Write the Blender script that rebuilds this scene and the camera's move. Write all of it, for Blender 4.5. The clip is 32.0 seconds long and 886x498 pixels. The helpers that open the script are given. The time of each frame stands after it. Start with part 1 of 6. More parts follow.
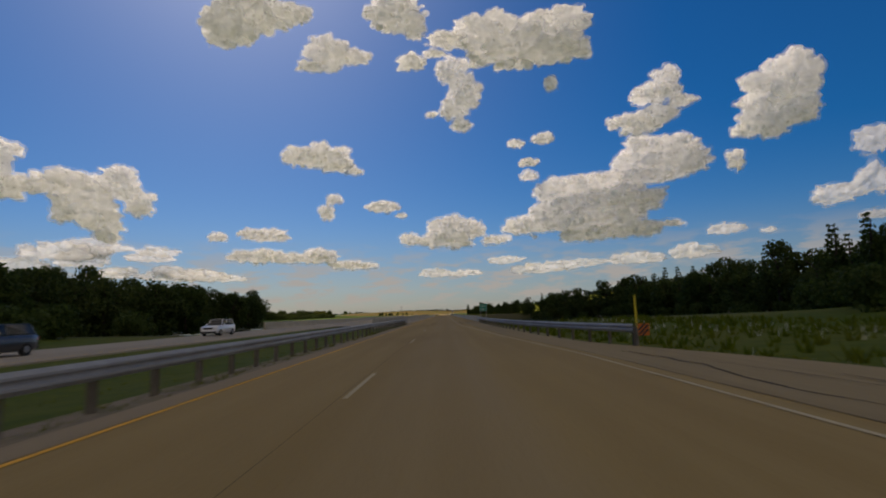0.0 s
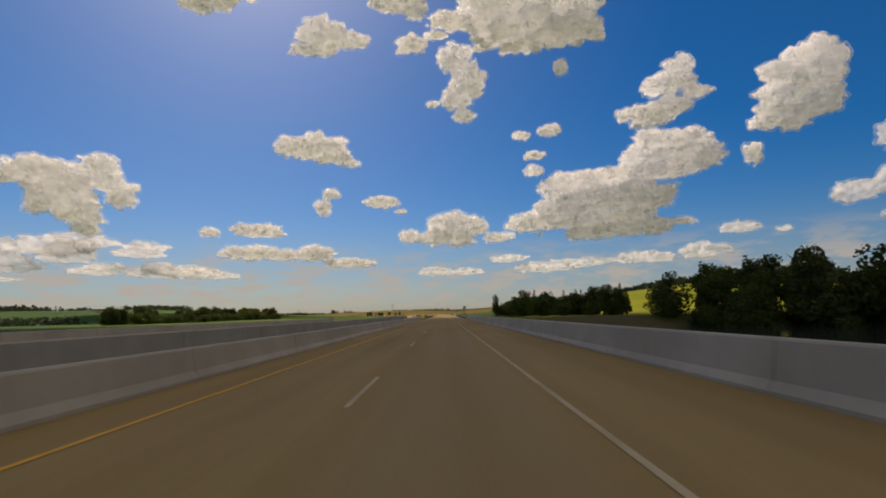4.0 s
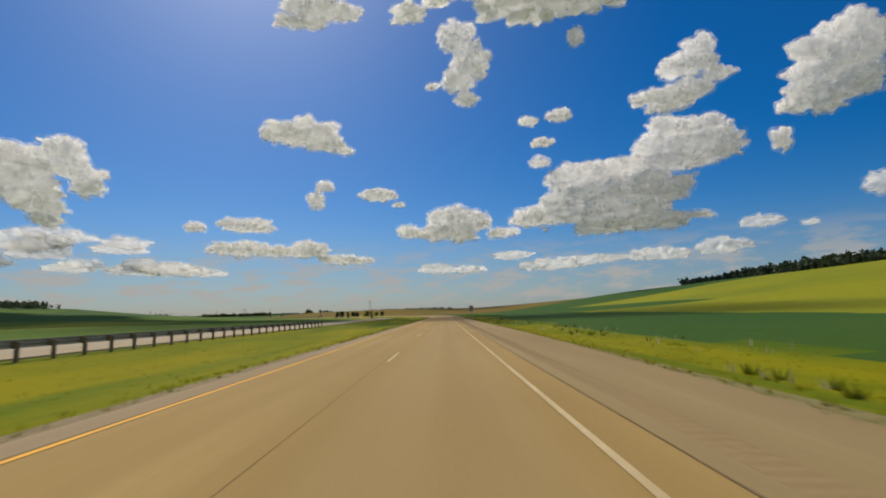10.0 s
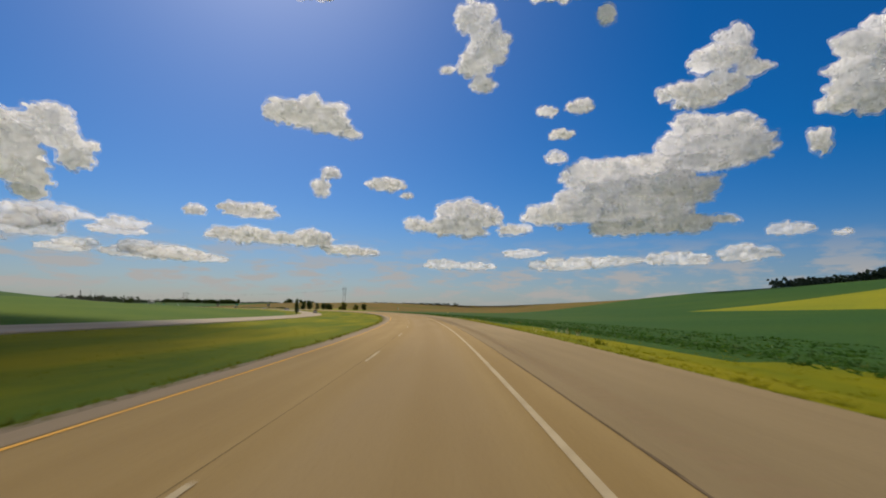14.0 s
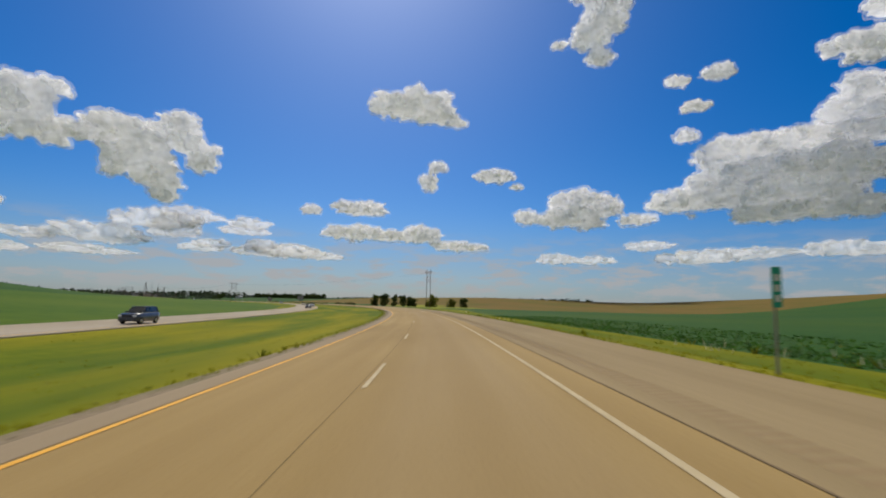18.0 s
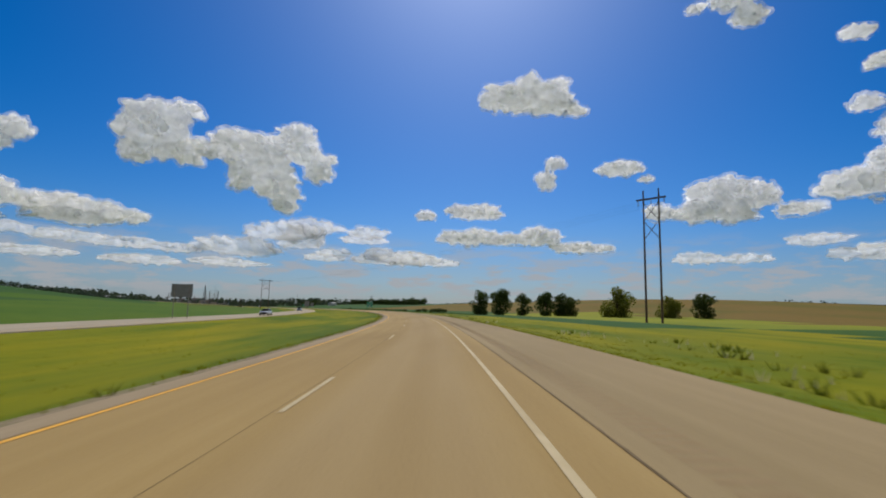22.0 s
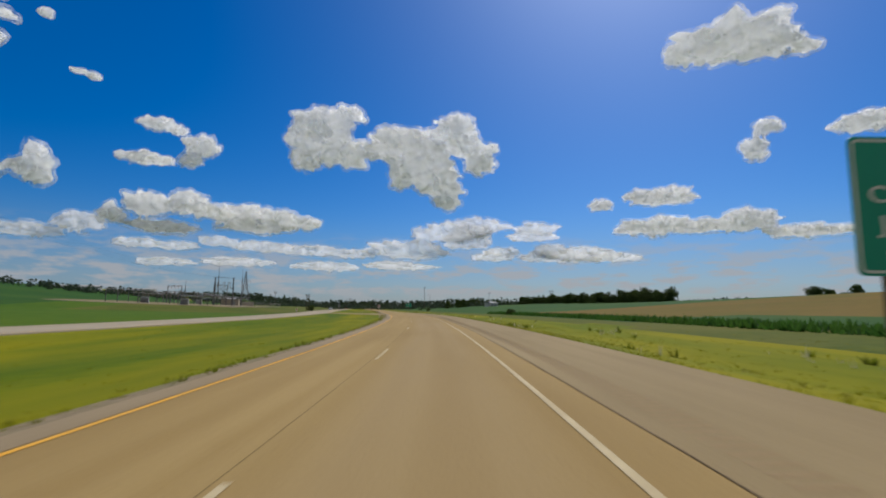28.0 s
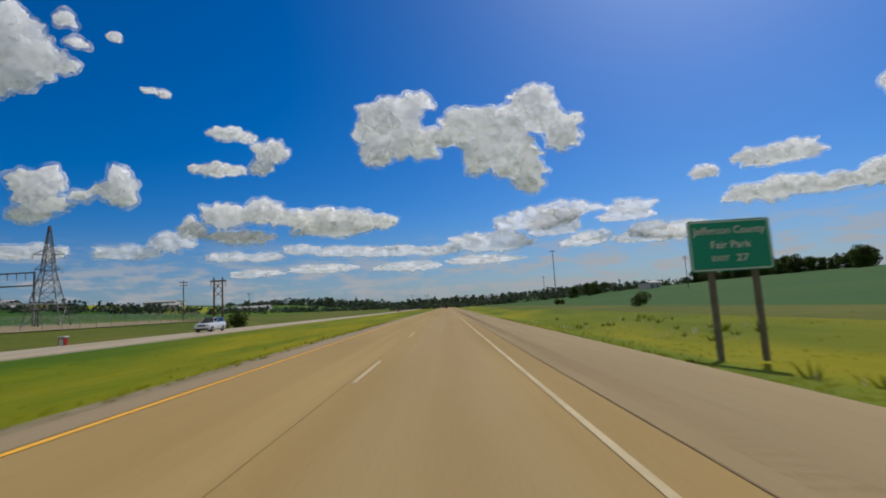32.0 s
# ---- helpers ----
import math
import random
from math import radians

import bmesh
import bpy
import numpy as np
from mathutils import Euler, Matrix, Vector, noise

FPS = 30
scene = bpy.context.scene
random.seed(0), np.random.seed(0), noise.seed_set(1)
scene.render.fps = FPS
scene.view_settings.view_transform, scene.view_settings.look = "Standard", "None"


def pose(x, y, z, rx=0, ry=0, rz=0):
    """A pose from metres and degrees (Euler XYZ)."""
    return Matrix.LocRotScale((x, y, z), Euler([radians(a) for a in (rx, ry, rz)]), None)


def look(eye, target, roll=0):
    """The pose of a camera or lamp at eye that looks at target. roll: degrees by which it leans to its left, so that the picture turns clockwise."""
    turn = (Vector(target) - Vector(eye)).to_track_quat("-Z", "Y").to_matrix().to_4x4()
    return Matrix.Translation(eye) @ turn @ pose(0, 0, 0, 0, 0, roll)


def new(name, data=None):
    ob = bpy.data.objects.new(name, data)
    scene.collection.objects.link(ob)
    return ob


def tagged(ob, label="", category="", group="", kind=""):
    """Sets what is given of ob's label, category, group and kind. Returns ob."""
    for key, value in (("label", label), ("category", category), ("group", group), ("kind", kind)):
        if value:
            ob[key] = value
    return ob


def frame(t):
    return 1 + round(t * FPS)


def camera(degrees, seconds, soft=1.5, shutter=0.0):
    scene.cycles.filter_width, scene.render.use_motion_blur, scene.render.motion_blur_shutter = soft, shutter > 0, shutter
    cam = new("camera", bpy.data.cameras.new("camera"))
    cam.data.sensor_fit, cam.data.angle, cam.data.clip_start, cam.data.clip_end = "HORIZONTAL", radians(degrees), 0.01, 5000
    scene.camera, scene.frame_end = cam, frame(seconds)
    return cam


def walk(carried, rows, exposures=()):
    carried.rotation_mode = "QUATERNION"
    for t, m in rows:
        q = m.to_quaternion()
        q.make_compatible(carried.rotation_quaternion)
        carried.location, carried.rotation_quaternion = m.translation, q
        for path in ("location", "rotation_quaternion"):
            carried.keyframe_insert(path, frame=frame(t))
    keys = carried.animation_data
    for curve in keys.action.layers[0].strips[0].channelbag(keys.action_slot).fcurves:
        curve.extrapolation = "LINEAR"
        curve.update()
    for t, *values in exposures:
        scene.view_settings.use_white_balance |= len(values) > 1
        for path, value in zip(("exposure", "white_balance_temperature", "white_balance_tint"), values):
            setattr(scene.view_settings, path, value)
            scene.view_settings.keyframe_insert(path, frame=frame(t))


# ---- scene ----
# The drive runs faster than life, so the whole plan is drawn at K of full size.
K = 0.7
SPEED = 39.0
LENS = 83.5
EYE = 1.08

# seconds, heading (degrees to the left), tilt up, lean
RIDE = [
    (0.0, 0.0, 7.4, 1.9), (1.0, -0.1, 7.4, 1.5), (2.0, 0.12, 7.4, 1.7), (3.0, 0.1, 7.4, 1.5), (4.5, 0.1, 7.4, 1.5),
    (6.0, 0.1, 7.4, 1.5), (7.0, 0.15, 7.4, 1.6), (8.0, 0.1, 7.4, 1.4), (9.0, 0.1, 7.4, 1.7), (10.0, 0.2, 7.4, 1.5),
    (11.0, 0.22, 7.4, 1.4), (12.0, 0.15, 7.35, 1.4), (13.0, 0.15, 7.25, 1.3), (13.5, 0.38, 7.2, 0.2), (14.0, 1.1, 7.1, -1.2),
    (14.5, 2.4, 6.9, -1.9), (15.5, 5.8, 6.7, -2.1), (16.5, 9.25, 6.55, -2.1), (17.0, 10.8, 6.5, -2.0), (18.0, 13.8, 6.5, -1.6),
    (19.0, 17.1, 6.5, -1.7), (20.0, 20.3, 6.6, -1.7), (21.0, 23.8, 6.75, -1.3), (22.0, 27.3, 6.95, -1.2), (23.0, 30.45, 7.1, -1.1),
    (24.0, 33.8, 7.15, -1.0), (25.0, 37.0, 7.15, -1.0), (26.5, 41.9, 7.0, -0.8), (28.0, 46.7, 6.85, -0.5), (29.0, 49.9, 6.75, -0.3),
    (30.0, 53.3, 6.7, -0.1), (30.5, 54.9, 6.7, 0.3), (31.0, 56.0, 6.65, 1.1), (31.5, 56.25, 6.6, 2.3), (32.0, 56.25, 6.55, 3.5)]


def knots(x, table):
    return float(np.interp(x, [r[0] for r in table], [r[1] for r in table]))


# the road's line: 1 m steps of place and heading
HEADING = [(t * SPEED, h) for t, h, _, _ in RIDE if t >= 13.0]
S0, S1 = -400, 2400
_s = np.arange(S0, S1 + 1.0)
_h = np.interp(_s, [0.0] + [r[0] for r in HEADING], [0.0] + [r[1] for r in HEADING])
_h = np.convolve(np.pad(_h, 10, mode="edge"), np.ones(21) / 21, "valid")
_h = np.radians(_h)
_x = np.concatenate([[0.0], np.cumsum(-np.sin((_h[1:] + _h[:-1]) / 2))])
_y = np.concatenate([[0.0], np.cumsum(np.cos((_h[1:] + _h[:-1]) / 2))])
_x, _y = _x - _x[-S0], _y - _y[-S0]
BANK = [(0, 0.0), (505, 0.0), (545, -2.9), (570, -3.5), (660, -3.4), (880, -2.6), (1000, -2.4), (1160, -1.7), (1210, -0.4), (1250, 2.1), (1300, 2.0), (1400, 0)]
_b = np.tan(np.radians(np.interp(_s, [r[0] for r in BANK], [r[1] for r in BANK])))
_b = np.convolve(np.pad(_b, 12, mode="edge"), np.ones(25) / 25, "valid")


def at(s, n, z=0.0):
    """World place of a point s metres along the road, n to the right of the driver's line, z above the road's plane there."""
    x, y, h = np.interp(s, _s, _x), np.interp(s, _s, _y), np.interp(s, _s, _h)
    return x + n * np.cos(h), y + n * np.sin(h), z


def tilt(s, n):
    """How much the banked roadbed lifts or lowers the ground n to the side."""
    f = np.clip((13 - np.abs(n)) / 7, 0, 1)
    b = np.interp(s, _s, _b)
    if n < -6:
        return b * np.interp(-n, [6, 14], [6, np.interp(s, [500, 570, 640, 720, 800, 900, 1000, 1150, 1220], [2, 4, 9, 15.5, 12.5, 9, 6, 6, 3.5])]) * np.clip((60 + n) / 30, 0, 1)
    return -b * n * f


def turn(s):
    return math.degrees(np.interp(s, _s, _h))


cam = camera(LENS, 32.0, soft=1.9, shutter=0.1)
# how far the driver wanders to the right of the lane's usual line
DRIFT = [(0, 0.0), (2, -0.08), (3, -0.15), (6, -0.15), (7, -0.07), (9, -0.02), (12, 0.05), (13, 0.2), (14, 0.24), (14.5, 0.15), (15.5, -0.1), (16.5, -0.4), (17, -0.54), (18, -0.38), (19, -0.2),
         (20, 0.2), (21, 0.5), (22, 0.36), (23, 0.18), (24, 0.04), (26.5, -0.05), (28, 0.0), (32, 0.04)]
rows = []
for t, h, up, lean in RIDE:
    n = knots(t, DRIFT)
    x, y, z = at(t * SPEED, n)
    m = pose(float(x), float(y), EYE + float(tilt(t * SPEED, n))) @ pose(0, 0, 0, 0, 0, h) @ pose(0, 0, 0, 90 + up) @ pose(0, 0, 0, 0, 0, -lean)
    rows.append((t, m))
walk(cam, rows, [(0, -0.02, 8100, 14), (3, 0.13, 8400, 15), (6.6, 0.10, 8900, 13), (7.6, 0.10, 8300, 10), (8.2, 0.10, 8300, 9), (9, 0.10, 7500, 8), (11.4, 0.10, 7300, 8), (12.2, 0.20, 7300, 12), (13.2, 0.20, 7300, 12),
                 (14.2, 0.10, 7300, 11), (18, 0.10, 6700, 9), (23, 0.05, 6400, 9), (32, 0.05, 6350, 9)])


# ---- light ----
SUN_AZ, SUN_EL = 24.0, 46.0
world = bpy.data.worlds.new("world")
scene.world = world
world.use_nodes = True
wn, wl = world.node_tree.nodes, world.node_tree.links


def wnode(kind, *ins, operation="", use_clamp=False, interpolation_type=""):
    nd = wn.new(kind)
    if operation:
        nd.operation = operation
    if use_clamp:
        nd.use_clamp = True
    if interpolation_type:
        nd.interpolation_type = interpolation_type
    for i, v in enumerate(ins):
        if v is None:
            continue
        if isinstance(v, bpy.types.NodeSocket):
            wl.new(v, nd.inputs[i])
        else:
            nd.inputs[i].default_value = v
    return nd


def wmath(op, a, b=None, c=None, clamp=False):
    return wnode("ShaderNodeMath", a, b, c, operation=op, use_clamp=clamp).outputs[0]


def wmix(f, a, b):
    nd = wn.new("ShaderNodeMix")
    nd.data_type = "RGBA"
    for i, v in ((0, f), (6, a), (7, b)):
        if isinstance(v, bpy.types.NodeSocket):
            wl.new(v, nd.inputs[i])
        else:
            nd.inputs[i].default_value = v
    return nd.outputs[2]


sky = wn.new("ShaderNodeTexSky")
sky.sky_type, sky.sun_disc = "NISHITA", False
sky.sun_elevation, sky.sun_rotation = radians(SUN_EL), radians(-SUN_AZ)
sky.altitude, sky.air_density, sky.dust_density, sky.ozone_density = 250, 1.0, 0.85, 6.0
deep = wnode("ShaderNodeHueSaturation", 0.5, 1.45, 1.0, 1.0, sky.outputs[0]).outputs[0]
blue = wnode("ShaderNodeVectorMath", deep, (0.057, 0.064, 0.076), operation="MULTIPLY").outputs[0]

way = wnode("ShaderNodeSeparateXYZ", wn.new("ShaderNodeTexCoord").outputs["Generated"])
az = wmath("MULTIPLY", wmath("ARCTAN2", wmath("MULTIPLY", way.outputs[0], -1.0), way.outputs[1]), 57.2958)
el = wmath("MULTIPLY", wmath("ARCSINE", way.outputs[2]), 57.2958)
place = wnode("ShaderNodeCombineXYZ", az, el, 0.0).outputs[0]
flat = wnode("ShaderNodeVectorMath", place, (1.0, 1.5, 1.0), operation="MULTIPLY").outputs[0]


def wnoise(vec, scale, detail, rough=0.55):
    nd = wn.new("ShaderNodeTexNoise")
    nd.inputs["Scale"].default_value, nd.inputs["Detail"].default_value, nd.inputs["Roughness"].default_value = scale, detail, rough
    wl.new(vec, nd.inputs["Vector"])
    return nd


fine = wnoise(flat, 0.85, 6, 0.52).outputs[0]
# scattered clouds added over the unseen sky behind and overhead, as fill light
rest = wnoise(flat, 0.055, 6, 0.55).outputs[0]
away = wmath("MAXIMUM", wmath("MAXIMUM", wnode("ShaderNodeMapRange", az, -58.0, -72.0, 0.0, 1.0).outputs[0], wnode("ShaderNodeMapRange", az, 110.0, 122.0, 0.0, 1.0).outputs[0]),
             wnode("ShaderNodeMapRange", el, 44.0, 54.0, 0.0, 1.0).outputs[0])
more = wmath("SUBTRACT", wmath("MULTIPLY", wmath("MULTIPLY", wmath("SUBTRACT", rest, 0.44), 7.0), away), wmath("SUBTRACT", 1.0, away))
thick = wmath("ADD", more, wmath("MULTIPLY", wmath("SUBTRACT", fine, 0.5), 0.5))
# low bank of far clouds along the horizon
low = wnoise(wnode("ShaderNodeVectorMath", place, (0.22, 0.85, 1.0), operation="MULTIPLY").outputs[0], 1.0, 6, 0.6).outputs[0]
band = wmath("MULTIPLY", wnode("ShaderNodeMapRange", el, 0.0, 2.0, 0.0, 1.0).outputs[0], wnode("ShaderNodeMapRange", el, 4.0, 8.5, 1.0, 0.0).outputs[0])
lowmask = wmath("MULTIPLY", wnode("ShaderNodeMapRange", low, 0.47, 0.59, 0.0, 0.8).outputs[0], band)
edge = wnode("ShaderNodeMapRange", thick, -0.04, 0.34, 0.0, 1.0, interpolation_type="SMOOTHSTEP").outputs[0]
core = wnode("ShaderNodeMapRange", thick, 0.28, 1.15, 0.0, 1.0).outputs[0]
white = wmix(core, (0.56, 0.54, 0.51, 1), (0.26, 0.265, 0.29, 1))
haze = wnode("ShaderNodeMapRange", el, 0.0, 12.0, 0.5, 0.0, interpolation_type="SMOOTHERSTEP").outputs[0]
below = wmix(haze, blue, (0.175, 0.235, 0.315, 1))
below = wmix(lowmask, below, (0.36, 0.362, 0.38, 1))
far_edge = wmath("MULTIPLY", edge, wnode("ShaderNodeMapRange", el, 1.0, 9.0, 0.55, 0.97).outputs[0])
wl.new(wmix(far_edge, below, white), wn["Background"].inputs[0])
wn["Background"].inputs[1].default_value = 1.0
sun = new("sun", bpy.data.lights.new("sun", "SUN"))
sun.data.energy, sun.data.angle, sun.data.color = 3.2, radians(0.6), (1.0, 0.93, 0.82)
sd = Vector((-math.sin(radians(SUN_AZ)) * math.cos(radians(SUN_EL)), math.cos(radians(SUN_AZ)) * math.cos(radians(SUN_EL)), math.sin(radians(SUN_EL))))
sun.matrix_world = look(sd * 100, (0, 0, 0))


# ---- two unseen cumulus clouds, added to block the sun over parts of the road ----


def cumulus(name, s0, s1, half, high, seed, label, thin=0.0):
    """An unseen heap of lobes on a flat base, added to block the sun's rays to the road from s0 to s1."""
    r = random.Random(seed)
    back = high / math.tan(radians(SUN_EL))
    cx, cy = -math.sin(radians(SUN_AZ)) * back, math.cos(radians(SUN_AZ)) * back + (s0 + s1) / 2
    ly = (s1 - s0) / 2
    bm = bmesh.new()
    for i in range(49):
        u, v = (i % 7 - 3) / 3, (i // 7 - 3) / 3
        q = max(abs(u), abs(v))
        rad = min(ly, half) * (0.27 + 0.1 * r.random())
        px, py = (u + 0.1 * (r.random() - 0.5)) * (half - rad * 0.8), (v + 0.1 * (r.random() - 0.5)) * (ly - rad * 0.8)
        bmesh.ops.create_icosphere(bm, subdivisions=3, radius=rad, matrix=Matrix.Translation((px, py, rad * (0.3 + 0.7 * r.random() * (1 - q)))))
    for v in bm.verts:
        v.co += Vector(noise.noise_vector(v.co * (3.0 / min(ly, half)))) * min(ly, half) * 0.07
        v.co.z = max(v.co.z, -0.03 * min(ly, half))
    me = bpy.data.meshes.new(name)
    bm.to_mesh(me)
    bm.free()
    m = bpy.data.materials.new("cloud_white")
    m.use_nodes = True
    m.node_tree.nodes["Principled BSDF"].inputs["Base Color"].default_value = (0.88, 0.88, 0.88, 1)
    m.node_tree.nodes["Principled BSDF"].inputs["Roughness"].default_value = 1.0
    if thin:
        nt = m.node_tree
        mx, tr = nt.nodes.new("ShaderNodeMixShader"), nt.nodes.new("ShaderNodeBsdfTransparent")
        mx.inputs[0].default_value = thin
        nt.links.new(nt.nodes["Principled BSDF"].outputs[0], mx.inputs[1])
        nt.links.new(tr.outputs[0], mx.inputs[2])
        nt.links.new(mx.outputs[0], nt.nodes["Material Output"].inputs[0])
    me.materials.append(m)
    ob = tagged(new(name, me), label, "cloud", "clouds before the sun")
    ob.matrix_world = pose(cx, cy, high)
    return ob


# both stay above the view; the last number tunes how deep their shade is
cumulus("cloud", -150, 286, 240, 1250, 3, "large unseen white cumulus cloud, added to shade the river bridge", 0.49)
cumulus("cloud", 464, 554, 72, 1250, 5, "small thin unseen white cumulus cloud, added to shade the road", 0.86)

# ---- materials ----


class Mat:
    """A small builder of node materials."""

    def __init__(self, name, rough=0.8, metal=0.0, spec=0.5):
        self.m = bpy.data.materials.new(name)
        self.m.use_nodes = True
        self.n, self.l = self.m.node_tree.nodes, self.m.node_tree.links
        self.b = self.n["Principled BSDF"]
        self.b.inputs["Roughness"].default_value, self.b.inputs["Metallic"].default_value = rough, metal
        self.b.inputs["Specular IOR Level"].default_value = spec

    def put(self, v, sock):
        if isinstance(v, bpy.types.NodeSocket):
            self.l.new(v, sock)
        else:
            sock.default_value = v

    def coords(self, kind="pos", scale=(1, 1, 1)):
        if kind == "pos":
            o = self.n.new("ShaderNodeNewGeometry").outputs["Position"]
        elif kind == "uv":
            o = self.n.new("ShaderNodeUVMap").outputs[0]
        else:
            o = self.n.new("ShaderNodeTexCoord").outputs["Object"]
        v = self.n.new("ShaderNodeVectorMath")
        v.operation = "MULTIPLY"
        self.l.new(o, v.inputs[0])
        v.inputs[1].default_value = scale
        return v.outputs[0]

    def noise(self, vec, scale, detail=4, rough=0.55):
        t = self.n.new("ShaderNodeTexNoise")
        self.l.new(vec, t.inputs["Vector"])
        t.inputs["Scale"].default_value, t.inputs["Detail"].default_value, t.inputs["Roughness"].default_value = scale, detail, rough
        return t.outputs[0]

    def ramp(self, v, a, b, lo=0.0, hi=1.0):
        r = self.n.new("ShaderNodeMapRange")
        self.put(v, r.inputs[0])
        for i, x in enumerate((a, b, lo, hi)):
            r.inputs[i + 1].default_value = x
        return r.outputs[0]

    def math(self, op, a, b):
        r = self.n.new("ShaderNodeMath")
        r.operation = op
        self.put(a, r.inputs[0])
        self.put(b, r.inputs[1])
        return r.outputs[0]

    def mix(self, f, a, b):
        r = self.n.new("ShaderNodeMix")
        r.data_type = "RGBA"
        self.put(f, r.inputs[0])
        for v, i in ((a, 6), (b, 7)):
            self.put((*v, 1) if isinstance(v, tuple) and len(v) == 3 else v, r.inputs[i])
        return r.outputs[2]

    def colour(self, v):
        self.put((*v, 1) if isinstance(v, tuple) and len(v) == 3 else v, self.b.inputs["Base Color"])
        return self

    def bump(self, h, strength=0.4, dist=0.02):
        b = self.n.new("ShaderNodeBump")
        b.inputs["Strength"].default_value, b.inputs["Distance"].default_value = strength, dist
        self.l.new(h, b.inputs["Height"])
        self.l.new(b.outputs[0], self.b.inputs["Normal"])
        return self

    def random(self):
        return self.n.new("ShaderNodeObjectInfo").outputs["Random"]

    def island(self):
        return self.n.new("ShaderNodeNewGeometry").outputs["Random Per Island"]


def toned_down(*cols):
    """Colours scaled down evenly, so that the clouds come out brighter beside them."""
    return [None if c is None else tuple(0.8 * v for v in c) for c in cols]


def two_tone(name, a, b, small, c=None, large=0.1, rough=0.8, metal=0.0, bump=0.0, kind="pos", amount=0.6, spec=None):
    """Two-scale mottled colour: a and b at the small scale, drifting to c at the large one."""
    a, b, c = toned_down(a, b, c)
    m = Mat(name, rough, metal, spec if spec is not None else (0.06 if rough >= 0.9 else 0.4))
    co = m.coords(kind)
    fine = m.noise(co, small, 5)
    col = m.mix(m.ramp(fine, 0.3, 0.7), a, b)
    if c is not None:
        col = m.mix(m.ramp(m.noise(co, large, 4), 0.4, 0.65, 0.0, amount), col, c)
    m.colour(col)
    if bump:
        m.bump(fine, bump)
    return m.m


def pavement(name, base, dark, light, tracks=True):
    base, dark, light = toned_down(base, dark, light)
    m = Mat(name, 0.9, 0.0, 0.12)
    uv = m.coords("uv")
    streak = m.noise(m.coords("uv", (0.05, 2.2, 1)), 1.0, 5)
    blotch = m.noise(m.coords("uv", (0.06, 0.35, 1)), 1.0, 5)
    grain = m.noise(uv, 28.0, 3, 0.7)
    col = m.mix(m.ramp(streak, 0.32, 0.7), base, light)
    col = m.mix(m.ramp(blotch, 0.42, 0.75, 0.0, 0.75), col, dark)
    if tracks:
        sep = m.n.new("ShaderNodeSeparateXYZ")
        m.l.new(uv, sep.inputs[0])
        w = m.math("SINE", m.math("ADD", m.math("MULTIPLY", sep.outputs[1], 4.9), 1.2), 0.0)
        polished = m.math("MULTIPLY", m.ramp(sep.outputs[1], -1.25, -0.7), m.ramp(sep.outputs[1], 1.15, 0.6))
        col = m.mix(m.math("MULTIPLY", polished, m.ramp(blotch, 0.3, 0.7, 0.65, 0.25)), col, (light[0] * 0.84, light[1] * 0.87, light[2] * 1.1))
        col = m.mix(m.math("MULTIPLY", m.ramp(w, 0.0, 1.0, 0.0, 0.35), m.ramp(streak, 0.3, 0.7, 0.3, 1.0)), col, dark)
    col = m.mix(m.ramp(grain, 0.45, 0.75, 0.0, 0.3), col, (dark[0] * 0.7, dark[1] * 0.7, dark[2] * 0.7))
    m.colour(col)
    m.bump(grain, 0.25, 0.008)
    return m.m


M = {}
M["slab"] = pavement("concrete_pavement", (0.412, 0.283, 0.110), (0.31, 0.205, 0.076), (0.47, 0.334, 0.141))
M["shoulder"] = pavement("shoulder_asphalt", (0.35, 0.262, 0.134), (0.265, 0.195, 0.098), (0.41, 0.31, 0.165), False)
M["old_slab"] = pavement("oncoming_concrete", (0.46, 0.39, 0.29), (0.36, 0.30, 0.21), (0.52, 0.45, 0.35))
M["grime"] = two_tone("dirty_joint", (0.15, 0.11, 0.065), (0.25, 0.185, 0.11), 5, (0.30, 0.22, 0.13), 0.5, 0.95)
M["tar"] = two_tone("tar_seam", (0.075, 0.058, 0.04), (0.12, 0.092, 0.062), 9, rough=0.9)
M["seam"] = two_tone("worn_joint", (0.215, 0.155, 0.070), (0.27, 0.195, 0.085), 5, rough=0.9)
M["rumble"] = two_tone("rumble_groove", (0.335, 0.24, 0.13), (0.375, 0.27, 0.15), 6, rough=0.9)
M["inner"] = pavement("inner_shoulder", (0.37, 0.285, 0.175), (0.29, 0.22, 0.13), (0.43, 0.335, 0.215), False)
M["white"] = two_tone("white_road_paint", (0.69, 0.575, 0.36), (0.58, 0.475, 0.29), 7, (0.48, 0.375, 0.21), 0.8, amount=0.55, spec=0.1)
M["yellow"] = two_tone("yellow_road_paint", (1.0, 0.50, 0.03), (0.88, 0.43, 0.03), 7, (0.68, 0.38, 0.06), 0.8, amount=0.5)
vg = Mat("verge_grass", 0.95, 0.0, 0.06)
blades = vg.noise(vg.coords("pos"), 1.3, 5)
vcol = vg.mix(vg.ramp(blades, 0.3, 0.7), (0.090, 0.132, 0.003), (0.132, 0.164, 0.004))
vcol = vg.mix(vg.ramp(vg.noise(vg.coords("uv", (0.04, 0.24, 1)), 1.0, 4), 0.38, 0.6, 0.0, 0.9), vcol, (0.238, 0.215, 0.004))
vcol = vg.mix(vg.ramp(vg.noise(vg.coords("uv", (0.023, 0.11, 1)), 1.0, 4), 0.47, 0.66, 0.0, 0.8), vcol, (0.040, 0.098, 0.008))
vg.colour(vcol).bump(blades, 0.4)
M["grass"] = vg.m
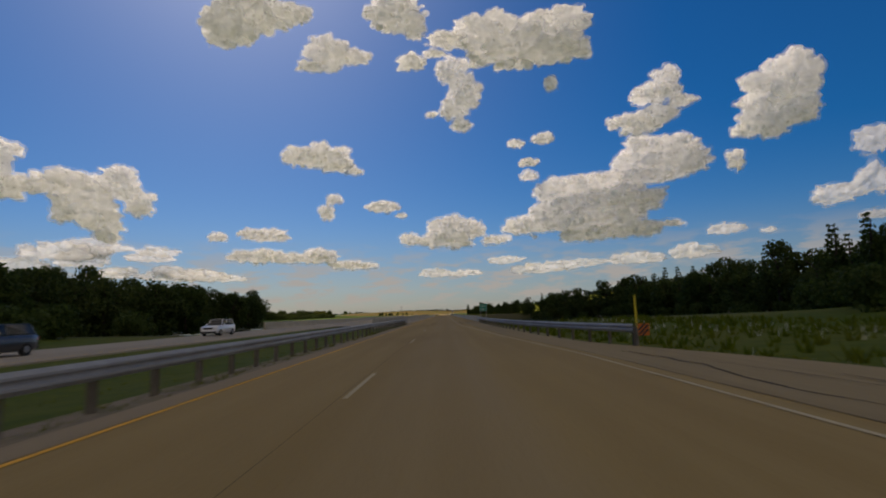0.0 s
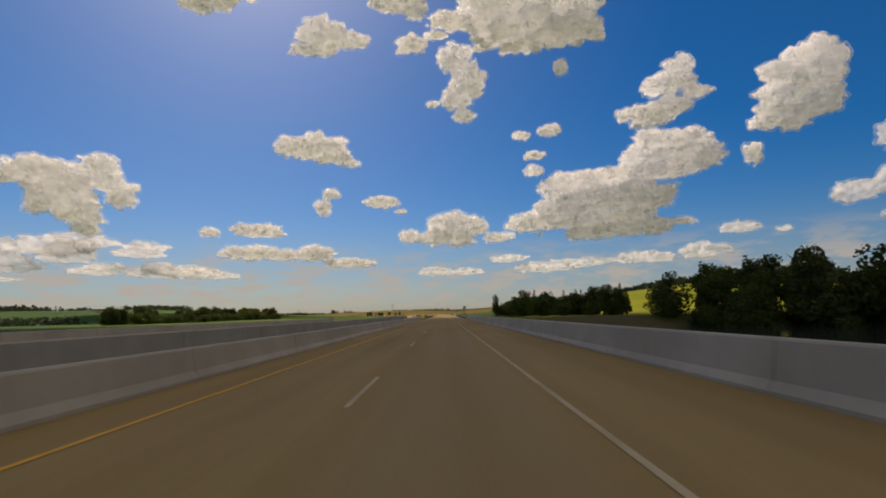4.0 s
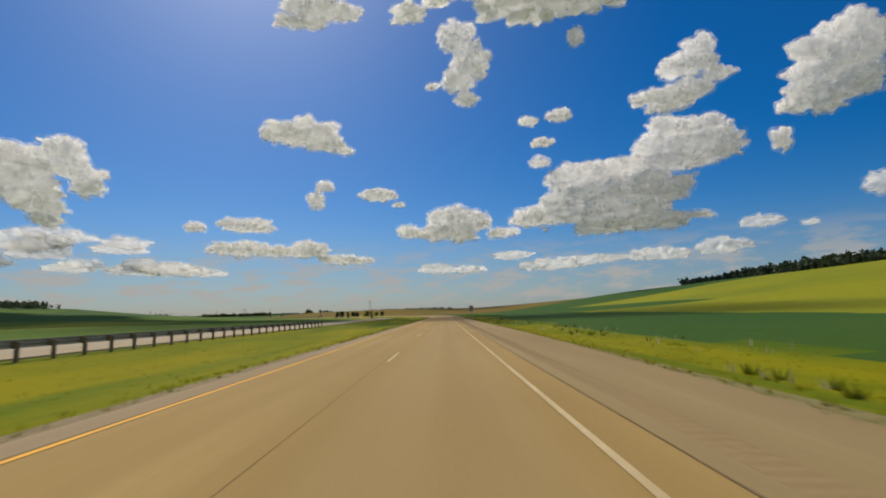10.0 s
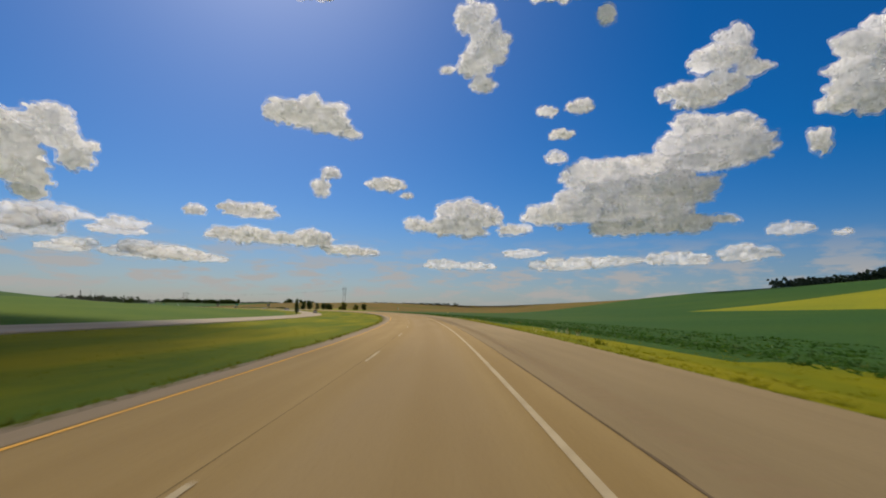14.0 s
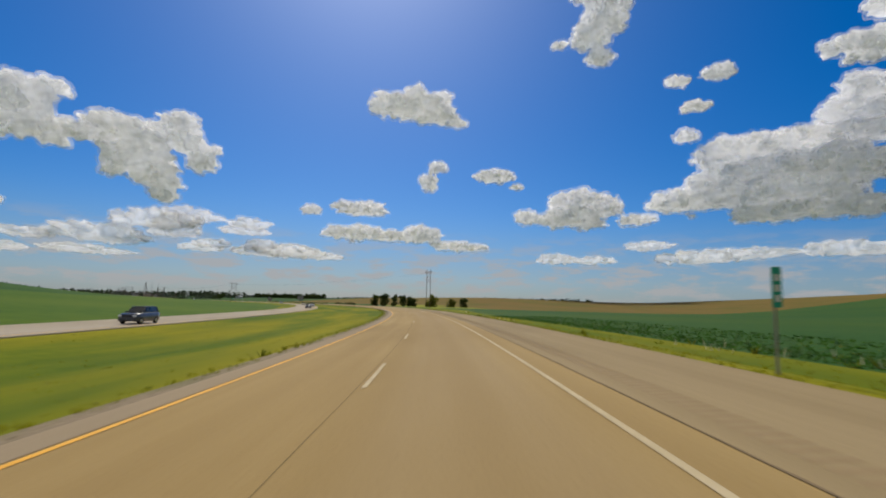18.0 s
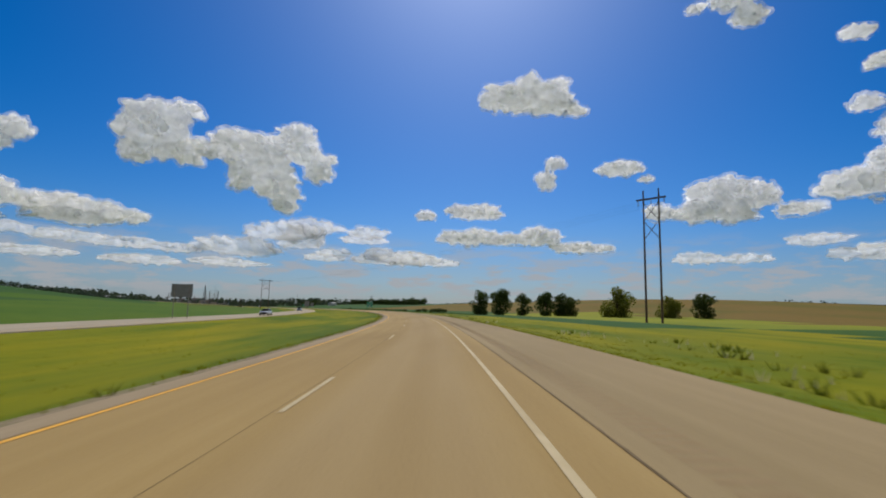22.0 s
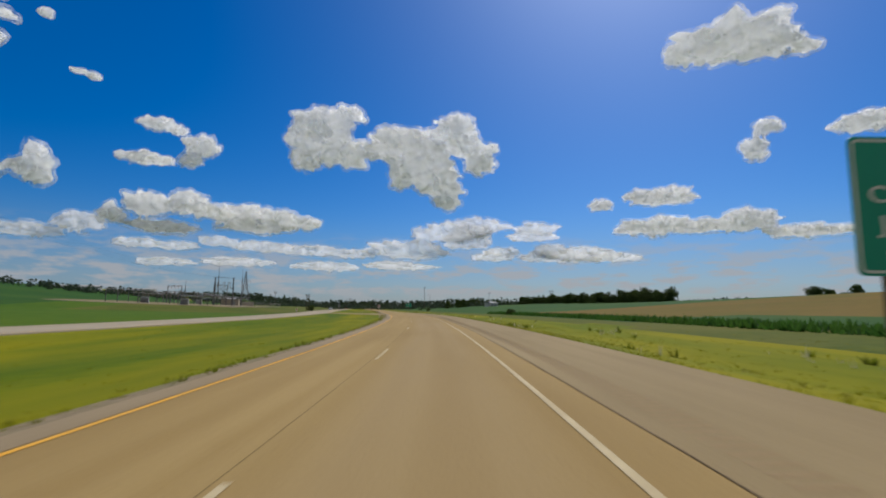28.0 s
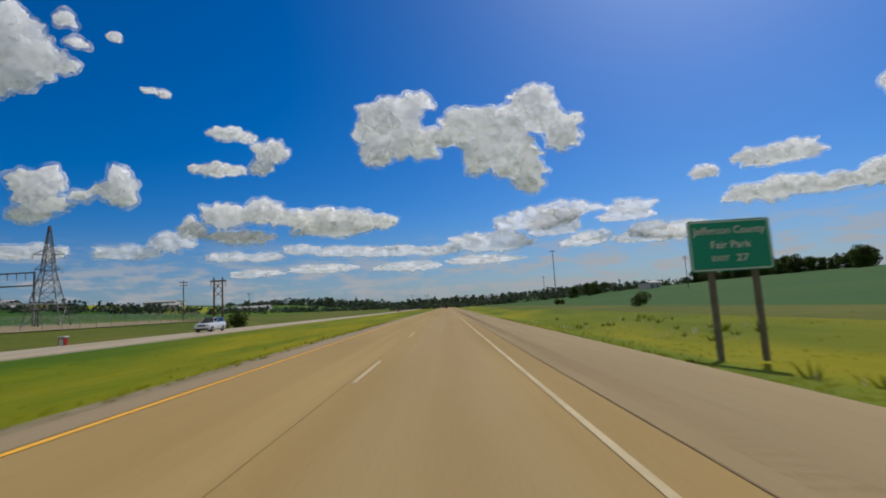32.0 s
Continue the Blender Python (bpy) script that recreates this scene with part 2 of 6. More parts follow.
M["rough"] = two_tone("rough_grass", (0.06, 0.10, 0.014), (0.12, 0.15, 0.02), 1.3, (0.19, 0.17, 0.04), 0.05, 0.95, bump=0.6)
M["dry"] = two_tone("dry_grass_edge", (0.30, 0.25, 0.12), (0.17, 0.17, 0.05), 2.5, (0.36, 0.31, 0.20), 0.4, 0.95, bump=0.6)
M["crop"] = two_tone("soybean_field", (0.026, 0.085, 0.016), (0.045, 0.125, 0.024), 1.6, (0.07, 0.13, 0.018), 0.02, 0.9, bump=0.7)
M["meadow"] = two_tone("hay_meadow", (0.055, 0.13, 0.008), (0.09, 0.165, 0.012), 0.5, (0.12, 0.18, 0.012), 0.02, 0.9, bump=0.5)
M["bright"] = two_tone("ripening_field", (0.24, 0.27, 0.015), (0.32, 0.32, 0.02), 0.9, (0.14, 0.2, 0.02), 0.015, 0.9, bump=0.5)
M["tan"] = two_tone("stubble_field", (0.19, 0.125, 0.03), (0.23, 0.155, 0.038), 0.9, (0.12, 0.13, 0.02), 0.03, 0.95, bump=0.5)
M["bank"] = two_tone("river_bank", (0.05, 0.07, 0.02), (0.09, 0.09, 0.035), 0.8, (0.12, 0.10, 0.06), 0.08, 0.95, bump=0.6)
M["plain"] = two_tone("far_farmland", (0.06, 0.12, 0.025), (0.12, 0.16, 0.035), 0.012, (0.22, 0.19, 0.07), 0.004, 0.95)
M["gravel"] = two_tone("gravel_edge", (0.38, 0.30, 0.20), (0.26, 0.20, 0.135), 9, (0.20, 0.19, 0.09), 0.7, 0.95, bump=0.7)
M["barrier"] = two_tone("barrier_concrete", (0.50, 0.45, 0.345), (0.58, 0.525, 0.41), 2.2, (0.40, 0.355, 0.27), 0.35, 0.85, bump=0.15)
M["steel"] = two_tone("galvanised_rail", (0.36, 0.38, 0.40), (0.45, 0.47, 0.49), 3.0, (0.29, 0.28, 0.26), 0.5, 0.7, 0.2, bump=0.05)
M["post"] = two_tone("weathered_post", (0.17, 0.15, 0.12), (0.25, 0.22, 0.17), 6, (0.11, 0.09, 0.07), 1.0, 0.9, bump=0.2)
M["pole"] = two_tone("sign_post_steel", (0.33, 0.31, 0.28), (0.42, 0.40, 0.36), 5, (0.25, 0.22, 0.19), 0.8, 0.6, 0.3)
M["wood"] = two_tone("utility_pole_wood", (0.12, 0.085, 0.06), (0.18, 0.13, 0.09), 2.5, (0.08, 0.06, 0.045), 0.4, 0.9, bump=0.2)
M["dark_steel"] = two_tone("switchyard_steel", (0.11, 0.11, 0.115), (0.17, 0.17, 0.175), 2.0, (0.22, 0.20, 0.18), 0.3, 0.55, 0.4)
M["wire"] = two_tone("cable", (0.05, 0.05, 0.055), (0.08, 0.08, 0.085), 3.0, rough=0.95, spec=0.03)
M["sign_green"] = two_tone("sign_green_sheet", (0.0, 0.30, 0.19), (0.0, 0.34, 0.215), 0.9, (0.005, 0.27, 0.175), 0.3, 0.45)
M["sign_white"] = two_tone("sign_white_sheet", (0.80, 0.79, 0.76), (0.74, 0.73, 0.70), 1.5, rough=0.45)
M["sign_black"] = two_tone("sign_black_paint", (0.02, 0.02, 0.025), (0.03, 0.03, 0.03), 3, rough=0.5)
M["sign_back"] = two_tone("sign_back_aluminium", (0.24, 0.245, 0.25), (0.30, 0.305, 0.31), 2, rough=0.5, metal=0.4)
M["sign_red"] = two_tone("sign_red_sheet", (0.55, 0.03, 0.03), (0.48, 0.03, 0.03), 3, rough=0.45)
M["orange"] = two_tone("orange_sheet", (0.75, 0.18, 0.02), (0.62, 0.15, 0.02), 4, rough=0.5)
M["marker_yellow"] = two_tone("marker_yellow_plastic", (0.80, 0.62, 0.03), (0.70, 0.54, 0.03), 4, rough=0.5)
M["bark"] = two_tone("bark", (0.07, 0.05, 0.035), (0.12, 0.09, 0.065), 4, (0.05, 0.045, 0.035), 0.6, 0.95, bump=0.5, kind="obj")
M["shed"] = two_tone("pale_shed_metal", (0.66, 0.66, 0.64), (0.58, 0.58, 0.57), 0.6, (0.5, 0.48, 0.44), 0.1, 0.6)
M["roof"] = two_tone("shed_roof", (0.50, 0.50, 0.50), (0.42, 0.43, 0.44), 0.5, rough=0.8, spec=0.2)
M["block"] = two_tone("block_wall", (0.40, 0.34, 0.25), (0.48, 0.41, 0.31), 1.4, (0.33, 0.28, 0.20), 0.3)
M["rubber"] = two_tone("tyre_rubber", (0.018, 0.018, 0.018), (0.03, 0.03, 0.03), 6, rough=0.85)
M["rim"] = two_tone("alloy_rim", (0.5, 0.5, 0.52), (0.42, 0.42, 0.44), 8, rough=0.3, metal=0.9)
M["porcelain"] = two_tone("insulator_porcelain", (0.30, 0.22, 0.17), (0.24, 0.18, 0.14), 4, rough=0.3)


def leafy(name, dark, light, warm, thin=0.35):
    dark, light, warm = toned_down(dark, light, warm)
    m = Mat(name, 0.65, 0.0, 0.12)
    r = m.island()
    big = m.noise(m.coords("pos"), 0.35, 3)
    col = m.mix(r, dark, light)
    col = m.mix(m.ramp(big, 0.45, 0.7, 0.0, 0.55), col, warm)
    col = m.mix(m.math("MULTIPLY", m.random(), 0.45), col, warm)
    m.colour(col)
    tr = m.n.new("ShaderNodeBsdfTranslucent")
    m.l.new(col, tr.inputs[0])
    ad = m.n.new("ShaderNodeMixShader")
    ad.inputs[0].default_value = thin
    m.l.new(m.b.outputs[0], ad.inputs[1])
    m.l.new(tr.outputs[0], ad.inputs[2])
    m.l.new(ad.outputs[0], m.n["Material Output"].inputs[0])
    return m.m


M["leaf"] = leafy("broad_leaves", (0.036, 0.066, 0.016), (0.088, 0.14, 0.028), (0.095, 0.12, 0.028), 0.45)
M["leaf_dark"] = leafy("dark_leaves", (0.032, 0.055, 0.015), (0.085, 0.13, 0.03), (0.10, 0.12, 0.027), 0.4)
M["leaf_yellow"] = leafy("yellowing_leaves", (0.10, 0.135, 0.012), (0.21, 0.235, 0.022), (0.20, 0.19, 0.03), 0.45)
M["blade"] = leafy("grass_blades", (0.14, 0.175, 0.003), (0.22, 0.235, 0.006), (0.29, 0.25, 0.01), 0.6)
M["weed"] = leafy("verge_weeds", (0.09, 0.14, 0.008), (0.17, 0.205, 0.014), (0.24, 0.215, 0.03), 0.55)
M["corn"] = leafy("crop_leaves", (0.04, 0.125, 0.02), (0.065, 0.165, 0.028), (0.09, 0.17, 0.024), 0.5)
M["flower"] = leafy("pale_flowers", (0.55, 0.54, 0.42), (0.72, 0.70, 0.55), (0.65, 0.58, 0.25), 0.3)
# paler and bluer than the near leaves: distance haze put into the colour
M["hazed_leaf"] = leafy("far_woods", (0.048, 0.078, 0.052), (0.075, 0.11, 0.062), (0.08, 0.105, 0.055), 0.25)

wm = Mat("river_water", 0.06)
wm.colour((0.025, 0.035, 0.035))
wm.bump(wm.noise(wm.coords("pos", (1.0, 1.0, 1.0)), 0.9, 4), 0.25, 0.05)
M["water"] = wm.m
gm = Mat("car_glass", 0.05)
gm.colour((0.015, 0.018, 0.02))
M["glass"] = gm.m
lm = Mat("lamp_lens", 0.1)
lm.colour((0.75, 0.76, 0.78))
M["lens"] = lm.m



def vapour(name, clear):
    """Cloud that scatters the sun's light onwards through itself; clear lets the sky behind show."""
    m = Mat(name, 1.0, 0.0, 0.0)
    m.colour((1.0, 1.0, 1.0))
    m.b.inputs["Subsurface Weight"].default_value = 1.0
    m.b.inputs["Subsurface Radius"].default_value = (1.0, 1.0, 1.0)
    m.b.inputs["Subsurface Scale"].default_value = 150.0
    m.b.inputs["Subsurface Anisotropy"].default_value = 0.8
    out = m.b.outputs[0]
    for kind, share in (("ShaderNodeBsdfTranslucent", 0.62), ("ShaderNodeBsdfTransparent", clear)):
        if share:
            more, both = m.n.new(kind), m.n.new("ShaderNodeMixShader")
            more.inputs[0].default_value = (1.0, 1.0, 1.0, 1)
            both.inputs[0].default_value = share
            m.l.new(out, both.inputs[1])
            m.l.new(more.outputs[0], both.inputs[2])
            out = both.outputs[0]
    m.l.new(out, m.n["Material Output"].inputs[0])
    return m.m


M["cloud"] = vapour("cloud_white", 0.0)
# the see-through share imitates haze in front of the far low clouds
M["hazed_cloud"] = vapour("hazed_cloud", 0.55)


def fringe_cloud(name, least, most, scale):
    """Broken vapour at a cloud's edge, that lets the sun through."""
    m = Mat(name, 1.0, 0.0, 0.0)
    shreds = m.ramp(m.noise(m.coords("object"), scale, 5, 0.55), 0.38, 0.66, least, most)
    milk, glow = m.n.new("ShaderNodeBsdfDiffuse"), m.n.new("ShaderNodeBsdfTranslucent")
    milk.inputs[0].default_value = glow.inputs[0].default_value = (1.0, 1.0, 1.0, 1)
    both, clear, out = m.n.new("ShaderNodeMixShader"), m.n.new("ShaderNodeBsdfTransparent"), m.n.new("ShaderNodeMixShader")
    both.inputs[0].default_value = 0.75
    m.l.new(milk.outputs[0], both.inputs[1])
    m.l.new(glow.outputs[0], both.inputs[2])
    m.l.new(shreds, out.inputs[0])
    m.l.new(clear.outputs[0], out.inputs[1])
    m.l.new(both.outputs[0], out.inputs[2])
    m.l.new(out.outputs[0], m.n["Material Output"].inputs[0])
    return m.m


M["fringe"] = fringe_cloud("cloud_fringe", 0.0, 0.38, 0.013)
M["thin_fringe"] = fringe_cloud("thin_cloud_fringe", 0.0, 0.25, 0.01)


def paint(name, col):
    m = Mat(name, 0.3, 0.3)
    m.colour(m.mix(m.ramp(m.noise(m.coords("obj"), 3.0, 3), 0.3, 0.8, 0.0, 0.3), col, (col[0] * 0.7 + 0.02, col[1] * 0.7 + 0.018, col[2] * 0.7 + 0.014)))
    m.b.inputs["Coat Weight"].default_value = 0.6
    return m.m


CAR = {"white": paint("white_car_paint", (0.72, 0.73, 0.74)), "dark": paint("dark_grey_car_paint", (0.04, 0.045, 0.055)), "silver": paint("silver_car_paint", (0.5, 0.51, 0.53)),
       "blue": paint("blue_grey_car_paint", (0.10, 0.15, 0.20)), "red": paint("red_car_paint", (0.35, 0.03, 0.025)), "black": paint("black_car_paint", (0.012, 0.012, 0.014))}

# ---- helpers for building ----


def part(name, bm, mat, parent=None, label=""):
    """Link a bmesh (or a ready mesh) as one object, under a thing or a part."""
    if isinstance(bm, bmesh.types.BMesh):
        me = bpy.data.meshes.new(name)
        bm.to_mesh(me)
        bm.free()
    else:
        me = bm
    if mat is not None and not me.materials:
        me.materials.append(mat)
    ob = new(name, me)
    if parent is not None:
        ob.parent = parent
    if label:
        ob["label"] = label
    return ob


def thing(name, label, category, group="", kind="", m=None):
    ob = tagged(new(name), label, category, group, kind)
    if m is not None:
        ob.matrix_world = m
    return ob


def box(bm, x0, x1, y0, y1, z0, z1, bevel=0.0):
    m = Matrix.LocRotScale(((x0 + x1) / 2, (y0 + y1) / 2, (z0 + z1) / 2), None, (abs(x1 - x0), abs(y1 - y0), abs(z1 - z0)))
    made = bmesh.ops.create_cube(bm, size=1.0, matrix=m)["verts"]
    if bevel:
        bmesh.ops.bevel(bm, geom=list({e for v in made for e in v.link_edges}), offset=bevel, segments=1, affect="EDGES")
    return bm


def boxes(*specs, bevel=0.0):
    bm = bmesh.new()
    for sp in specs:
        box(bm, *sp, bevel=bevel)
    return bm


def tube(bm, a, b, r0, r1=None, sides=8, caps=True):
    a, b = Vector(a), Vector(b)
    d = b - a
    q = d.to_track_quat("Z", "Y").to_matrix().to_4x4()
    bmesh.ops.create_cone(bm, cap_ends=caps, segments=sides, radius1=r0, radius2=r0 if r1 is None else r1, depth=d.length, matrix=Matrix.Translation((a + b) / 2) @ q)
    return bm


def mesh(name, vs, fs, mat, uvs=None, smooth=False):
    me = bpy.data.meshes.new(name)
    me.from_pydata(vs, [], fs)
    if mat is not None:
        me.materials.append(mat)
    if uvs is not None:
        layer = me.uv_layers.new(name="UVMap")
        idx = np.empty(len(me.loops), dtype=np.int32)
        me.loops.foreach_get("vertex_index", idx)
        layer.data.foreach_set("uv", np.asarray(uvs, dtype=np.float32)[idx].ravel())
    if smooth:
        me.polygons.foreach_set("use_smooth", [True] * len(me.polygons))
    return me


def smooth01(v, a, b):
    k = np.clip((v - a) / (b - a), 0, 1)
    return k * k * (3 - 2 * k)


def ribbon(name, s0, s1, edges, mat, step=3.0, parent=None, label="", wave=None):
    """A strip along the road. edges: (n, z) pairs, or a function of s that gives them."""
    ss = np.linspace(s0, s1, max(2, int(round((s1 - s0) / step)) + 1))
    vs, uvs, fs = [], [], []
    for s in ss:
        row = edges(s) if callable(edges) else edges
        for n, dz in row:
            if wave:
                n = n + wave * noise.noise((s * 0.9, n, 0.0))
            x, y, _ = at(s, n)
            vs.append((x, y, dz + float(tilt(s, n))))
            uvs.append((s, n))
    w = len(row)
    for i in range(len(ss) - 1):
        for j in range(w - 1):
            fs.append((i * w + j, i * w + j + 1, (i + 1) * w + j + 1, (i + 1) * w + j))
    return part(name, mesh(name, vs, fs, mat, uvs), None, parent, label)


def stand(s, n, z=None, rz=0.0):
    """Pose of a thing that stands on the ground at s, n and faces back along the road."""
    x, y, _ = at(s, n)
    return pose(float(x), float(y), ground_z(s, n) if z is None else z + float(tilt(s, n)), 0, 0, turn(s) + rz)


# ---- the cumulus clouds ahead, heaps of billows a kilometre up ----
WORLEY = "VORONOI_F1"


def heap(centre, bearing, lobes, label, thin=False):
    """A cumulus of several billowing lobes. lobes: (across, up, half width, half height) in metres, seen along the bearing (degrees to the left of north)."""
    r = random.Random(int(centre[0] * 7 + centre[1]))
    vs, fs, base = [], [], 0
    for across, up, w, h in lobes:
        size = math.sqrt(w * h)
        bm = bmesh.new()
        bmesh.ops.create_icosphere(bm, subdivisions=5 if size > 45 else 4, radius=1.0)
        deep, shift = 0.5 * w + 0.3 * h, (r.random() - 0.5) * 0.4 * w
        o = Vector((across, shift, up)) + Vector(centre)
        flesh, swell = [], []
        for v in bm.verts:
            p = Vector((v.co.x * w, v.co.y * deep, v.co.z * h))
            q = p + o
            k = -0.34 * noise.noise(q / (0.7 * size), noise_basis=WORLEY) - 0.2 * noise.noise(q / (0.3 * size), noise_basis=WORLEY)
            k += 0.4 * noise.noise(q / (0.9 * size)) + 0.24 * noise.noise(q / (0.4 * size)) - 0.1 * noise.noise(q / (0.14 * size), noise_basis=WORLEY)
            flesh.append(p)
            swell.append(k)
        mean = sum(swell) / len(swell)
        for v, p, k in zip(bm.verts, flesh, swell):
            p = p * max(0.25, 0.97 + k - mean)
            if p.z < -0.5 * h:
                p.z = -0.5 * h + 0.6 * (p.z + 0.5 * h)
            v.co = p + Vector((across, shift, up))
        for _ in range(int(7 + size / 9)):
            a, e, rad = r.random() * 6.283, (r.random() ** 0.6), size * (0.07 + 0.11 * r.random())
            spot = Vector((math.cos(a) * w, (r.random() - 0.5) * 0.5 * deep, math.sin(a) * h)) * (0.8 + 0.3 * e) + Vector((across, shift, up))
            for v in bmesh.ops.create_icosphere(bm, subdivisions=2, radius=rad, matrix=pose(*spot) @ Matrix.Diagonal((1.3, 1.0, 0.8, 1)))["verts"]:
                v.co += Vector(noise.noise_vector((v.co + Vector(centre)) / (rad * 0.8))) * rad * 0.45
        bm.verts.index_update()
        vs += [tuple(v.co) for v in bm.verts]
        fs += [tuple(v.index + base for v in f.verts) for f in bm.faces]
        base = len(vs)
        bm.free()
    me = mesh("cloud", vs, fs, M["hazed_cloud" if thin else "cloud"], smooth=True)
    ob = tagged(new("cloud", me), label, "cloud", "clouds in the sky")
    ob.matrix_world = pose(*centre, 0, 0, bearing)
    far = math.hypot(centre[0], centre[1] - 500)
    small = min(1.0, max(h for _, _, _, h in lobes) / (far * 0.02))
    haze_skin = part("fringe", me.copy(), None, ob)
    haze_skin.data.materials[0] = M["thin_fringe" if thin else "fringe"]
    for body, fineness, grow, rough in ((ob, 520, -0.0016, 0.0), (haze_skin, 430, 0.001, 0.0085)):
        skin = body.modifiers.new("skin", "REMESH")
        skin.mode, skin.voxel_size, skin.use_smooth_shade = "VOXEL", far / fineness, True
        soft_skin = body.modifiers.new("soften", "SMOOTH")
        soft_skin.factor, soft_skin.iterations = 0.5, 5 if small >= 1.0 else 2
        swell = body.modifiers.new("swell", "DISPLACE")
        swell.mid_level, swell.strength = 0.0, far * grow * small
        if rough:
            tex = bpy.data.textures.new("billow", "CLOUDS")
            tex.noise_scale, tex.noise_depth = far * 0.016, 2
            puff = body.modifiers.new("puff", "DISPLACE")
            puff.texture, puff.texture_coords, puff.mid_level, puff.strength = tex, "LOCAL", 0.3, far * rough * small
    return ob


heap((-715, 2965, 970), 16.2, [(-45, 0, 172, 69), (-182, 7, 75, 50), (90, -38, 103, 49), (191, -69, 46, 25), (-47, 91, 39, 15)],
     "bright white fair-weather cumulus cloud with a tapering end")
heap((-885, 3893, 885), 14.6, [(26, 52, 65, 45), (-26, -52, 61, 64)],
     "small ragged white cumulus cloud")
heap((-402, 3984, 840), 6.6, [(-68, 33, 120, 46), (68, -33, 48, 21)],
     "small domed white cumulus cloud")
heap((93, 3005, 1327), -2.1, [(0, 204, 91, 91), (78, 54, 96, 115), (6, -32, 84, 83), (51, -151, 60, 44), (-136, -75, 39, 22)],
     "tall ragged white cumulus cloud")
heap((-1717, 2267, 637), 50.1, [(-362, 63, 127, 87), (-415, -49, 60, 58), (-262, 139, 77, 33), (-263, -27, 106, 60), (-18, 14, 150, 66), (163, 64, 85, 69), (-28, -104, 59, 62), (123, -135, 93, 68), (150, -213, 51, 34), (273, -41, 62, 64), (327, 11, 34, 25), (190, 128, 53, 23), (225, 20, 62, 52), (60, -50, 105, 48)],
     "large sprawling white cumulus cloud with grey folds")
heap((1945, 2791, 1097), -40.4, [(75, 151, 156, 144), (-39, 78, 117, 79), (139, -16, 95, 80), (-119, -57, 79, 57), (-13, -104, 62, 44), (-199, -233, 45, 69), (161, 200, 95, 108), (-65, -7, 86, 68), (36, -35, 101, 83)],
     "large soft grey-white cumulus cloud")
heap((1422, 3149, 1323), -28.3, [(98, 172, 76, 72), (17, 69, 139, 72), (-74, -109, 136, 79), (29, -68, 99, 65), (171, -2, 78, 41), (-258, -75, 48, 48)],
     "stepped tower of white cumulus cloud")
heap((1294, 3866, 867), -21.1, [(432, 357, 265, 85), (613, 203, 162, 96), (321, 240, 224, 93), (138, 131, 354, 71), (-197, 113, 285, 106), (-395, 30, 141, 108), (-15, 11, 219, 80), (82, -159, 213, 94), (-213, -163, 249, 97), (-601, -162, 184, 83), (215, -270, 171, 69), (-108, -280, 221, 55), (450, -247, 97, 30), (-582, 254, 81, 38), (17, -53, 397, 103), (-362, -76, 233, 90)],
     "broad bank of white cumulus with grey base")
heap((114, 4305, 682), -1.7, [(-26, 79, 202, 72), (-73, -40, 219, 80), (148, 42, 114, 80), (-392, -30, 87, 53), (340, -58, 112, 40)],
     "heaped white cumulus cloud low in the sky")
heap((-1623, 3943, 664), 25.3, [(175, 9, 188, 49), (-168, -10, 69, 39)],
     "flat low white cumulus cloud pair")
heap((-1181, 4224, 498), 17.6, [(-356, 25, 199, 58), (103, 18, 174, 61), (-121, 5, 160, 43), (398, -55, 189, 35)],
     "long low white cumulus cloud")
heap((586, 3142, 1055), -12.6, [(83, 57, 66, 39), (-77, 37, 49, 29), (-7, -95, 67, 29)],
     "small loose white cumulus cloud")
heap((438, 2175, 1213), -12.7, [(-57, 41, 221, 102), (113, -35, 138, 64), (-208, 118, 144, 83), (61, 64, 159, 76), (81, -190, 31, 34)],
     "large bright cumulus cloud high overhead")
heap((-35, 2224, 1235), 1.0, [(73, 53, 83, 34), (-94, -49, 67, 34), (23, -6, 49, 18)],
     "bright ragged cumulus cloud high in the sky")
heap((-516, 1301, 831), 21.6, [(-53, -19, 75, 63), (20, 30, 90, 52), (-87, -60, 36, 30), (128, 48, 38, 28)],
     "bright ragged cumulus cloud high in the sky")
heap((-565, 2435, 1353), 13.1, [(-2, 3, 115, 81), (143, 7, 76, 41), (-93, -74, 67, 25), (-45, 61, 51, 38)],
     "bright ragged cumulus cloud high in the sky")
heap((-137, 2116, 1325), 3.7, [(-44, 41, 123, 95), (44, -42, 46, 33)],
     "bright ragged cumulus cloud high in the sky")
heap((-1991, 1454, 587), 78.3, [(-30, 4, 48, 23), (31, -4, 28, 19)],
     "small loose white cumulus cloud")
heap((-2006, 1373, 476), 81.0, [(29, 1, 71, 21), (-29, -1, 29, 15)],
     "small loose white cumulus cloud")
heap((-1971, 1539, 515), 75.4, [(16, 26, 54, 39), (-16, -26, 32, 29)],
     "small loose white cumulus cloud")
heap((-2053, 1523, 321), 73.2, [(-101, 18, 64, 47), (40, 30, 74, 42), (-43, -57, 96, 22), (114, 10, 65, 27)],
     "low heaped white cumulus cloud bank")
heap((-2034, 1847, 325), 64.6, [(-90, 19, 102, 42), (24, 6, 96, 33), (-59, -24, 129, 26), (133, -2, 53, 25)],
     "low heaped white cumulus cloud bank")
heap((-2100, 1332, 297), 78.8, [(0, 0, 38, 35)],
     "low heaped white cumulus cloud bank")
heap((-2199, 932, 386), 95.2, [(2, 54, 70, 46), (26, -13, 57, 25), (-25, -46, 47, 24), (-2, 5, 53, 31)],
     "small loose white cumulus cloud")
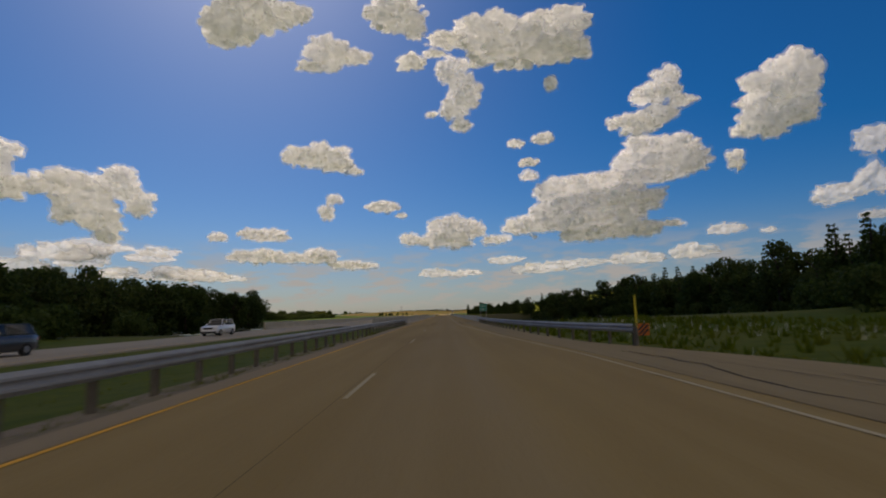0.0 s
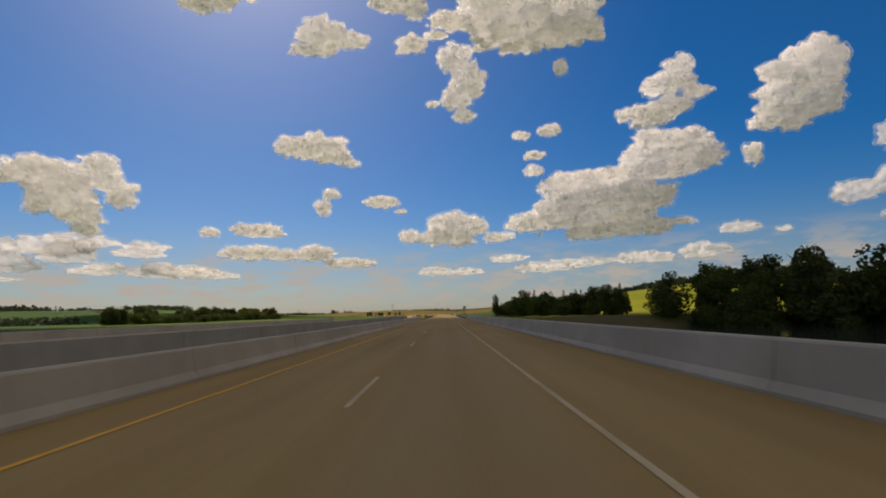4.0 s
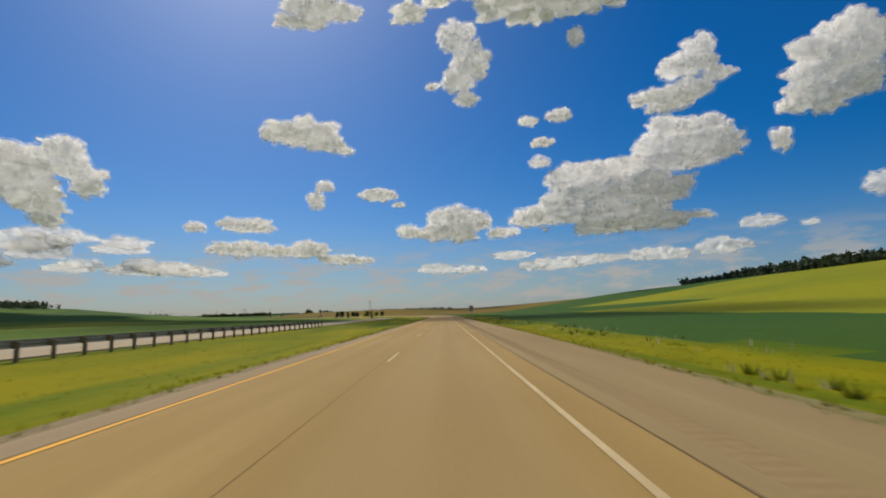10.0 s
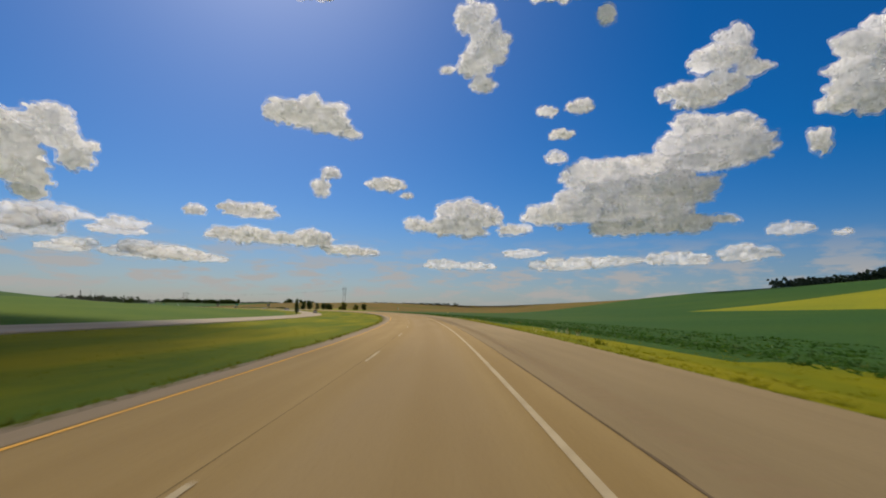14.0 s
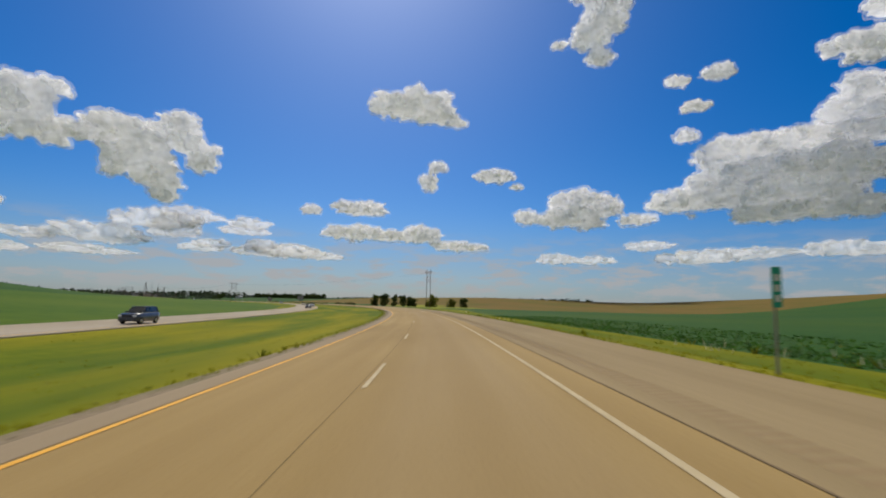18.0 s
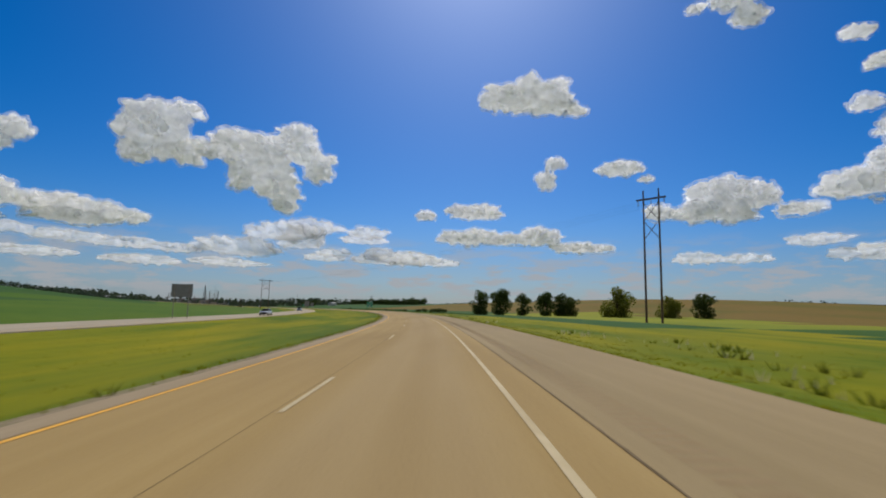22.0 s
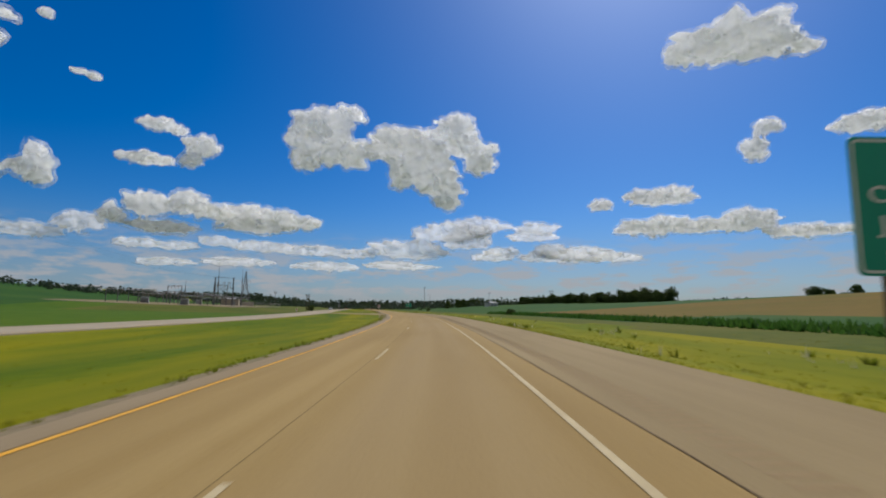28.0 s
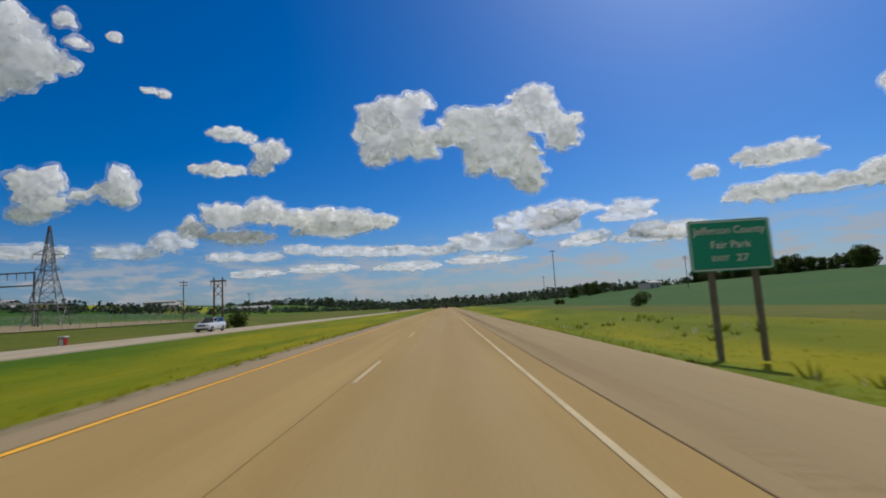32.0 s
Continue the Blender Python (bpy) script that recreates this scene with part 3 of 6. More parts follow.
heap((-2207, 1110, 421), 89.9, [(28, 22, 41, 64), (-2, 8, 46, 26), (-76, -16, 29, 20), (53, -14, 29, 30)],
     "small loose white cumulus cloud")
heap((-2050, 946, 785), 95.2, [(-64, 2, 84, 92), (-94, -92, 63, 74), (-12, -31, 50, 57), (47, -29, 48, 28), (84, 45, 30, 16), (53, 111, 30, 28)],
     "large grey-white cumulus cloud high in the sky")
heap((-2055, 1193, 773), 87.1, [(-75, 103, 19, 18), (59, -56, 21, 15), (19, -51, 25, 9)],
     "small loose white cumulus cloud")
heap((-2350, 3494, 503), 38.2, [(288, 19, 128, 40), (-96, 40, 163, 55), (-168, -58, 152, 60)],
     "far low streak of pale cumulus cloud", True)
heap((-2144, 3765, 378), 33.4, [(52, 9, 115, 45), (251, -15, 237, 43), (-279, 3, 119, 29)],
     "far low streak of pale cumulus cloud", True)
heap((-2541, 3207, 453), 46.7, [(36, 27, 221, 57), (-233, -79, 249, 55), (203, 52, 113, 38)],
     "far low streak of pale cumulus cloud", True)
heap((-2192, 3902, 396), 34.8, [(-115, 112, 165, 33), (93, -35, 286, 37), (417, -45, 185, 29), (-400, -36, 139, 29)],
     "far low streak of pale cumulus cloud", True)
heap((221, 4401, 388), -3.3, [(-297, -28, 151, 36), (-31, -39, 133, 27), (326, 65, 140, 36)],
     "far low streak of pale cumulus cloud", True)
heap((1214, 4213, 386), -18.1, [(-366, -22, 237, 44), (-54, 2, 178, 34), (396, 15, 204, 45)],
     "far low streak of pale cumulus cloud", True)
heap((2124, 3658, 500), -34.0, [(-15, 60, 103, 48), (256, 17, 49, 21), (-264, -83, 150, 53)],
     "far low streak of pale cumulus cloud", True)
heap((2695, 3090, 738), -41.1, [(-147, -51, 126, 67), (42, 5, 95, 93), (69, 257, 95, 87), (31, -211, 69, 35)],
     "far low streak of pale cumulus cloud", True)
heap((-3107, 2138, 350), 68.1, [(-525, -7, 106, 28), (-323, -17, 108, 26), (-117, 22, 98, 31), (115, 1, 140, 32), (379, -2, 158, 37), (645, -13, 124, 28)],
     "far low streak of pale cumulus cloud", True)
heap((-3384, 2501, 291), 64.4, [(-689, -11, 151, 26), (-250, -1, 186, 28), (305, -8, 210, 30), (815, 8, 231, 28)],
     "far low streak of pale cumulus cloud", True)
heap((-3107, 1110, 357), 89.9, [(258, 39, 90, 51), (-288, -18, 122, 35), (69, -21, 115, 33)],
     "far low streak of pale cumulus cloud", True)

# ---- the lie of the land ----
BRIDGES = ((58.0, 248.0), (342.0, 374.0))
ONCOMING = [(-400, -12.9), (330, -12.9), (480, -15.0), (530, -16.1), (570, -18.2), (620, -18.6), (700, -19.0), (800, -19.4), (900, -20.4), (1000, -20.8), (1080, -20.3), (1150, -17.4), (1200, -16.0), (1300, -16.0), (2400, -16.0)]
ONC_W = 6.6


def cross_s(n):
    """Where the crossover begins and ends, n to the side."""
    return 1186.0 + 1.2 * (-n - 4.3), 1202.5 + 0.6 * (-n - 4.3)


PROFILE = [(-30, -0.55), (-24, -0.65), (-20.3, -0.12), (-19.6, -0.06), (-12.2, -0.06), (-11.4, -0.12), (-8.4, -0.42), (-5.4, -0.16), (-4.3, -0.05), (-3.9, -0.05),
           (3.8, -0.06), (4.3, -0.07), (4.7, -0.12), (7.4, -0.55), (10.5, -0.35), (15, -0.1)]


def near_edge(s):
    return knots(s, ONCOMING)


def warp(s, n):
    """Move the section's left half so that the oncoming road keeps its place."""
    e = near_edge(s)
    if n >= -5.4:
        return n
    if n <= -20:
        return n + (e + ONC_W - 6.6 + 12.9)
    return float(np.interp(n, [-20, -12.9, -5.4], [-20 + (e + 12.9), e, -5.4]))


def land(x, y, s, n):
    """Height of the open land far from the road."""
    z = 27.0 * smooth01(x, 25, 300) * smooth01(y, 330, 620) * (1 - 0.6 * smooth01(y, 1000, 1500))
    z += 9.0 * smooth01(n, 14, 170) * smooth01(s, 900, 1080) * (1 - 0.3 * smooth01(s, 1120, 1330))
    z += 8.5 * smooth01(-n, 45, 260) * smooth01(s, 520, 700)
    z += 7.5 * smooth01(-n, 110, 270) * smooth01(s, 760, 1050)
    z += 5.0 * smooth01(-n, 45, 130) * (1 - smooth01(s, 20, 160)) + 3.0 * smooth01(n, 14, 60) * (1 - smooth01(s, 20, 60))
    z += 1.4 * smooth01(-n, 31, 47) * smooth01(s, 1205, 1262)
    z += 0.5 * noise.noise((x * 0.013, y * 0.013, 3.0)) * smooth01(abs(n), 20, 60)
    z -= 7.0 * smooth01(abs(n), 260, 420) * (1 - smooth01(z, 3, 9))
    return float(z)


def valley(s, n):
    """How far the river cut lowers the ground, and the underpass of the second bridge."""
    a = smooth01(s, 60, 70) * (1 - smooth01(s, 236, 247))
    b = smooth01(s, 344, 350) * (1 - smooth01(s, 366, 373))
    wide = 1 - 0.62 * smooth01(n, 62, 70) if n > 0 else 1 - 0.55 * smooth01(-n, 62, 76)
    side = smooth01(n, 12, 44) if n > 0 else smooth01(-n, 60, 160)
    return float(a * 3.6 * wide + b * 4.6 * (1 - side))


def ground_z(s, n):
    x, y, _ = at(s, n)
    lim = near_edge(s) - ONC_W
    base = [r[0] for r in PROFILE], [r[1] for r in PROFILE]
    if n < -5.4:
        k = -20 + (n - (near_edge(s) - 7.1)) if n < near_edge(s) - 7.1 else float(np.interp(n, [near_edge(s) - 7.1, near_edge(s), -5.4], [-20, -12.9, -5.4]))
    else:
        k = n
    z = float(np.interp(k, *base))
    if near_edge(s) < n < -4.3:
        a, b = cross_s(n)
        f = float(smooth01(s, a - 8, a - 1) * (1 - smooth01(s, b + 1, b + 8)))
        z = z * (1 - f) - 0.1 * f
    f = smooth01(n, 11, 40) if n > 0 else smooth01(lim - n, 4, 34)
    z = z * (1 - f) + land(x, y, s, n) * f
    return z - valley(s, n) + float(tilt(s, n))


GROUND_MATS = ["grass", "rough", "dry", "crop", "bright", "tan", "bank", "gravel", "meadow"]


def cover(s, n):
    """Which cover grows at s, n."""
    j = 1.2 * noise.noise((s * 0.05, n * 0.05, 1.0))
    if 56 < s < 250 or (342 < s < 374 and abs(n) < 60):
        return "bank"
    if -4.75 < n < 4.6:
        return "gravel" if n < 0 else "dry"
    if (s < 57 or 249 < s < 342) and -5.6 < n < 6.1:
        return "gravel" if n < 0 else "dry"
    if 1162 < s < 1212 and -5.5 - 0.4 * j < n < 0:
        return "gravel"
    if n > 0:
        if s < 56:
            return "rough"
        if s < 342:
            return "rough" if n < 18 + j else ("bright" if n < 120 else "crop")
        if s < 560:
            if n < 11 + j:
                return "grass"
            return "crop" if n < 42 + 4 * j else "bright"
        if s < 900:
            if n < knots(s, [(740, 9.5), (800, 13), (850, 24), (900, 26)]) + j:
                return "grass"
            return "bright" if s < 690 and n > 96 else "crop"
        if s < 1000:
            if n < 17 + j:
                return "grass"
            return "crop" if n < 30 else ("bright" if n < 62 + 4 * j else "tan")
        if s < 1150:
            if n < 14 + j:
                return "grass"
            if n < 22 + 2 * j:
                return "rough"
            return "crop" if n < 40 + 2 * j else "tan"
        return "grass" if n < 13 + j else ("rough" if n < 22 else ("tan" if n > 34 and s < 1215 else "crop"))
    e = near_edge(s)
    if n > e - ONC_W - 5 + j:
        return "rough" if s < 60 else "grass"
    if s < 60:
        return "rough"
    if s > 1215 and n > e - 60:
        return "rough"
    if n > e - 80:
        return "meadow"
    q = noise.noise((math.floor(s / 150) * 1.7 + 0.3, math.floor(-n / 75) * 2.3 + 0.4, 5.0))
    return "bright" if q > 0.2 else ("meadow" if q < -0.2 else "crop")


cols = [-420, -340, -270, -215, -170, -135, -108, -88, -72, -60, -50, -42, -36, -31, -27.5, -25, -22.5, -20.3, -19.6, -12.9, -12.2, -11.4, -9.8, -8.4, -7, -5.8, -5.4, -4.75, -4.3, -3.9,
        0, 3.7, 4.2, 4.6, 5.1, 6, 7.4, 8.6, 9.5, 10.5, 12, 13.5, 15, 17, 20, 24, 28, 32, 37, 40, 42, 44, 48, 56, 66, 80, 90, 96, 100, 104, 108, 112, 116, 120, 125, 140, 170, 205, 250, 300, 355, 420]
rows_s = np.concatenate([np.arange(S0, -40, 20.0), np.arange(-40, 1330, 3.0), np.arange(1330, 1601, 10.0), np.arange(1620, S1 + 1, 30.0)])
gv, gf, gi, guv = [], [], [], []
for s in rows_s:
    for c in cols:
        n = warp(s, c)
        x, y, _ = at(s, n)
        gv.append((float(x), float(y), ground_z(s, n)))
        guv.append((s, n))
nc = len(cols)
for i in range(len(rows_s) - 1):
    sm = (rows_s[i] + rows_s[i + 1]) / 2
    for j in range(nc - 1):
        gf.append((i * nc + j, i * nc + j + 1, (i + 1) * nc + j + 1, (i + 1) * nc + j))
        gi.append(GROUND_MATS.index(cover(sm, warp(sm, (cols[j] + cols[j + 1]) / 2))))
gme = mesh("ground", gv, gf, None, guv, True)
for k in GROUND_MATS:
    gme.materials.append(M[k])
gme.polygons.foreach_set("material_index", gi)
tagged(new("ground", gme), "grassy verges, crop fields and river banks along the highway", "ground", kind="structure")
bm = bmesh.new()
bmesh.ops.create_circle(bm, cap_ends=True, segments=64, radius=4300, matrix=pose(-120, 700, -9.5))
tagged(part("ground_plain", bm, M["plain"]), "flat green and tan farmland reaching the horizon", "ground", kind="structure")
tagged(ribbon("water", 60, 247, [(-418, -2.2), (-60, -2.2), (0, -2.2), (60, -2.2), (418, -2.2)], M["water"], 12), "dark slow river below the highway bridge", "water", kind="structure")

# ---- the two carriageways ----
JOINT = 1.76
road = thing("road", "tan concrete two-lane carriageway with sealed joints and worn paint", "road", kind="structure")


def white_n(s):
    return knots(s, [(0, 3.5), (12, 3.3), (23, 2.48), (29, 2.2), (35, 1.88), (42, 1.44), (48, 1.24), (53, 1.22)])


def shoulder_end(s):
    return 3.85 + 0.6 * float(1 - smooth01(s, 8, 44)) + 0.45 * float(smooth01(s, 385, 420))


def slab_right(s):
    return knots(s, [(0, 3.95), (12, 3.6), (23, 2.72), (35, 2.36), (50, 2.16), (57, JOINT)])


ribbon("carriageway", S0, S1, lambda s: [(-4.05, 0.0), (-1.43, 0.012), (slab_right(s), 0.0), (slab_right(s) + 0.02, -0.2)], M["slab"], 3, road)
for a, b in ((S0, 58), (248, 342), (374, S1)):
    ribbon("shoulder", a, b, lambda s: [(slab_right(s) + 0.03, -0.004), (shoulder_end(s), -0.03), (shoulder_end(s) + 0.1, -0.2)], M["shoulder"], 3, road, "brown-grey asphalt shoulder")
ribbon("paved_apron", -80, 22, lambda s: [(shoulder_end(s) - 0.02, -0.034), (shoulder_end(s) + 0.3 + 2.9 * float(1 - smooth01(s, 6, 21)), -0.07), (shoulder_end(s) + 0.35 + 2.95 * float(1 - smooth01(s, 6, 21)), -0.6)], M["shoulder"], 2, road, "cracked brown asphalt apron beside the rail end")
for k, (n0, w, end) in enumerate(((4.75, 0.05, 13), (6.2, 0.03, 8), (5.4, 0.02, 10))):
    ribbon("tar_seam", -40, end, lambda s: [(n0 + 0.55 * noise.noise((s * 0.22, k, 0)) + 0.12 * noise.noise((s * 1.3, k, 8)), -0.03),
                                            (n0 + w * (1 + 1.5 * noise.noise((s * 0.8, k, 3))) + 0.55 * noise.noise((s * 0.22, k, 0)) + 0.12 * noise.noise((s * 1.3, k, 8)), -0.03)], M["tar"], 0.4, road)
for a, b in BRIDGES:
    ribbon("bridge_deck", a, b, [(-4.9, -0.9), (-4.9, 0.0), (-4.05, 0.0)], M["slab"], 4, road)
    ribbon("bridge_deck", a, b, [(1.45, 0.0), (1.46, 0.0022), (1.9, 0.004), (4.1, 0.002), (4.1, -0.9), (-4.9, -0.9)], M["slab"], 4, road)
for a, b in ((S0, 57), (249, 341), (375, S1)):
    ribbon("inner_shoulder", a, b, [(-4.07, 0.005), (-3.6, 0.0065)], M["inner"], 3, road, "greyer paved strip inside the yellow line")
for a, b in ((S0, 1172.45), (1172.55, 1173.38), (1173.5, 1174.25), (1174.38, 1175.27), (1175.4, S1)):
    ribbon("edge_line", a, b, lambda s: [(white_n(s) - 0.038, 0.008), (white_n(s) + 0.038, 0.008)], M["white"], 2, road, "worn white edge line")
ribbon("edge_line", S0, S1, [(-3.555, 0.008), (-3.475, 0.008)], M["yellow"], 2, road, "worn yellow edge line")
# far ends of some dashes; the rest are spaced evenly between them
MARKS = [-91.7, 9.5, 46.7, 83.8, 121.6, 251.3, 286.6, 325.6, 364.1, 404.4, 442.9, 456.1, 481.1, 520.9, 549.4, 560.1, 671.0, 680.2, 711.6, 721.3, 752.7, 783.8, 792.6, 824.4, 833.7, 866.4, 907.3, 929.7, 950.3, 980.4, 991.8, 1095.3, 1105.9, 1137.0, 1146.6, 1177.8, 1186.8, 1218.3, 1258.1, 1662.0]
DASH = 10.6
for a, b in zip(MARKS[:-1], MARKS[1:]):
    k = max(1, int((b - a) / DASH))
    for i in range(k):
        s = a + (b - a) * i / k
        ribbon("lane_dash", s - 2.8, s, [(-1.385, 0.018), (-1.315, 0.018)], M["white"], 1.4, road)
for a, b in ((-60, 57), (249, 341), (375, 1330)):
    ribbon("tar_seam", a, b, lambda s: [(slab_right(s) - 0.004 - 0.012 * noise.noise((s * 0.8, 0, 0)), 0.006), (slab_right(s) + 0.016 + 0.024 * noise.noise((s * 0.9, 4, 0)) + 0.012 * noise.noise((s * 3.1, 4, 0)), 0.006)], M["grime"], 0.35, road, "ragged dirt-filled shoulder joint")
for a, b in ((-60, 57), (249, 341), (375, 1330)):
    ribbon("tar_seam", a, b, lambda s: [(-1.45 + 0.01 * noise.noise((s, 7, 0)), 0.0135), (-1.438 + 0.01 * noise.noise((s, 7, 0)), 0.0135)], M["seam"], 1.5, road)
SEAMS = [(52.5, -4, 1.5), (56.0, -4, 3.8), (57.8, -4, 3.8), (62.5, -4, 3.8), (248.4, -4, 3.8), (252.5, -4, 3.8), (257.5, -4, 1.5), (335.0, -4, 1.5), (338.6, -4, 3.8), (341.8, -4, 3.8), (345.5, -4, 3.8),
         (374.4, -4, 3.8), (378.5, -4, 3.8), (382.0, -4, 1.5), (389.0, -4, 1.5)]
for s, a, b in SEAMS:
    vs, fs = [], []
    ns_ = np.linspace(a, b, 26)
    for n in ns_:
        w = 0.025 + 0.012 * noise.noise((n * 2, s, 0))
        o = 0.06 * noise.noise((n * 1.3, s, 5))
        for q in (-w, w):
            x, y, _ = at(s + o + q, n)
            vs.append((x, y, 0.015 + float(tilt(s, n))))
    fs = [(2 * k, 2 * k + 1, 2 * k + 3, 2 * k + 2) for k in range(len(ns_) - 1)]
    part("tar_seam", mesh("tar_seam", vs, fs, M["tar"]), None, road)
for a, b in ((50, 64), (246, 262), (330, 346), (372, 392)):
    ribbon("tar_seam", a, b, lambda s: [(-1.46, 0.016), (-1.42 + 0.02 * noise.noise((s, 2, 0)), 0.016)], M["tar"], 0.5, road)
    ribbon("tar_seam", a, b, lambda s: [(JOINT - 0.03, 0.014), (JOINT + 0.03 + 0.02 * noise.noise((s, 2, 0)), 0.014)], M["tar"], 0.5, road)
# rumble strips, ground into the shoulder
vs, fs = [], []
for s in np.arange(376, 1330, 0.22):
    for ds, n in ((0, 2.05), (0, 2.42), (0.09, 2.42), (0.09, 2.05)):
        x, y, _ = at(s + ds + 0.01 * noise.noise((s, 0, 0)), n)
        vs.append((x, y, -0.0022 - (n - 1.79) * 0.0104 + float(tilt(s, n))))
    k = len(vs) - 4
    fs.append((k, k + 1, k + 2, k + 3))
tagged(part("rumble_strip", mesh("rumble_strip", vs, fs, M["rumble"]), None, road), kind="stuff")

onc = thing("oncoming_road", "pale concrete carriageway for oncoming traffic beyond the grass median", "road", kind="structure")
ribbon("carriageway", S0, S1, lambda s: [(near_edge(s) - ONC_W, 0.0), (near_edge(s), 0.0), (near_edge(s) + 0.02, -0.15)], M["old_slab"], 4, onc)
ribbon("edge_line", S0, S1, lambda s: [(near_edge(s) - 0.62, 0.01), (near_edge(s) - 0.54, 0.01)], M["yellow"], 4, onc)
ribbon("edge_line", S0, S1, lambda s: [(near_edge(s) - 5.5, 0.01), (near_edge(s) - 5.42, 0.01)], M["white"], 4, onc)
for i in range(-6, 145):
    s = 2 + i * DASH
    ribbon("lane_dash", s, s + 3.0, lambda q: [(near_edge(q) - 3.05, 0.01), (near_edge(q) - 2.98, 0.01)], M["white"], 1.3, onc)
for a, b in BRIDGES:
    ribbon("bridge_deck", a, b, [(-7.9, -0.9), (-7.9, 0.02), (-12.95, -0.01)], M["old_slab"], 6, onc)
    ribbon("bridge_deck", a, b, [(-19.4, 0.0), (-20.4, 0.02), (-20.4, -0.9), (-7.9, -0.9)], M["old_slab"], 6, onc)
# crossover, set askew between the carriageways
vs, fs, uvs = [], [], []
for i in range(13):
    n = -4.0 + (near_edge(1205) + 4.1) * i / 12
    a, b = cross_s(n)
    for k in range(15):
        s = a + (b - a) * (k - 1) / 12
        x, y, _ = at(s, n)
        vs.append((float(x), float(y), -0.02 - 0.004 * abs(n + 4) - (0.35 if k in (0, 14) else 0.0) + float(tilt(s, n))))
        uvs.append((s, n))
        if i and k:
            fs.append((15 * i - 16 + k, 15 * i - 15 + k, 15 * i + k, 15 * i + k - 1))
cross = part("crossover", mesh("crossover", vs, fs, M["shoulder"], uvs), None)
tagged(cross, "worn asphalt crossover through the grass median", "road", kind="structure")
for s, a, b in ((1197, -10, -4.2), (1200.5, -11.5, -4.2)):
    vs = []
    for n in np.linspace(a, b, 14):
        for q in (-0.025, 0.025):
            x, y, _ = at(s + q + 0.15 * noise.noise((n, s, 0)), n)
            vs.append((x, y, -0.012 - 0.004 * abs(n + 4) + float(tilt(s, n))))
    part("tar_seam", mesh("tar_seam", vs, [(2 * k, 2 * k + 1, 2 * k + 3, 2 * k + 2) for k in range(13)], M["tar"]), None, cross)

# lane that passes under the short bridge and climbs away to the right
vs, fs, uvs = [], [], []
for i in range(37):
    n = -60 + 165 * i / 36
    for k, s in enumerate((356.2, 358.0, 359.8)):
        x, y, _ = at(s, n)
        vs.append((float(x), float(y), max(ground_z(q, n) for q in (356.2, 358.0, 359.8)) + 0.05 + (0.02 if k == 1 else 0.0)))
        uvs.append((n, s))
    if i:
        fs += [(3 * i - 3, 3 * i - 2, 3 * i + 1, 3 * i), (3 * i - 2, 3 * i - 1, 3 * i + 2, 3 * i + 1)]
tagged(part("side_lane", mesh("side_lane", vs, fs, M["old_slab"], uvs), None), "narrow pale farm lane passing under the short bridge", "road", kind="structure")

# ---- bridge piers ----
for a, b in BRIDGES:
    gaps = np.linspace(a, b, 6 if b - a > 100 else 3)[1:-1]
    for s in gaps:
        for n0, n1 in ((-4.2, 3.4), (-19.6, -8.4)):
            p = thing("bridge_pier", "plain concrete pier under the bridge deck", "pier", "piers of the bridges", m=pose(*[float(v) for v in at(s, 0)], 0, 0, turn(s)))
            part("pier_wall", boxes((n0 + 0.6, n1 - 0.6, -0.4, 0.4, -8.0, -1.3), bevel=0.08), M["barrier"], p)
            part("pier_cap", boxes((n0, n1, -0.55, 0.55, -1.35, -0.9), bevel=0.05), M["barrier"], p)

# ---- concrete barriers of the bridges ----


def barrier_run(s0, s1, n, side, height, bend=0.0, step=6.0):
    """A safety-shape parapet; side +1: its face looks to the left."""
    b = thing("bridge_barrier", "grey concrete safety-shape parapet along the bridge deck", "barrier", "parapets of the bridges")
    prof = [(0.0, 0.0), (0.0, 0.055), (0.09, 0.17), (0.145, height - 0.03), (0.165, height), (0.30, height), (0.32, height - 0.03), (0.32, -0.6)]
    count = max(1, int((s1 - s0) / step))
    cuts = np.linspace(s0, s1, count + 1)
    for a, e in zip(cuts[:-1], cuts[1:]):
        vs, fs = [], []
        ends = (a + 0.012, e - 0.012)
        for s in ends:
            for o, z in prof:
                q = n + side * (o + bend * 0)
                x, y, _ = at(s, q)
                vs.append((x, y, z + float(tilt(s, q))))
        k = len(prof)
        for j in range(k - 1):
            fs.append((j, j + 1, k + j + 1, k + j))
        fs += [tuple(range(k)), tuple(range(2 * k - 1, k - 1, -1))]
        part("panel", mesh("panel", vs, fs, M["barrier"]), None, b)
    return b


for a, e in BRIDGES:
    barrier_run(a, e, 3.72, 1, 0.68)
    barrier_run(a + 3, e + 3, -4.62, -1, 0.58)
    barrier_run(a - 4, e - 4, -8.0, 1, 0.78)
    barrier_run(a - 2, e - 2, -20.0, -1, 0.75)


# ---- guard rails ----
POST_STEP = 1.48
bm = boxes((-0.045, 0.045, -0.06, 0.06, -0.55, 0.50), bevel=0.006)
post_me = bpy.data.meshes.new("post")
bm.to_mesh(post_me)
bm.free()
post_me.materials.append(M["post"])
bm = boxes((-0.05, 0.05, -0.055, 0.055, 0.31, 0.53), bevel=0.008)
block_me = bpy.data.meshes.new("blockout")
bm.to_mesh(block_me)
bm.free()
block_me.materials.append(M["post"])
WAVE = [(0.0, 0.0), (-0.012, 0.012), (-0.055, 0.055), (-0.055, 0.085), (-0.012, 0.118), (-0.012, 0.142), (-0.055, 0.175), (-0.055, 0.205), (-0.012, 0.248), (0.0, 0.26)]


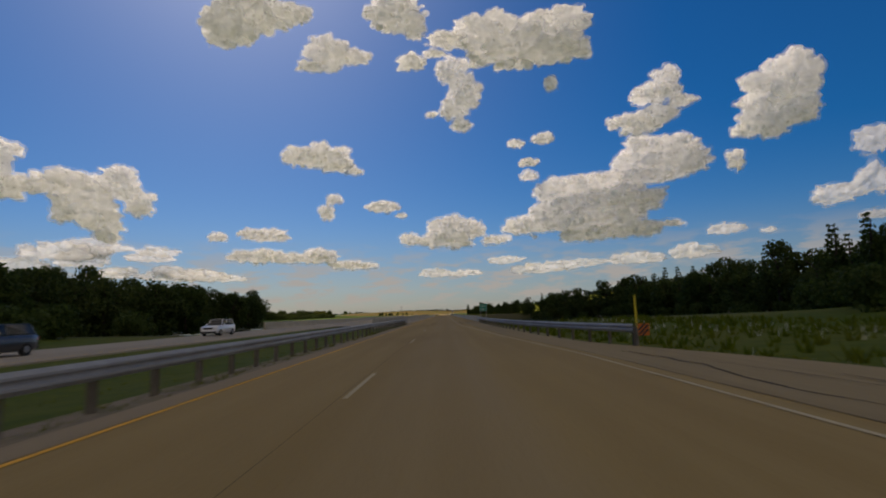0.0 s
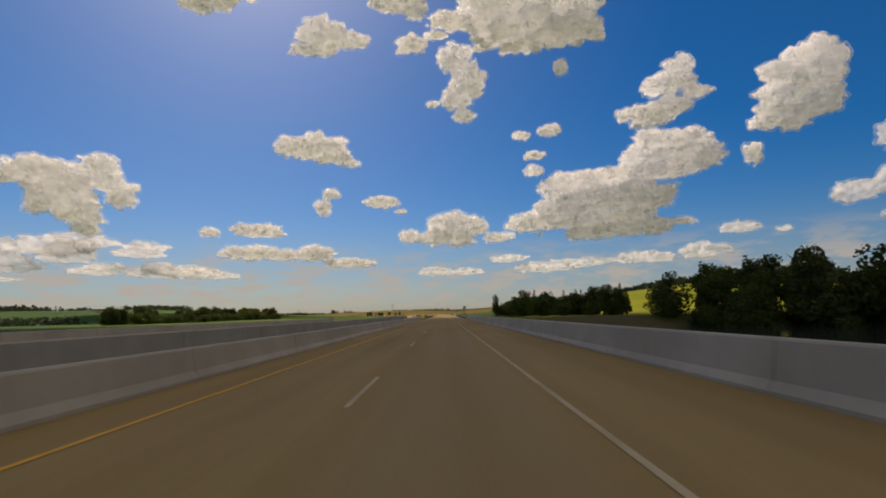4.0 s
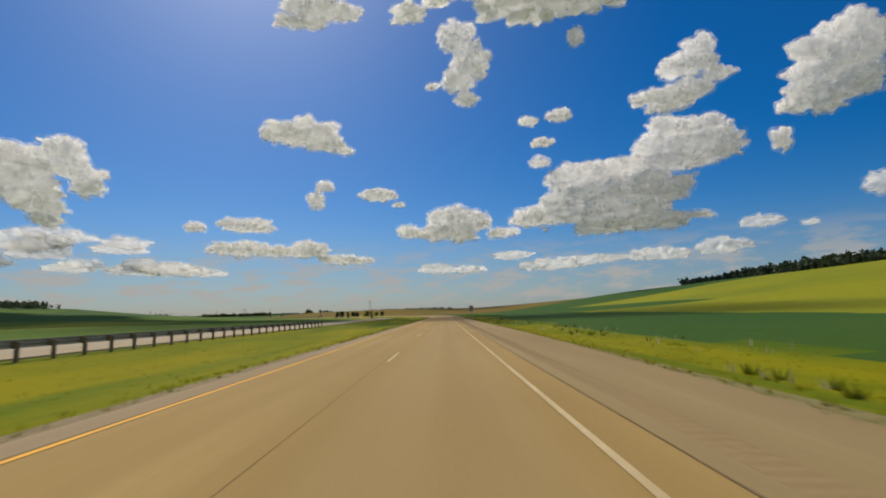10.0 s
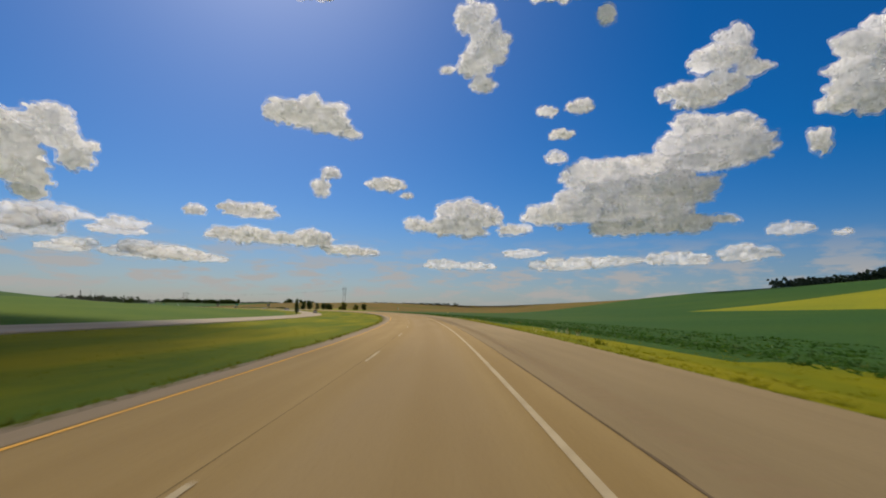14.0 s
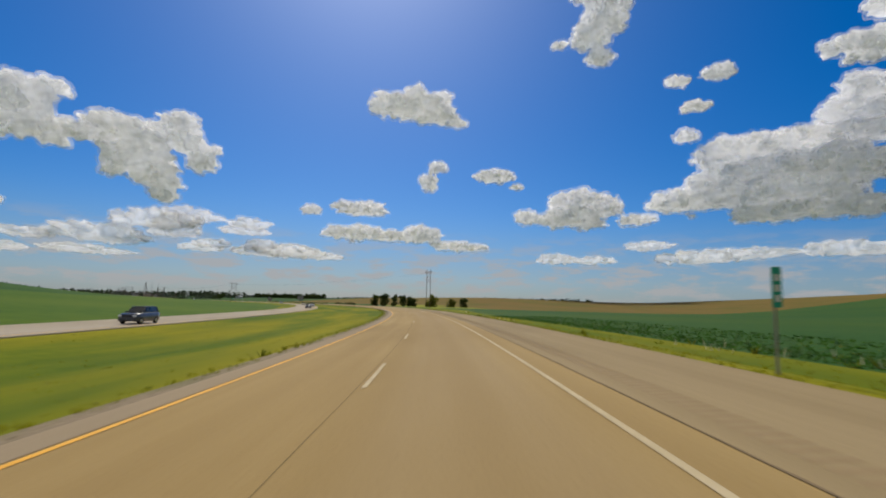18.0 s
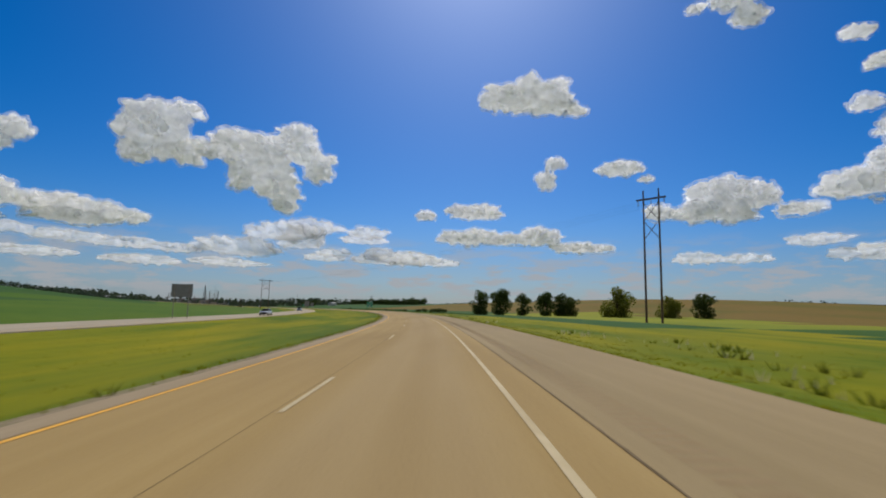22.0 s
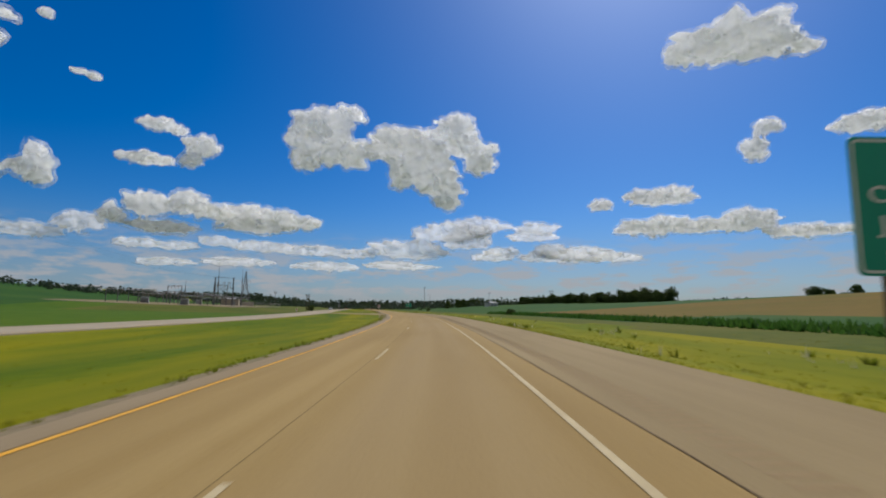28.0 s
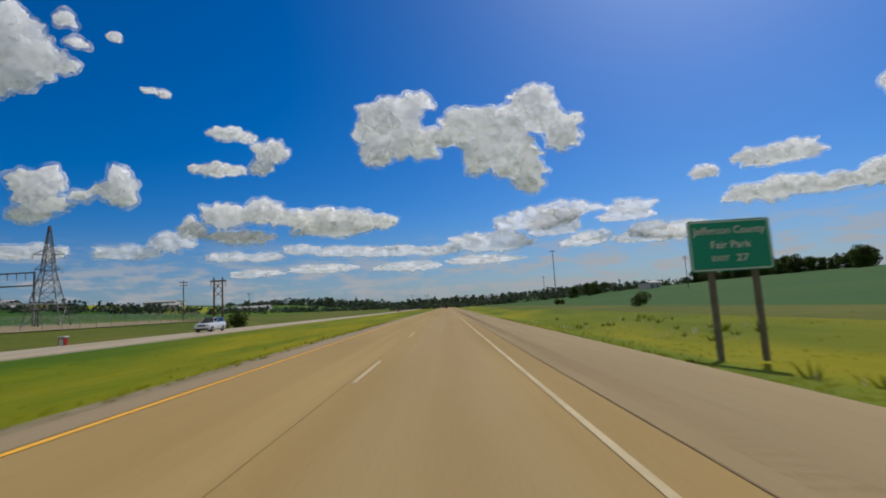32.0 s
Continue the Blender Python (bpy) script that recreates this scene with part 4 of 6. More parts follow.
def guard_rail(s0, s1, line, side, label, top=0.57, end_marker=False, thrie=()):
    """side +1: the rail stands to the right and its face looks left."""
    g = thing("guard_rail", label, "guard rail", "guard rails along the road")
    ss = np.arange(s0, s1 + 0.01, POST_STEP / 2)
    vs, fs = [], []
    for s in ss:
        for o, z in WAVE:
            q = line(s) + side * o
            x, y, _ = at(s, q)
            vs.append((x, y, top - 0.26 + z + float(tilt(s, q))))
    k = len(WAVE)
    for i in range(len(ss) - 1):
        for j in range(k - 1):
            fs.append((i * k + j, i * k + j + 1, (i + 1) * k + j + 1, (i + 1) * k + j))
    rail = part("rail", mesh("rail", vs, fs, M["steel"], smooth=False), None, g, "galvanised steel W-beam")
    sol = rail.modifiers.new("thickness", "SOLIDIFY")
    sol.thickness, sol.offset = 0.008, 0
    for s in np.arange(s0 + 0.3, s1, POST_STEP):
        for me, o in ((post_me, 0.16), (block_me, 0.052)):
            q = line(s) + side * o
            x, y, _ = at(s, q)
            p = new(me.name, me)
            p.parent = g
            p.matrix_world = pose(float(x), float(y), top - 0.57 + float(tilt(s, q)), 0, 0, turn(s))
    for a, e in thrie:
        sec = np.linspace(a, e, 6)
        vs, fs = [], []
        for s in sec:
            for o, z in WAVE:
                q = line(s) + side * o
                x, y, _ = at(s, q)
                vs.append((x, y, top - 0.47 + z + float(tilt(s, q))))
        for i in range(5):
            for j in range(k - 1):
                fs.append((i * k + j, i * k + j + 1, (i + 1) * k + j + 1, (i + 1) * k + j))
        r2 = part("rail", mesh("rail", vs, fs, M["steel"]), None, g, "second beam at the parapet")
        sol = r2.modifiers.new("thickness", "SOLIDIFY")
        sol.thickness, sol.offset = 0.008, 0
    return g


def flare(s):
    return knots(s, [(14, 6.1), (17, 5.5), (20, 4.98), (23, 4.55), (26, 4.25), (30, 4.0), (36, 3.84), (45, 3.76)])


guard_rail(15.5, 58.2, flare, 1, "steel W-beam guard rail that flares away at its end", thrie=((54.5, 58.1),))
guard_rail(248.0, 342.2, lambda s: 3.76, 1, "long steel W-beam guard rail on timber posts", thrie=((248.1, 252.5), (338, 342.1)))
guard_rail(-60, 61.2, lambda s: -4.66, -1, "steel W-beam guard rail beside the grass median", top=0.61, thrie=((57.5, 61.1),))
guard_rail(286, 345.2, lambda s: -4.66 - 0.5 * float(1 - smooth01(s, 286, 300)), -1, "steel W-beam guard rail before the short bridge", top=0.61, thrie=((341, 345),))
guard_rail(246, 309, lambda s: -11.9 + 0.6 * float(1 - smooth01(s, 246, 258)), 1, "steel guard rail along the oncoming carriageway", top=0.75)
guard_rail(371, 446, lambda s: near_edge(s) + 0.7, 1, "steel guard rail along the oncoming carriageway", top=0.62)

# striped end plate and yellow marker of the flared rail
x, y, _ = at(15.3, flare(15.3))
em = thing("end_marker", "orange and black striped end plate on a guard rail", "marker", m=pose(float(x), float(y), 0, 0, 0, turn(15)))
part("plate", boxes((-0.03, 0.33, -0.05, -0.03, 0.22, 0.58), bevel=0.01), M["orange"], em)
for i in range(3):
    bm = bmesh.new()
    box(bm, -0.20, 0.20, -0.057, -0.050, -0.028, 0.028)
    bmesh.ops.rotate(bm, verts=bm.verts, cent=(0, 0, 0), matrix=Euler((0, radians(-45), 0)).to_matrix())
    bmesh.ops.translate(bm, verts=bm.verts, vec=(0.15, 0, 0.27 + i * 0.13))
    bmesh.ops.bisect_plane(bm, geom=bm.verts[:] + bm.edges[:] + bm.faces[:], plane_co=(0.33, 0, 0), plane_no=(1, 0, 0), clear_outer=True)
    bmesh.ops.bisect_plane(bm, geom=bm.verts[:] + bm.edges[:] + bm.faces[:], plane_co=(-0.03, 0, 0), plane_no=(-1, 0, 0), clear_outer=True)
    bmesh.ops.bisect_plane(bm, geom=bm.verts[:] + bm.edges[:] + bm.faces[:], plane_co=(0, 0, 0.58), plane_no=(0, 0, 1), clear_outer=True)
    bmesh.ops.bisect_plane(bm, geom=bm.verts[:] + bm.edges[:] + bm.faces[:], plane_co=(0, 0, 0.22), plane_no=(0, 0, -1), clear_outer=True)
    part("stripe", bm, M["sign_black"], em)
part("stake", boxes((-0.07, -0.01, -0.06, 0.06, -0.1, 0.6), bevel=0.008), M["post"], em)
bm = bmesh.new()
tube(bm, (-0.04, -0.03, 0.45), (-0.04, -0.03, 1.45), 0.035, 0.03, 8)
part("marker_post", bm, M["marker_yellow"], em, "tall yellow plastic marker post")


# ---- road signs ----


def lettering(text, size, mat, parent, x, z, y=-0.022, bold=0.0, width=None):
    cu = bpy.data.curves.new("text", "FONT")
    cu.body, cu.size, cu.align_x, cu.align_y, cu.extrude, cu.offset = text, size, "CENTER", "CENTER", 0.002, bold
    ob = bpy.data.objects.new("text", cu)
    me = bpy.data.meshes.new_from_object(ob)
    bpy.data.objects.remove(ob)
    xs = [v.co.x for v in me.vertices]
    k = (width / (max(xs) - min(xs))) if width else 1.0
    me.transform(Matrix.Translation((x, y, z)) @ Euler((radians(90), 0, 0)).to_matrix().to_4x4() @ Matrix.Diagonal((k, 1, 1, 1)))
    me.materials.clear()
    me.materials.append(mat)
    return part("lettering", me, None, parent)


def plate(w, h, z, thick=0.02, r=0.05, x=0.0, y=0.0):
    bm = bmesh.new()
    pts = []
    for cx, cz, a0 in ((w / 2 - r, h / 2 - r, 0), (-w / 2 + r, h / 2 - r, 90), (-w / 2 + r, -h / 2 + r, 180), (w / 2 - r, -h / 2 + r, 270)):
        for a in range(0, 91, 30):
            pts.append((x + cx + r * math.cos(radians(a0 + a)), z + cz + r * math.sin(radians(a0 + a))))
    top = [bm.verts.new((a, y - thick / 2, b)) for a, b in pts]
    bot = [bm.verts.new((a, y + thick / 2, b)) for a, b in pts]
    bm.faces.new(top)
    bm.faces.new(bot[::-1])
    for i in range(len(pts)):
        j = (i + 1) % len(pts)
        bm.faces.new((top[j], top[i], bot[i], bot[j]))
    bmesh.ops.recalc_face_normals(bm, faces=bm.faces)
    return bm


def rim_line(w, h, z, width, r, y=-0.013, x=0.0):
    bm = bmesh.new()
    ring = []
    for k in (0.0, width):
        row = []
        for cx, cz, a0 in ((w / 2 - r, h / 2 - r, 0), (-w / 2 + r, h / 2 - r, 90), (-w / 2 + r, -h / 2 + r, 180), (w / 2 - r, -h / 2 + r, 270)):
            for a in range(0, 91, 30):
                q = max(r - k, 0.005)
                row.append(bm.verts.new((x + cx + q * math.cos(radians(a0 + a)), y, z + cz + q * math.sin(radians(a0 + a)))))
        ring.append(row)
    n = len(ring[0])
    for i in range(n):
        j = (i + 1) % n
        bm.faces.new((ring[0][i], ring[0][j], ring[1][j], ring[1][i]))
    return bm


def sign_posts(sign, xs, top, foot=-0.8, r=0.045, wood=False):
    for x in xs:
        bm = bmesh.new()
        if wood:
            box(bm, x - r, x + r, 0.02, 0.02 + 2 * r, foot, top, bevel=0.006)
        else:
            tube(bm, (x, 0.06, foot), (x, 0.06, top), r, r, 10)
        part("post", bm, M["post"] if wood else M["pole"], sign)


# river name sign
sg = thing("river_sign", "green river name sign on two steel posts behind the guard rail", "road sign", m=stand(53.6, 4.1, 0) @ Matrix.Diagonal((0.84, 0.84, 0.92, 1)))
part("panel", plate(0.92, 0.82, 1.72), M["sign_green"], sg)
part("border", rim_line(0.88, 0.78, 1.72, 0.02, 0.05), M["sign_white"], sg)
lettering("Rock", 0.27, M["sign_white"], sg, 0, 1.9)
lettering("River", 0.27, M["sign_white"], sg, 0, 1.55)
sign_posts(sg, (-0.33, 0.37), 1.95)

# speed limit sign
sg = thing("speed_limit_sign", "white rectangular speed limit sign on two grey posts", "road sign", m=stand(274.0, 4.45, 0))
part("panel", plate(0.70, 0.94, 2.20), M["sign_white"], sg)
part("border", rim_line(0.66, 0.90, 2.20, 0.022, 0.05), M["sign_black"], sg)
lettering("SPEED", 0.19, M["sign_black"], sg, 0, 2.52, bold=0.004, width=0.52)
lettering("LIMIT", 0.19, M["sign_black"], sg, 0, 2.31, bold=0.004, width=0.42)
lettering("65", 0.46, M["sign_black"], sg, 0, 1.96, bold=0.012, width=0.46)
sign_posts(sg, (-0.22, 0.22), 2.55, r=0.05)

# small highway name sign
sg = thing("highway_sign", "small green highway letter sign on a single post", "road sign", m=stand(338.2, 4.05, 0))
part("panel", plate(0.66, 0.30, 1.70, r=0.03), M["sign_green"], sg)
part("border", rim_line(0.63, 0.27, 1.70, 0.012, 0.03), M["sign_white"], sg)
lettering("Hwy N", 0.17, M["sign_white"], sg, 0, 1.70)
sign_posts(sg, (0.0,), 1.85, r=0.035)


def back_sign(name, s, n, w, h, z, posts, label, ridges=3, rz=180.0, face="sign_green", bars=0):
    """A sign that turns its back to the driver."""
    b = thing(name, label, "road sign", m=stand(s, n, 0, rz))
    part("panel", plate(w, h, z, r=0.04), M["sign_back"], b)
    part("face", plate(w - 0.01, h - 0.01, z, thick=0.006, y=-0.014, r=0.04), M[face], b)
    for i in range(ridges):
        zz = z - h / 2 + h * (i + 0.5) / ridges
        part("stiffener", boxes((-w / 2 + 0.04, w / 2 - 0.04, 0.012, 0.05, zz - 0.025, zz + 0.025), bevel=0.004), M["sign_back"], b)
    for i in range(bars):
        zz = z + h / 2 - h * (i + 0.7) / (bars + 0.4)
        part("text_bar", boxes((-w * 0.36, w * 0.36, -0.02, -0.0155, zz - 0.06, zz + 0.06)), M["sign_white"], b)
    sign_posts(b, posts, z + h / 2 - 0.1, r=0.04, foot=-1.0)
    return b


back_sign("road_sign", 466.1, 3.95, 0.62, 0.86, 1.72, (-0.2, 0.2), "grey back of an upright road sign on two posts", face="sign_white", bars=3)
back_sign("road_sign", 913, -25.2, 2.2, 1.4, 2.9, (-0.75, 0.75), "wide grey back of a road sign by the oncoming road", 4, bars=2)
back_sign("exit_sign", 1067, -23.0, 1.8, 2.1, 2.5, (-0.55, 0.55), "tall grey back of an exit sign by the oncoming road", 5, bars=3)
back_sign("exit_sign", 1070, -20.9, 1.2, 1.5, 2.2, (-0.4, 0.4), "grey back of a smaller exit sign beside it", 4, bars=2)
back_sign("road_sign", 398.5, -22.4, 0.62, 0.46, 1.75, (0.0,), "small dark sign back on one post by the oncoming road", 2, bars=1)

back_sign("road_sign", 1196.9, -13.35, 0.5, 0.66, 1.62, (0.0,), "small grey sign back on one post in the median", 2, face="sign_white", bars=1)

# slim green mile marker
sg = thing("mile_marker", "slim green upright mile marker on a thin post", "road sign", m=stand(710.0, 5.1, -0.1))
part("panel", plate(0.155, 0.66, 1.32, r=0.02), M["sign_green"], sg)
for z in (1.08, 1.25, 1.42):
    part("text_bar", boxes((-0.035, 0.035, -0.016, -0.0105, z, z + 0.11)), M["sign_white"], sg)
sign_posts(sg, (0.0,), 1.6, r=0.024)

# big exit sign with its number tab
sg = thing("exit_sign", "large green exit sign with route shield on two steel posts", "road sign", m=stand(1100.0, 8.2, -0.4))
part("panel", plate(2.75, 2.35, 3.05, r=0.12), M["sign_green"], sg)
part("border", rim_line(2.66, 2.26, 3.05, 0.045, 0.12), M["sign_white"], sg)
part("tab", plate(1.45, 0.46, 4.47, r=0.06, x=0.62), M["sign_green"], sg)
part("border", rim_line(1.39, 0.40, 4.47, 0.03, 0.06, x=0.62), M["sign_white"], sg)
part("text_bar", boxes((0.1, 1.15, -0.018, -0.0105, 4.38, 4.56)), M["sign_white"], sg)
part("shield", plate(0.44, 0.48, 3.83, thick=0.012, r=0.12, y=-0.02), M["sign_white"], sg)
lettering("18", 0.32, M["sign_black"], sg, 0, 3.82, y=-0.03, bold=0.006)
lettering("Cambridge", 0.40, M["sign_white"], sg, 0, 3.22, bold=0.004, width=2.2)
lettering("Jefferson", 0.40, M["sign_white"], sg, 0, 2.72, bold=0.004, width=1.95)
part("text_bar", boxes((-0.85, -0.2, -0.018, -0.0105, 2.12, 2.3)), M["sign_white"], sg)
part("text_bar", boxes((-0.05, 0.85, -0.018, -0.0105, 2.12, 2.3)), M["sign_white"], sg)
sign_posts(sg, (-0.82, 0.82), 4.1, r=0.06, wood=True)

# no U-turn sign in the median
sg = thing("turn_ban_sign", "white square turn ban sign with a red ring in the median", "road sign", m=stand(1202.0, -5.1, -0.1))
part("panel", plate(0.50, 0.66, 1.62, r=0.04), M["sign_white"], sg)
bm = bmesh.new()
pv = [(math.cos(a), math.sin(a)) for a in np.linspace(0, 2 * math.pi, 24, endpoint=False)]
ro = [bm.verts.new((0.20 * c, -0.016, 1.68 + 0.20 * d)) for c, d in pv]
ri = [bm.verts.new((0.155 * c, -0.016, 1.68 + 0.155 * d)) for c, d in pv]
for i in range(24):
    j = (i + 1) % 24
    bm.faces.new((ro[i], ro[j], ri[j], ri[i]))
part("ring", bm, M["sign_red"], sg)
bm = boxes((-0.16, 0.16, -0.019, -0.0165, -0.02, 0.02))
bmesh.ops.rotate(bm, verts=bm.verts, cent=(0, 0, 0), matrix=Euler((0, radians(45), 0)).to_matrix())
bmesh.ops.translate(bm, verts=bm.verts, vec=(0, 0, 1.68))
part("slash", bm, M["sign_red"], sg)
bm = boxes((-0.085, -0.045, -0.0155, -0.0115, 1.58, 1.73), (0.045, 0.085, -0.0155, -0.0115, 1.60, 1.73), (-0.085, 0.085, -0.0155, -0.0115, 1.73, 1.77))
part("arrow", bm, M["sign_black"], sg)
part("text_bar", boxes((-0.17, 0.17, -0.0155, -0.0115, 1.36, 1.42)), M["sign_black"], sg)
sign_posts(sg, (0.0,), 1.85, r=0.035)

# fairground exit sign
sg = thing("exit_sign", "wide green fairground exit sign on two steel posts in grass", "road sign", m=stand(1260.0, 7.0, 0.0) @ Matrix.Diagonal((0.92, 0.92, 0.92, 1)))
part("panel", plate(2.18, 1.36, 2.55, r=0.08), M["sign_green"], sg)
part("border", rim_line(2.12, 1.30, 2.55, 0.03, 0.08), M["sign_white"], sg)
lettering("Jefferson County", 0.27, M["sign_white"], sg, 0, 2.94, bold=0.002, width=1.92)
lettering("Fair Park", 0.27, M["sign_white"], sg, 0, 2.56, bold=0.002, width=1.05)
lettering("EXIT", 0.19, M["sign_white"], sg, -0.3, 2.2, bold=0.002, width=0.45)
lettering("27", 0.26, M["sign_white"], sg, 0.28, 2.2, bold=0.002, width=0.32)
sign_posts(sg, (-0.55, 0.62), 3.0, r=0.065, wood=True, foot=-0.5)

# ---- delineators along the shoulder ----
for s, n in ((1206.5, -8.3), (1188.5, -8.6), (620, 4.9), (1010, 4.9)):
    d = thing("delineator", "thin grey delineator post with a small reflector", "marker post", "delineators", m=stand(s, n))
    bm = bmesh.new()
    tube(bm, (0, 0, -0.2), (0, 0, 0.75), 0.016, 0.016, 6)
    part("post", bm, M["pole"], d)
    part("reflector", boxes((-0.035, 0.035, -0.03, -0.018, 0.66, 0.76), bevel=0.004), M["marker_yellow"], d)

# ---- trees ----
rng = np.random.default_rng(7)


def leaf_cloud(centres, radii, count, size, squash=0.85, up=0.3):
    """Many small leaf cards on the shells of several lobes, as vertex and face lists."""
    centres, radii = np.asarray(centres, float), np.asarray(radii, float)
    w = radii ** 2
    pick = rng.choice(len(centres), count, p=w / w.sum())
    d = rng.normal(size=(count, 3))
    d /= np.linalg.norm(d, axis=1)[:, None]
    r = radii[pick] * (0.62 + 0.46 * rng.random(count) ** 0.7)
    p = centres[pick] + d * r[:, None] * (1, 1, squash)
    a = rng.normal(size=(count, 3)) + d * 0.8 + (0, 0, up)
    a /= np.linalg.norm(a, axis=1)[:, None]
    t = np.cross(a, rng.normal(size=(count, 3)))
    t /= np.linalg.norm(t, axis=1)[:, None]
    b = np.cross(a, t)
    s = size * (0.6 + 0.8 * rng.random(count))[:, None]
    v = np.stack([p - t * s * 0.55, p + b * s * 0.42 - t * s * 0.05, p + t * s * 0.6, p - b * s * 0.42 + t * s * 0.05], 1).reshape(-1, 3)
    f = np.arange(count * 4).reshape(-1, 4)
    return v, f


def leaf_mesh(name, parts_, mat):
    vs, fs, k = [], [], 0
    for v, f in parts_:
        vs.append(v)
        fs.append(f + k)
        k += len(v)
    return mesh(name, np.concatenate(vs).tolist(), np.concatenate(fs).tolist(), mat)


def trunk_mesh(h, spread, limbs, lean=0.0):
    bm = bmesh.new()
    r = h * 0.032
    pts = [Vector((0, 0, -0.4)), Vector((lean * 0.2, 0.02 * h, h * 0.25)), Vector((lean * 0.5, 0.0, h * 0.5)), Vector((lean, 0.03 * h, h * 0.82))]
    for i in range(3):
        tube(bm, pts[i], pts[i + 1], r * (1 - 0.27 * i), r * (1 - 0.27 * (i + 1)), 7)
    for i in range(limbs):
        a = 2.4 * i + rng.random()
        z0 = h * (0.28 + 0.4 * i / limbs)
        root = Vector((lean * z0 / h, 0, z0))
        tip = root + Vector((math.cos(a) * spread * 0.7, math.sin(a) * spread * 0.7, h * (0.16 + 0.12 * rng.random())))
        mid = (root + tip) / 2 + Vector((0, 0, h * 0.03))
        tube(bm, root, mid, r * 0.5, r * 0.34, 5)
        tube(bm, mid, tip, r * 0.34, r * 0.1, 5)
    me = bpy.data.meshes.new("trunk")
    bm.to_mesh(me)
    bm.free()
    me.materials.append(M["bark"])
    return me


def broad_tree(h, w, lobes, leaves, size, mat, low=0.22):
    """A broad-leaved tree as (trunk mesh, crown mesh)."""
    cs, rs = [], []
    for i in range(lobes):
        a, q = rng.random() * 6.28, rng.random() ** 0.6
        z = h * (low + 0.12 + (0.83 - low) * rng.random())
        k = math.sin(math.pi * min(0.97, max(0.08, (z / h - low * 0.6) / (1.12 - low * 0.6)))) ** 0.7
        cs.append((math.cos(a) * q * w * 0.5 * k, math.sin(a) * q * w * 0.5 * k, z - 0.1 * h * q))
        rs.append(w * (0.13 + 0.13 * rng.random()))
    cs.append((0, 0, h * 0.86))
    rs.append(w * 0.17)
    return trunk_mesh(h, w * 0.45, 7), leaf_mesh("crown", [leaf_cloud(cs, rs, leaves, size)], mat)


def conifer(h, w, leaves, size, mat):
    tiers = 15
    cs, rs = [], []
    for i in range(tiers):
        z = h * (0.12 + 0.86 * i / tiers)
        rr = w * 0.5 * (1 - i / tiers) ** 0.85 + 0.12
        for j in range(max(3, int(8 * (1 - i / tiers)))):
            a = j * 2.4 + i
            cs.append((math.cos(a) * rr * 0.65, math.sin(a) * rr * 0.65, z + 0.1 * rng.random()))
            rs.append(0.3 * rr + 0.12)
    return trunk_mesh(h * 1.05, 0.1, 0), leaf_mesh("crown", [leaf_cloud(cs, rs, leaves, size, 0.6, 0.0)], mat)


def poplar(h, w, leaves, size, mat):
    cs = [(0.12 * w * math.sin(i * 2.1), 0.12 * w * math.cos(i * 2.1), h * (0.2 + 0.78 * i / 9)) for i in range(10)]
    rs = [w * (0.2 + 0.18 * math.sin(math.pi * (i + 1.5) / 11.5)) for i in range(10)]
    return trunk_mesh(h, w * 0.3, 6), leaf_mesh("crown", [leaf_cloud(cs, rs, leaves, size, 1.15)], mat)


def bush(h, w, lobes, leaves, size, mat):
    cs = [((rng.random() - 0.5) * w * 0.7, (rng.random() - 0.5) * w * 0.7, h * (0.2 + 0.5 * rng.random())) for _ in range(lobes)]
    rs = [h * (0.22 + 0.2 * rng.random()) for _ in range(lobes)]
    return leaf_mesh("foliage", [leaf_cloud(cs, rs, leaves, size)], mat)


TREES = {
    "oak_a": broad_tree(9.0, 8.0, 30, 3000, 0.42, M["leaf_dark"], 0.02), "oak_b": broad_tree(10.5, 7.0, 24, 2600, 0.44, M["leaf_dark"]), "oak_c": broad_tree(8.0, 7.4, 34, 4200, 0.42, M["leaf"], -0.06),
    "maple": broad_tree(8.5, 6.2, 32, 4000, 0.40, M["leaf"], -0.05), "round": broad_tree(6.6, 6.6, 34, 4200, 0.36, M["leaf_yellow"], -0.08), "small": broad_tree(5.2, 3.8, 22, 2200, 0.28, M["leaf"], 0.0),
    "shade": broad_tree(6.2, 5.8, 30, 3600, 0.34, M["leaf_dark"], -0.08), "spruce": conifer(8.5, 3.2, 1900, 0.34, M["leaf_dark"]), "pine": conifer(11.0, 3.6, 2000, 0.38, M["leaf_dark"]),
    "slim": poplar(7.0, 2.4, 1300, 0.28, M["leaf"]), "willow": broad_tree(6.0, 6.4, 20, 2200, 0.34, M["leaf_yellow"], 0.05)}
BUSHES = [bush(1.7, 2.6, 9, 900, 0.2, M["leaf_dark"]), bush(1.3, 1.8, 7, 600, 0.18, M["leaf"]), bush(2.4, 2.4, 10, 1000, 0.22, M["leaf_dark"]), bush(3.4, 4.6, 14, 1500, 0.3, M["leaf"])]
TREE_WORDS = {"oak_a": "dark dense broadleaf tree at the edge of the woods", "oak_b": "tall dark broadleaf tree in the riverside woods", "oak_c": "spreading green broadleaf tree with low branches", "maple": "green rounded maple tree in full leaf",
              "round": "round yellow-green tree at a field edge", "small": "small young tree with open foliage", "shade": "compact dark green tree beside the field", "spruce": "dark narrow conifer among the woods", "pine": "tall dark pine rising over the woods",
              "slim": "slender upright green tree", "willow": "low wide yellow-green willow"}


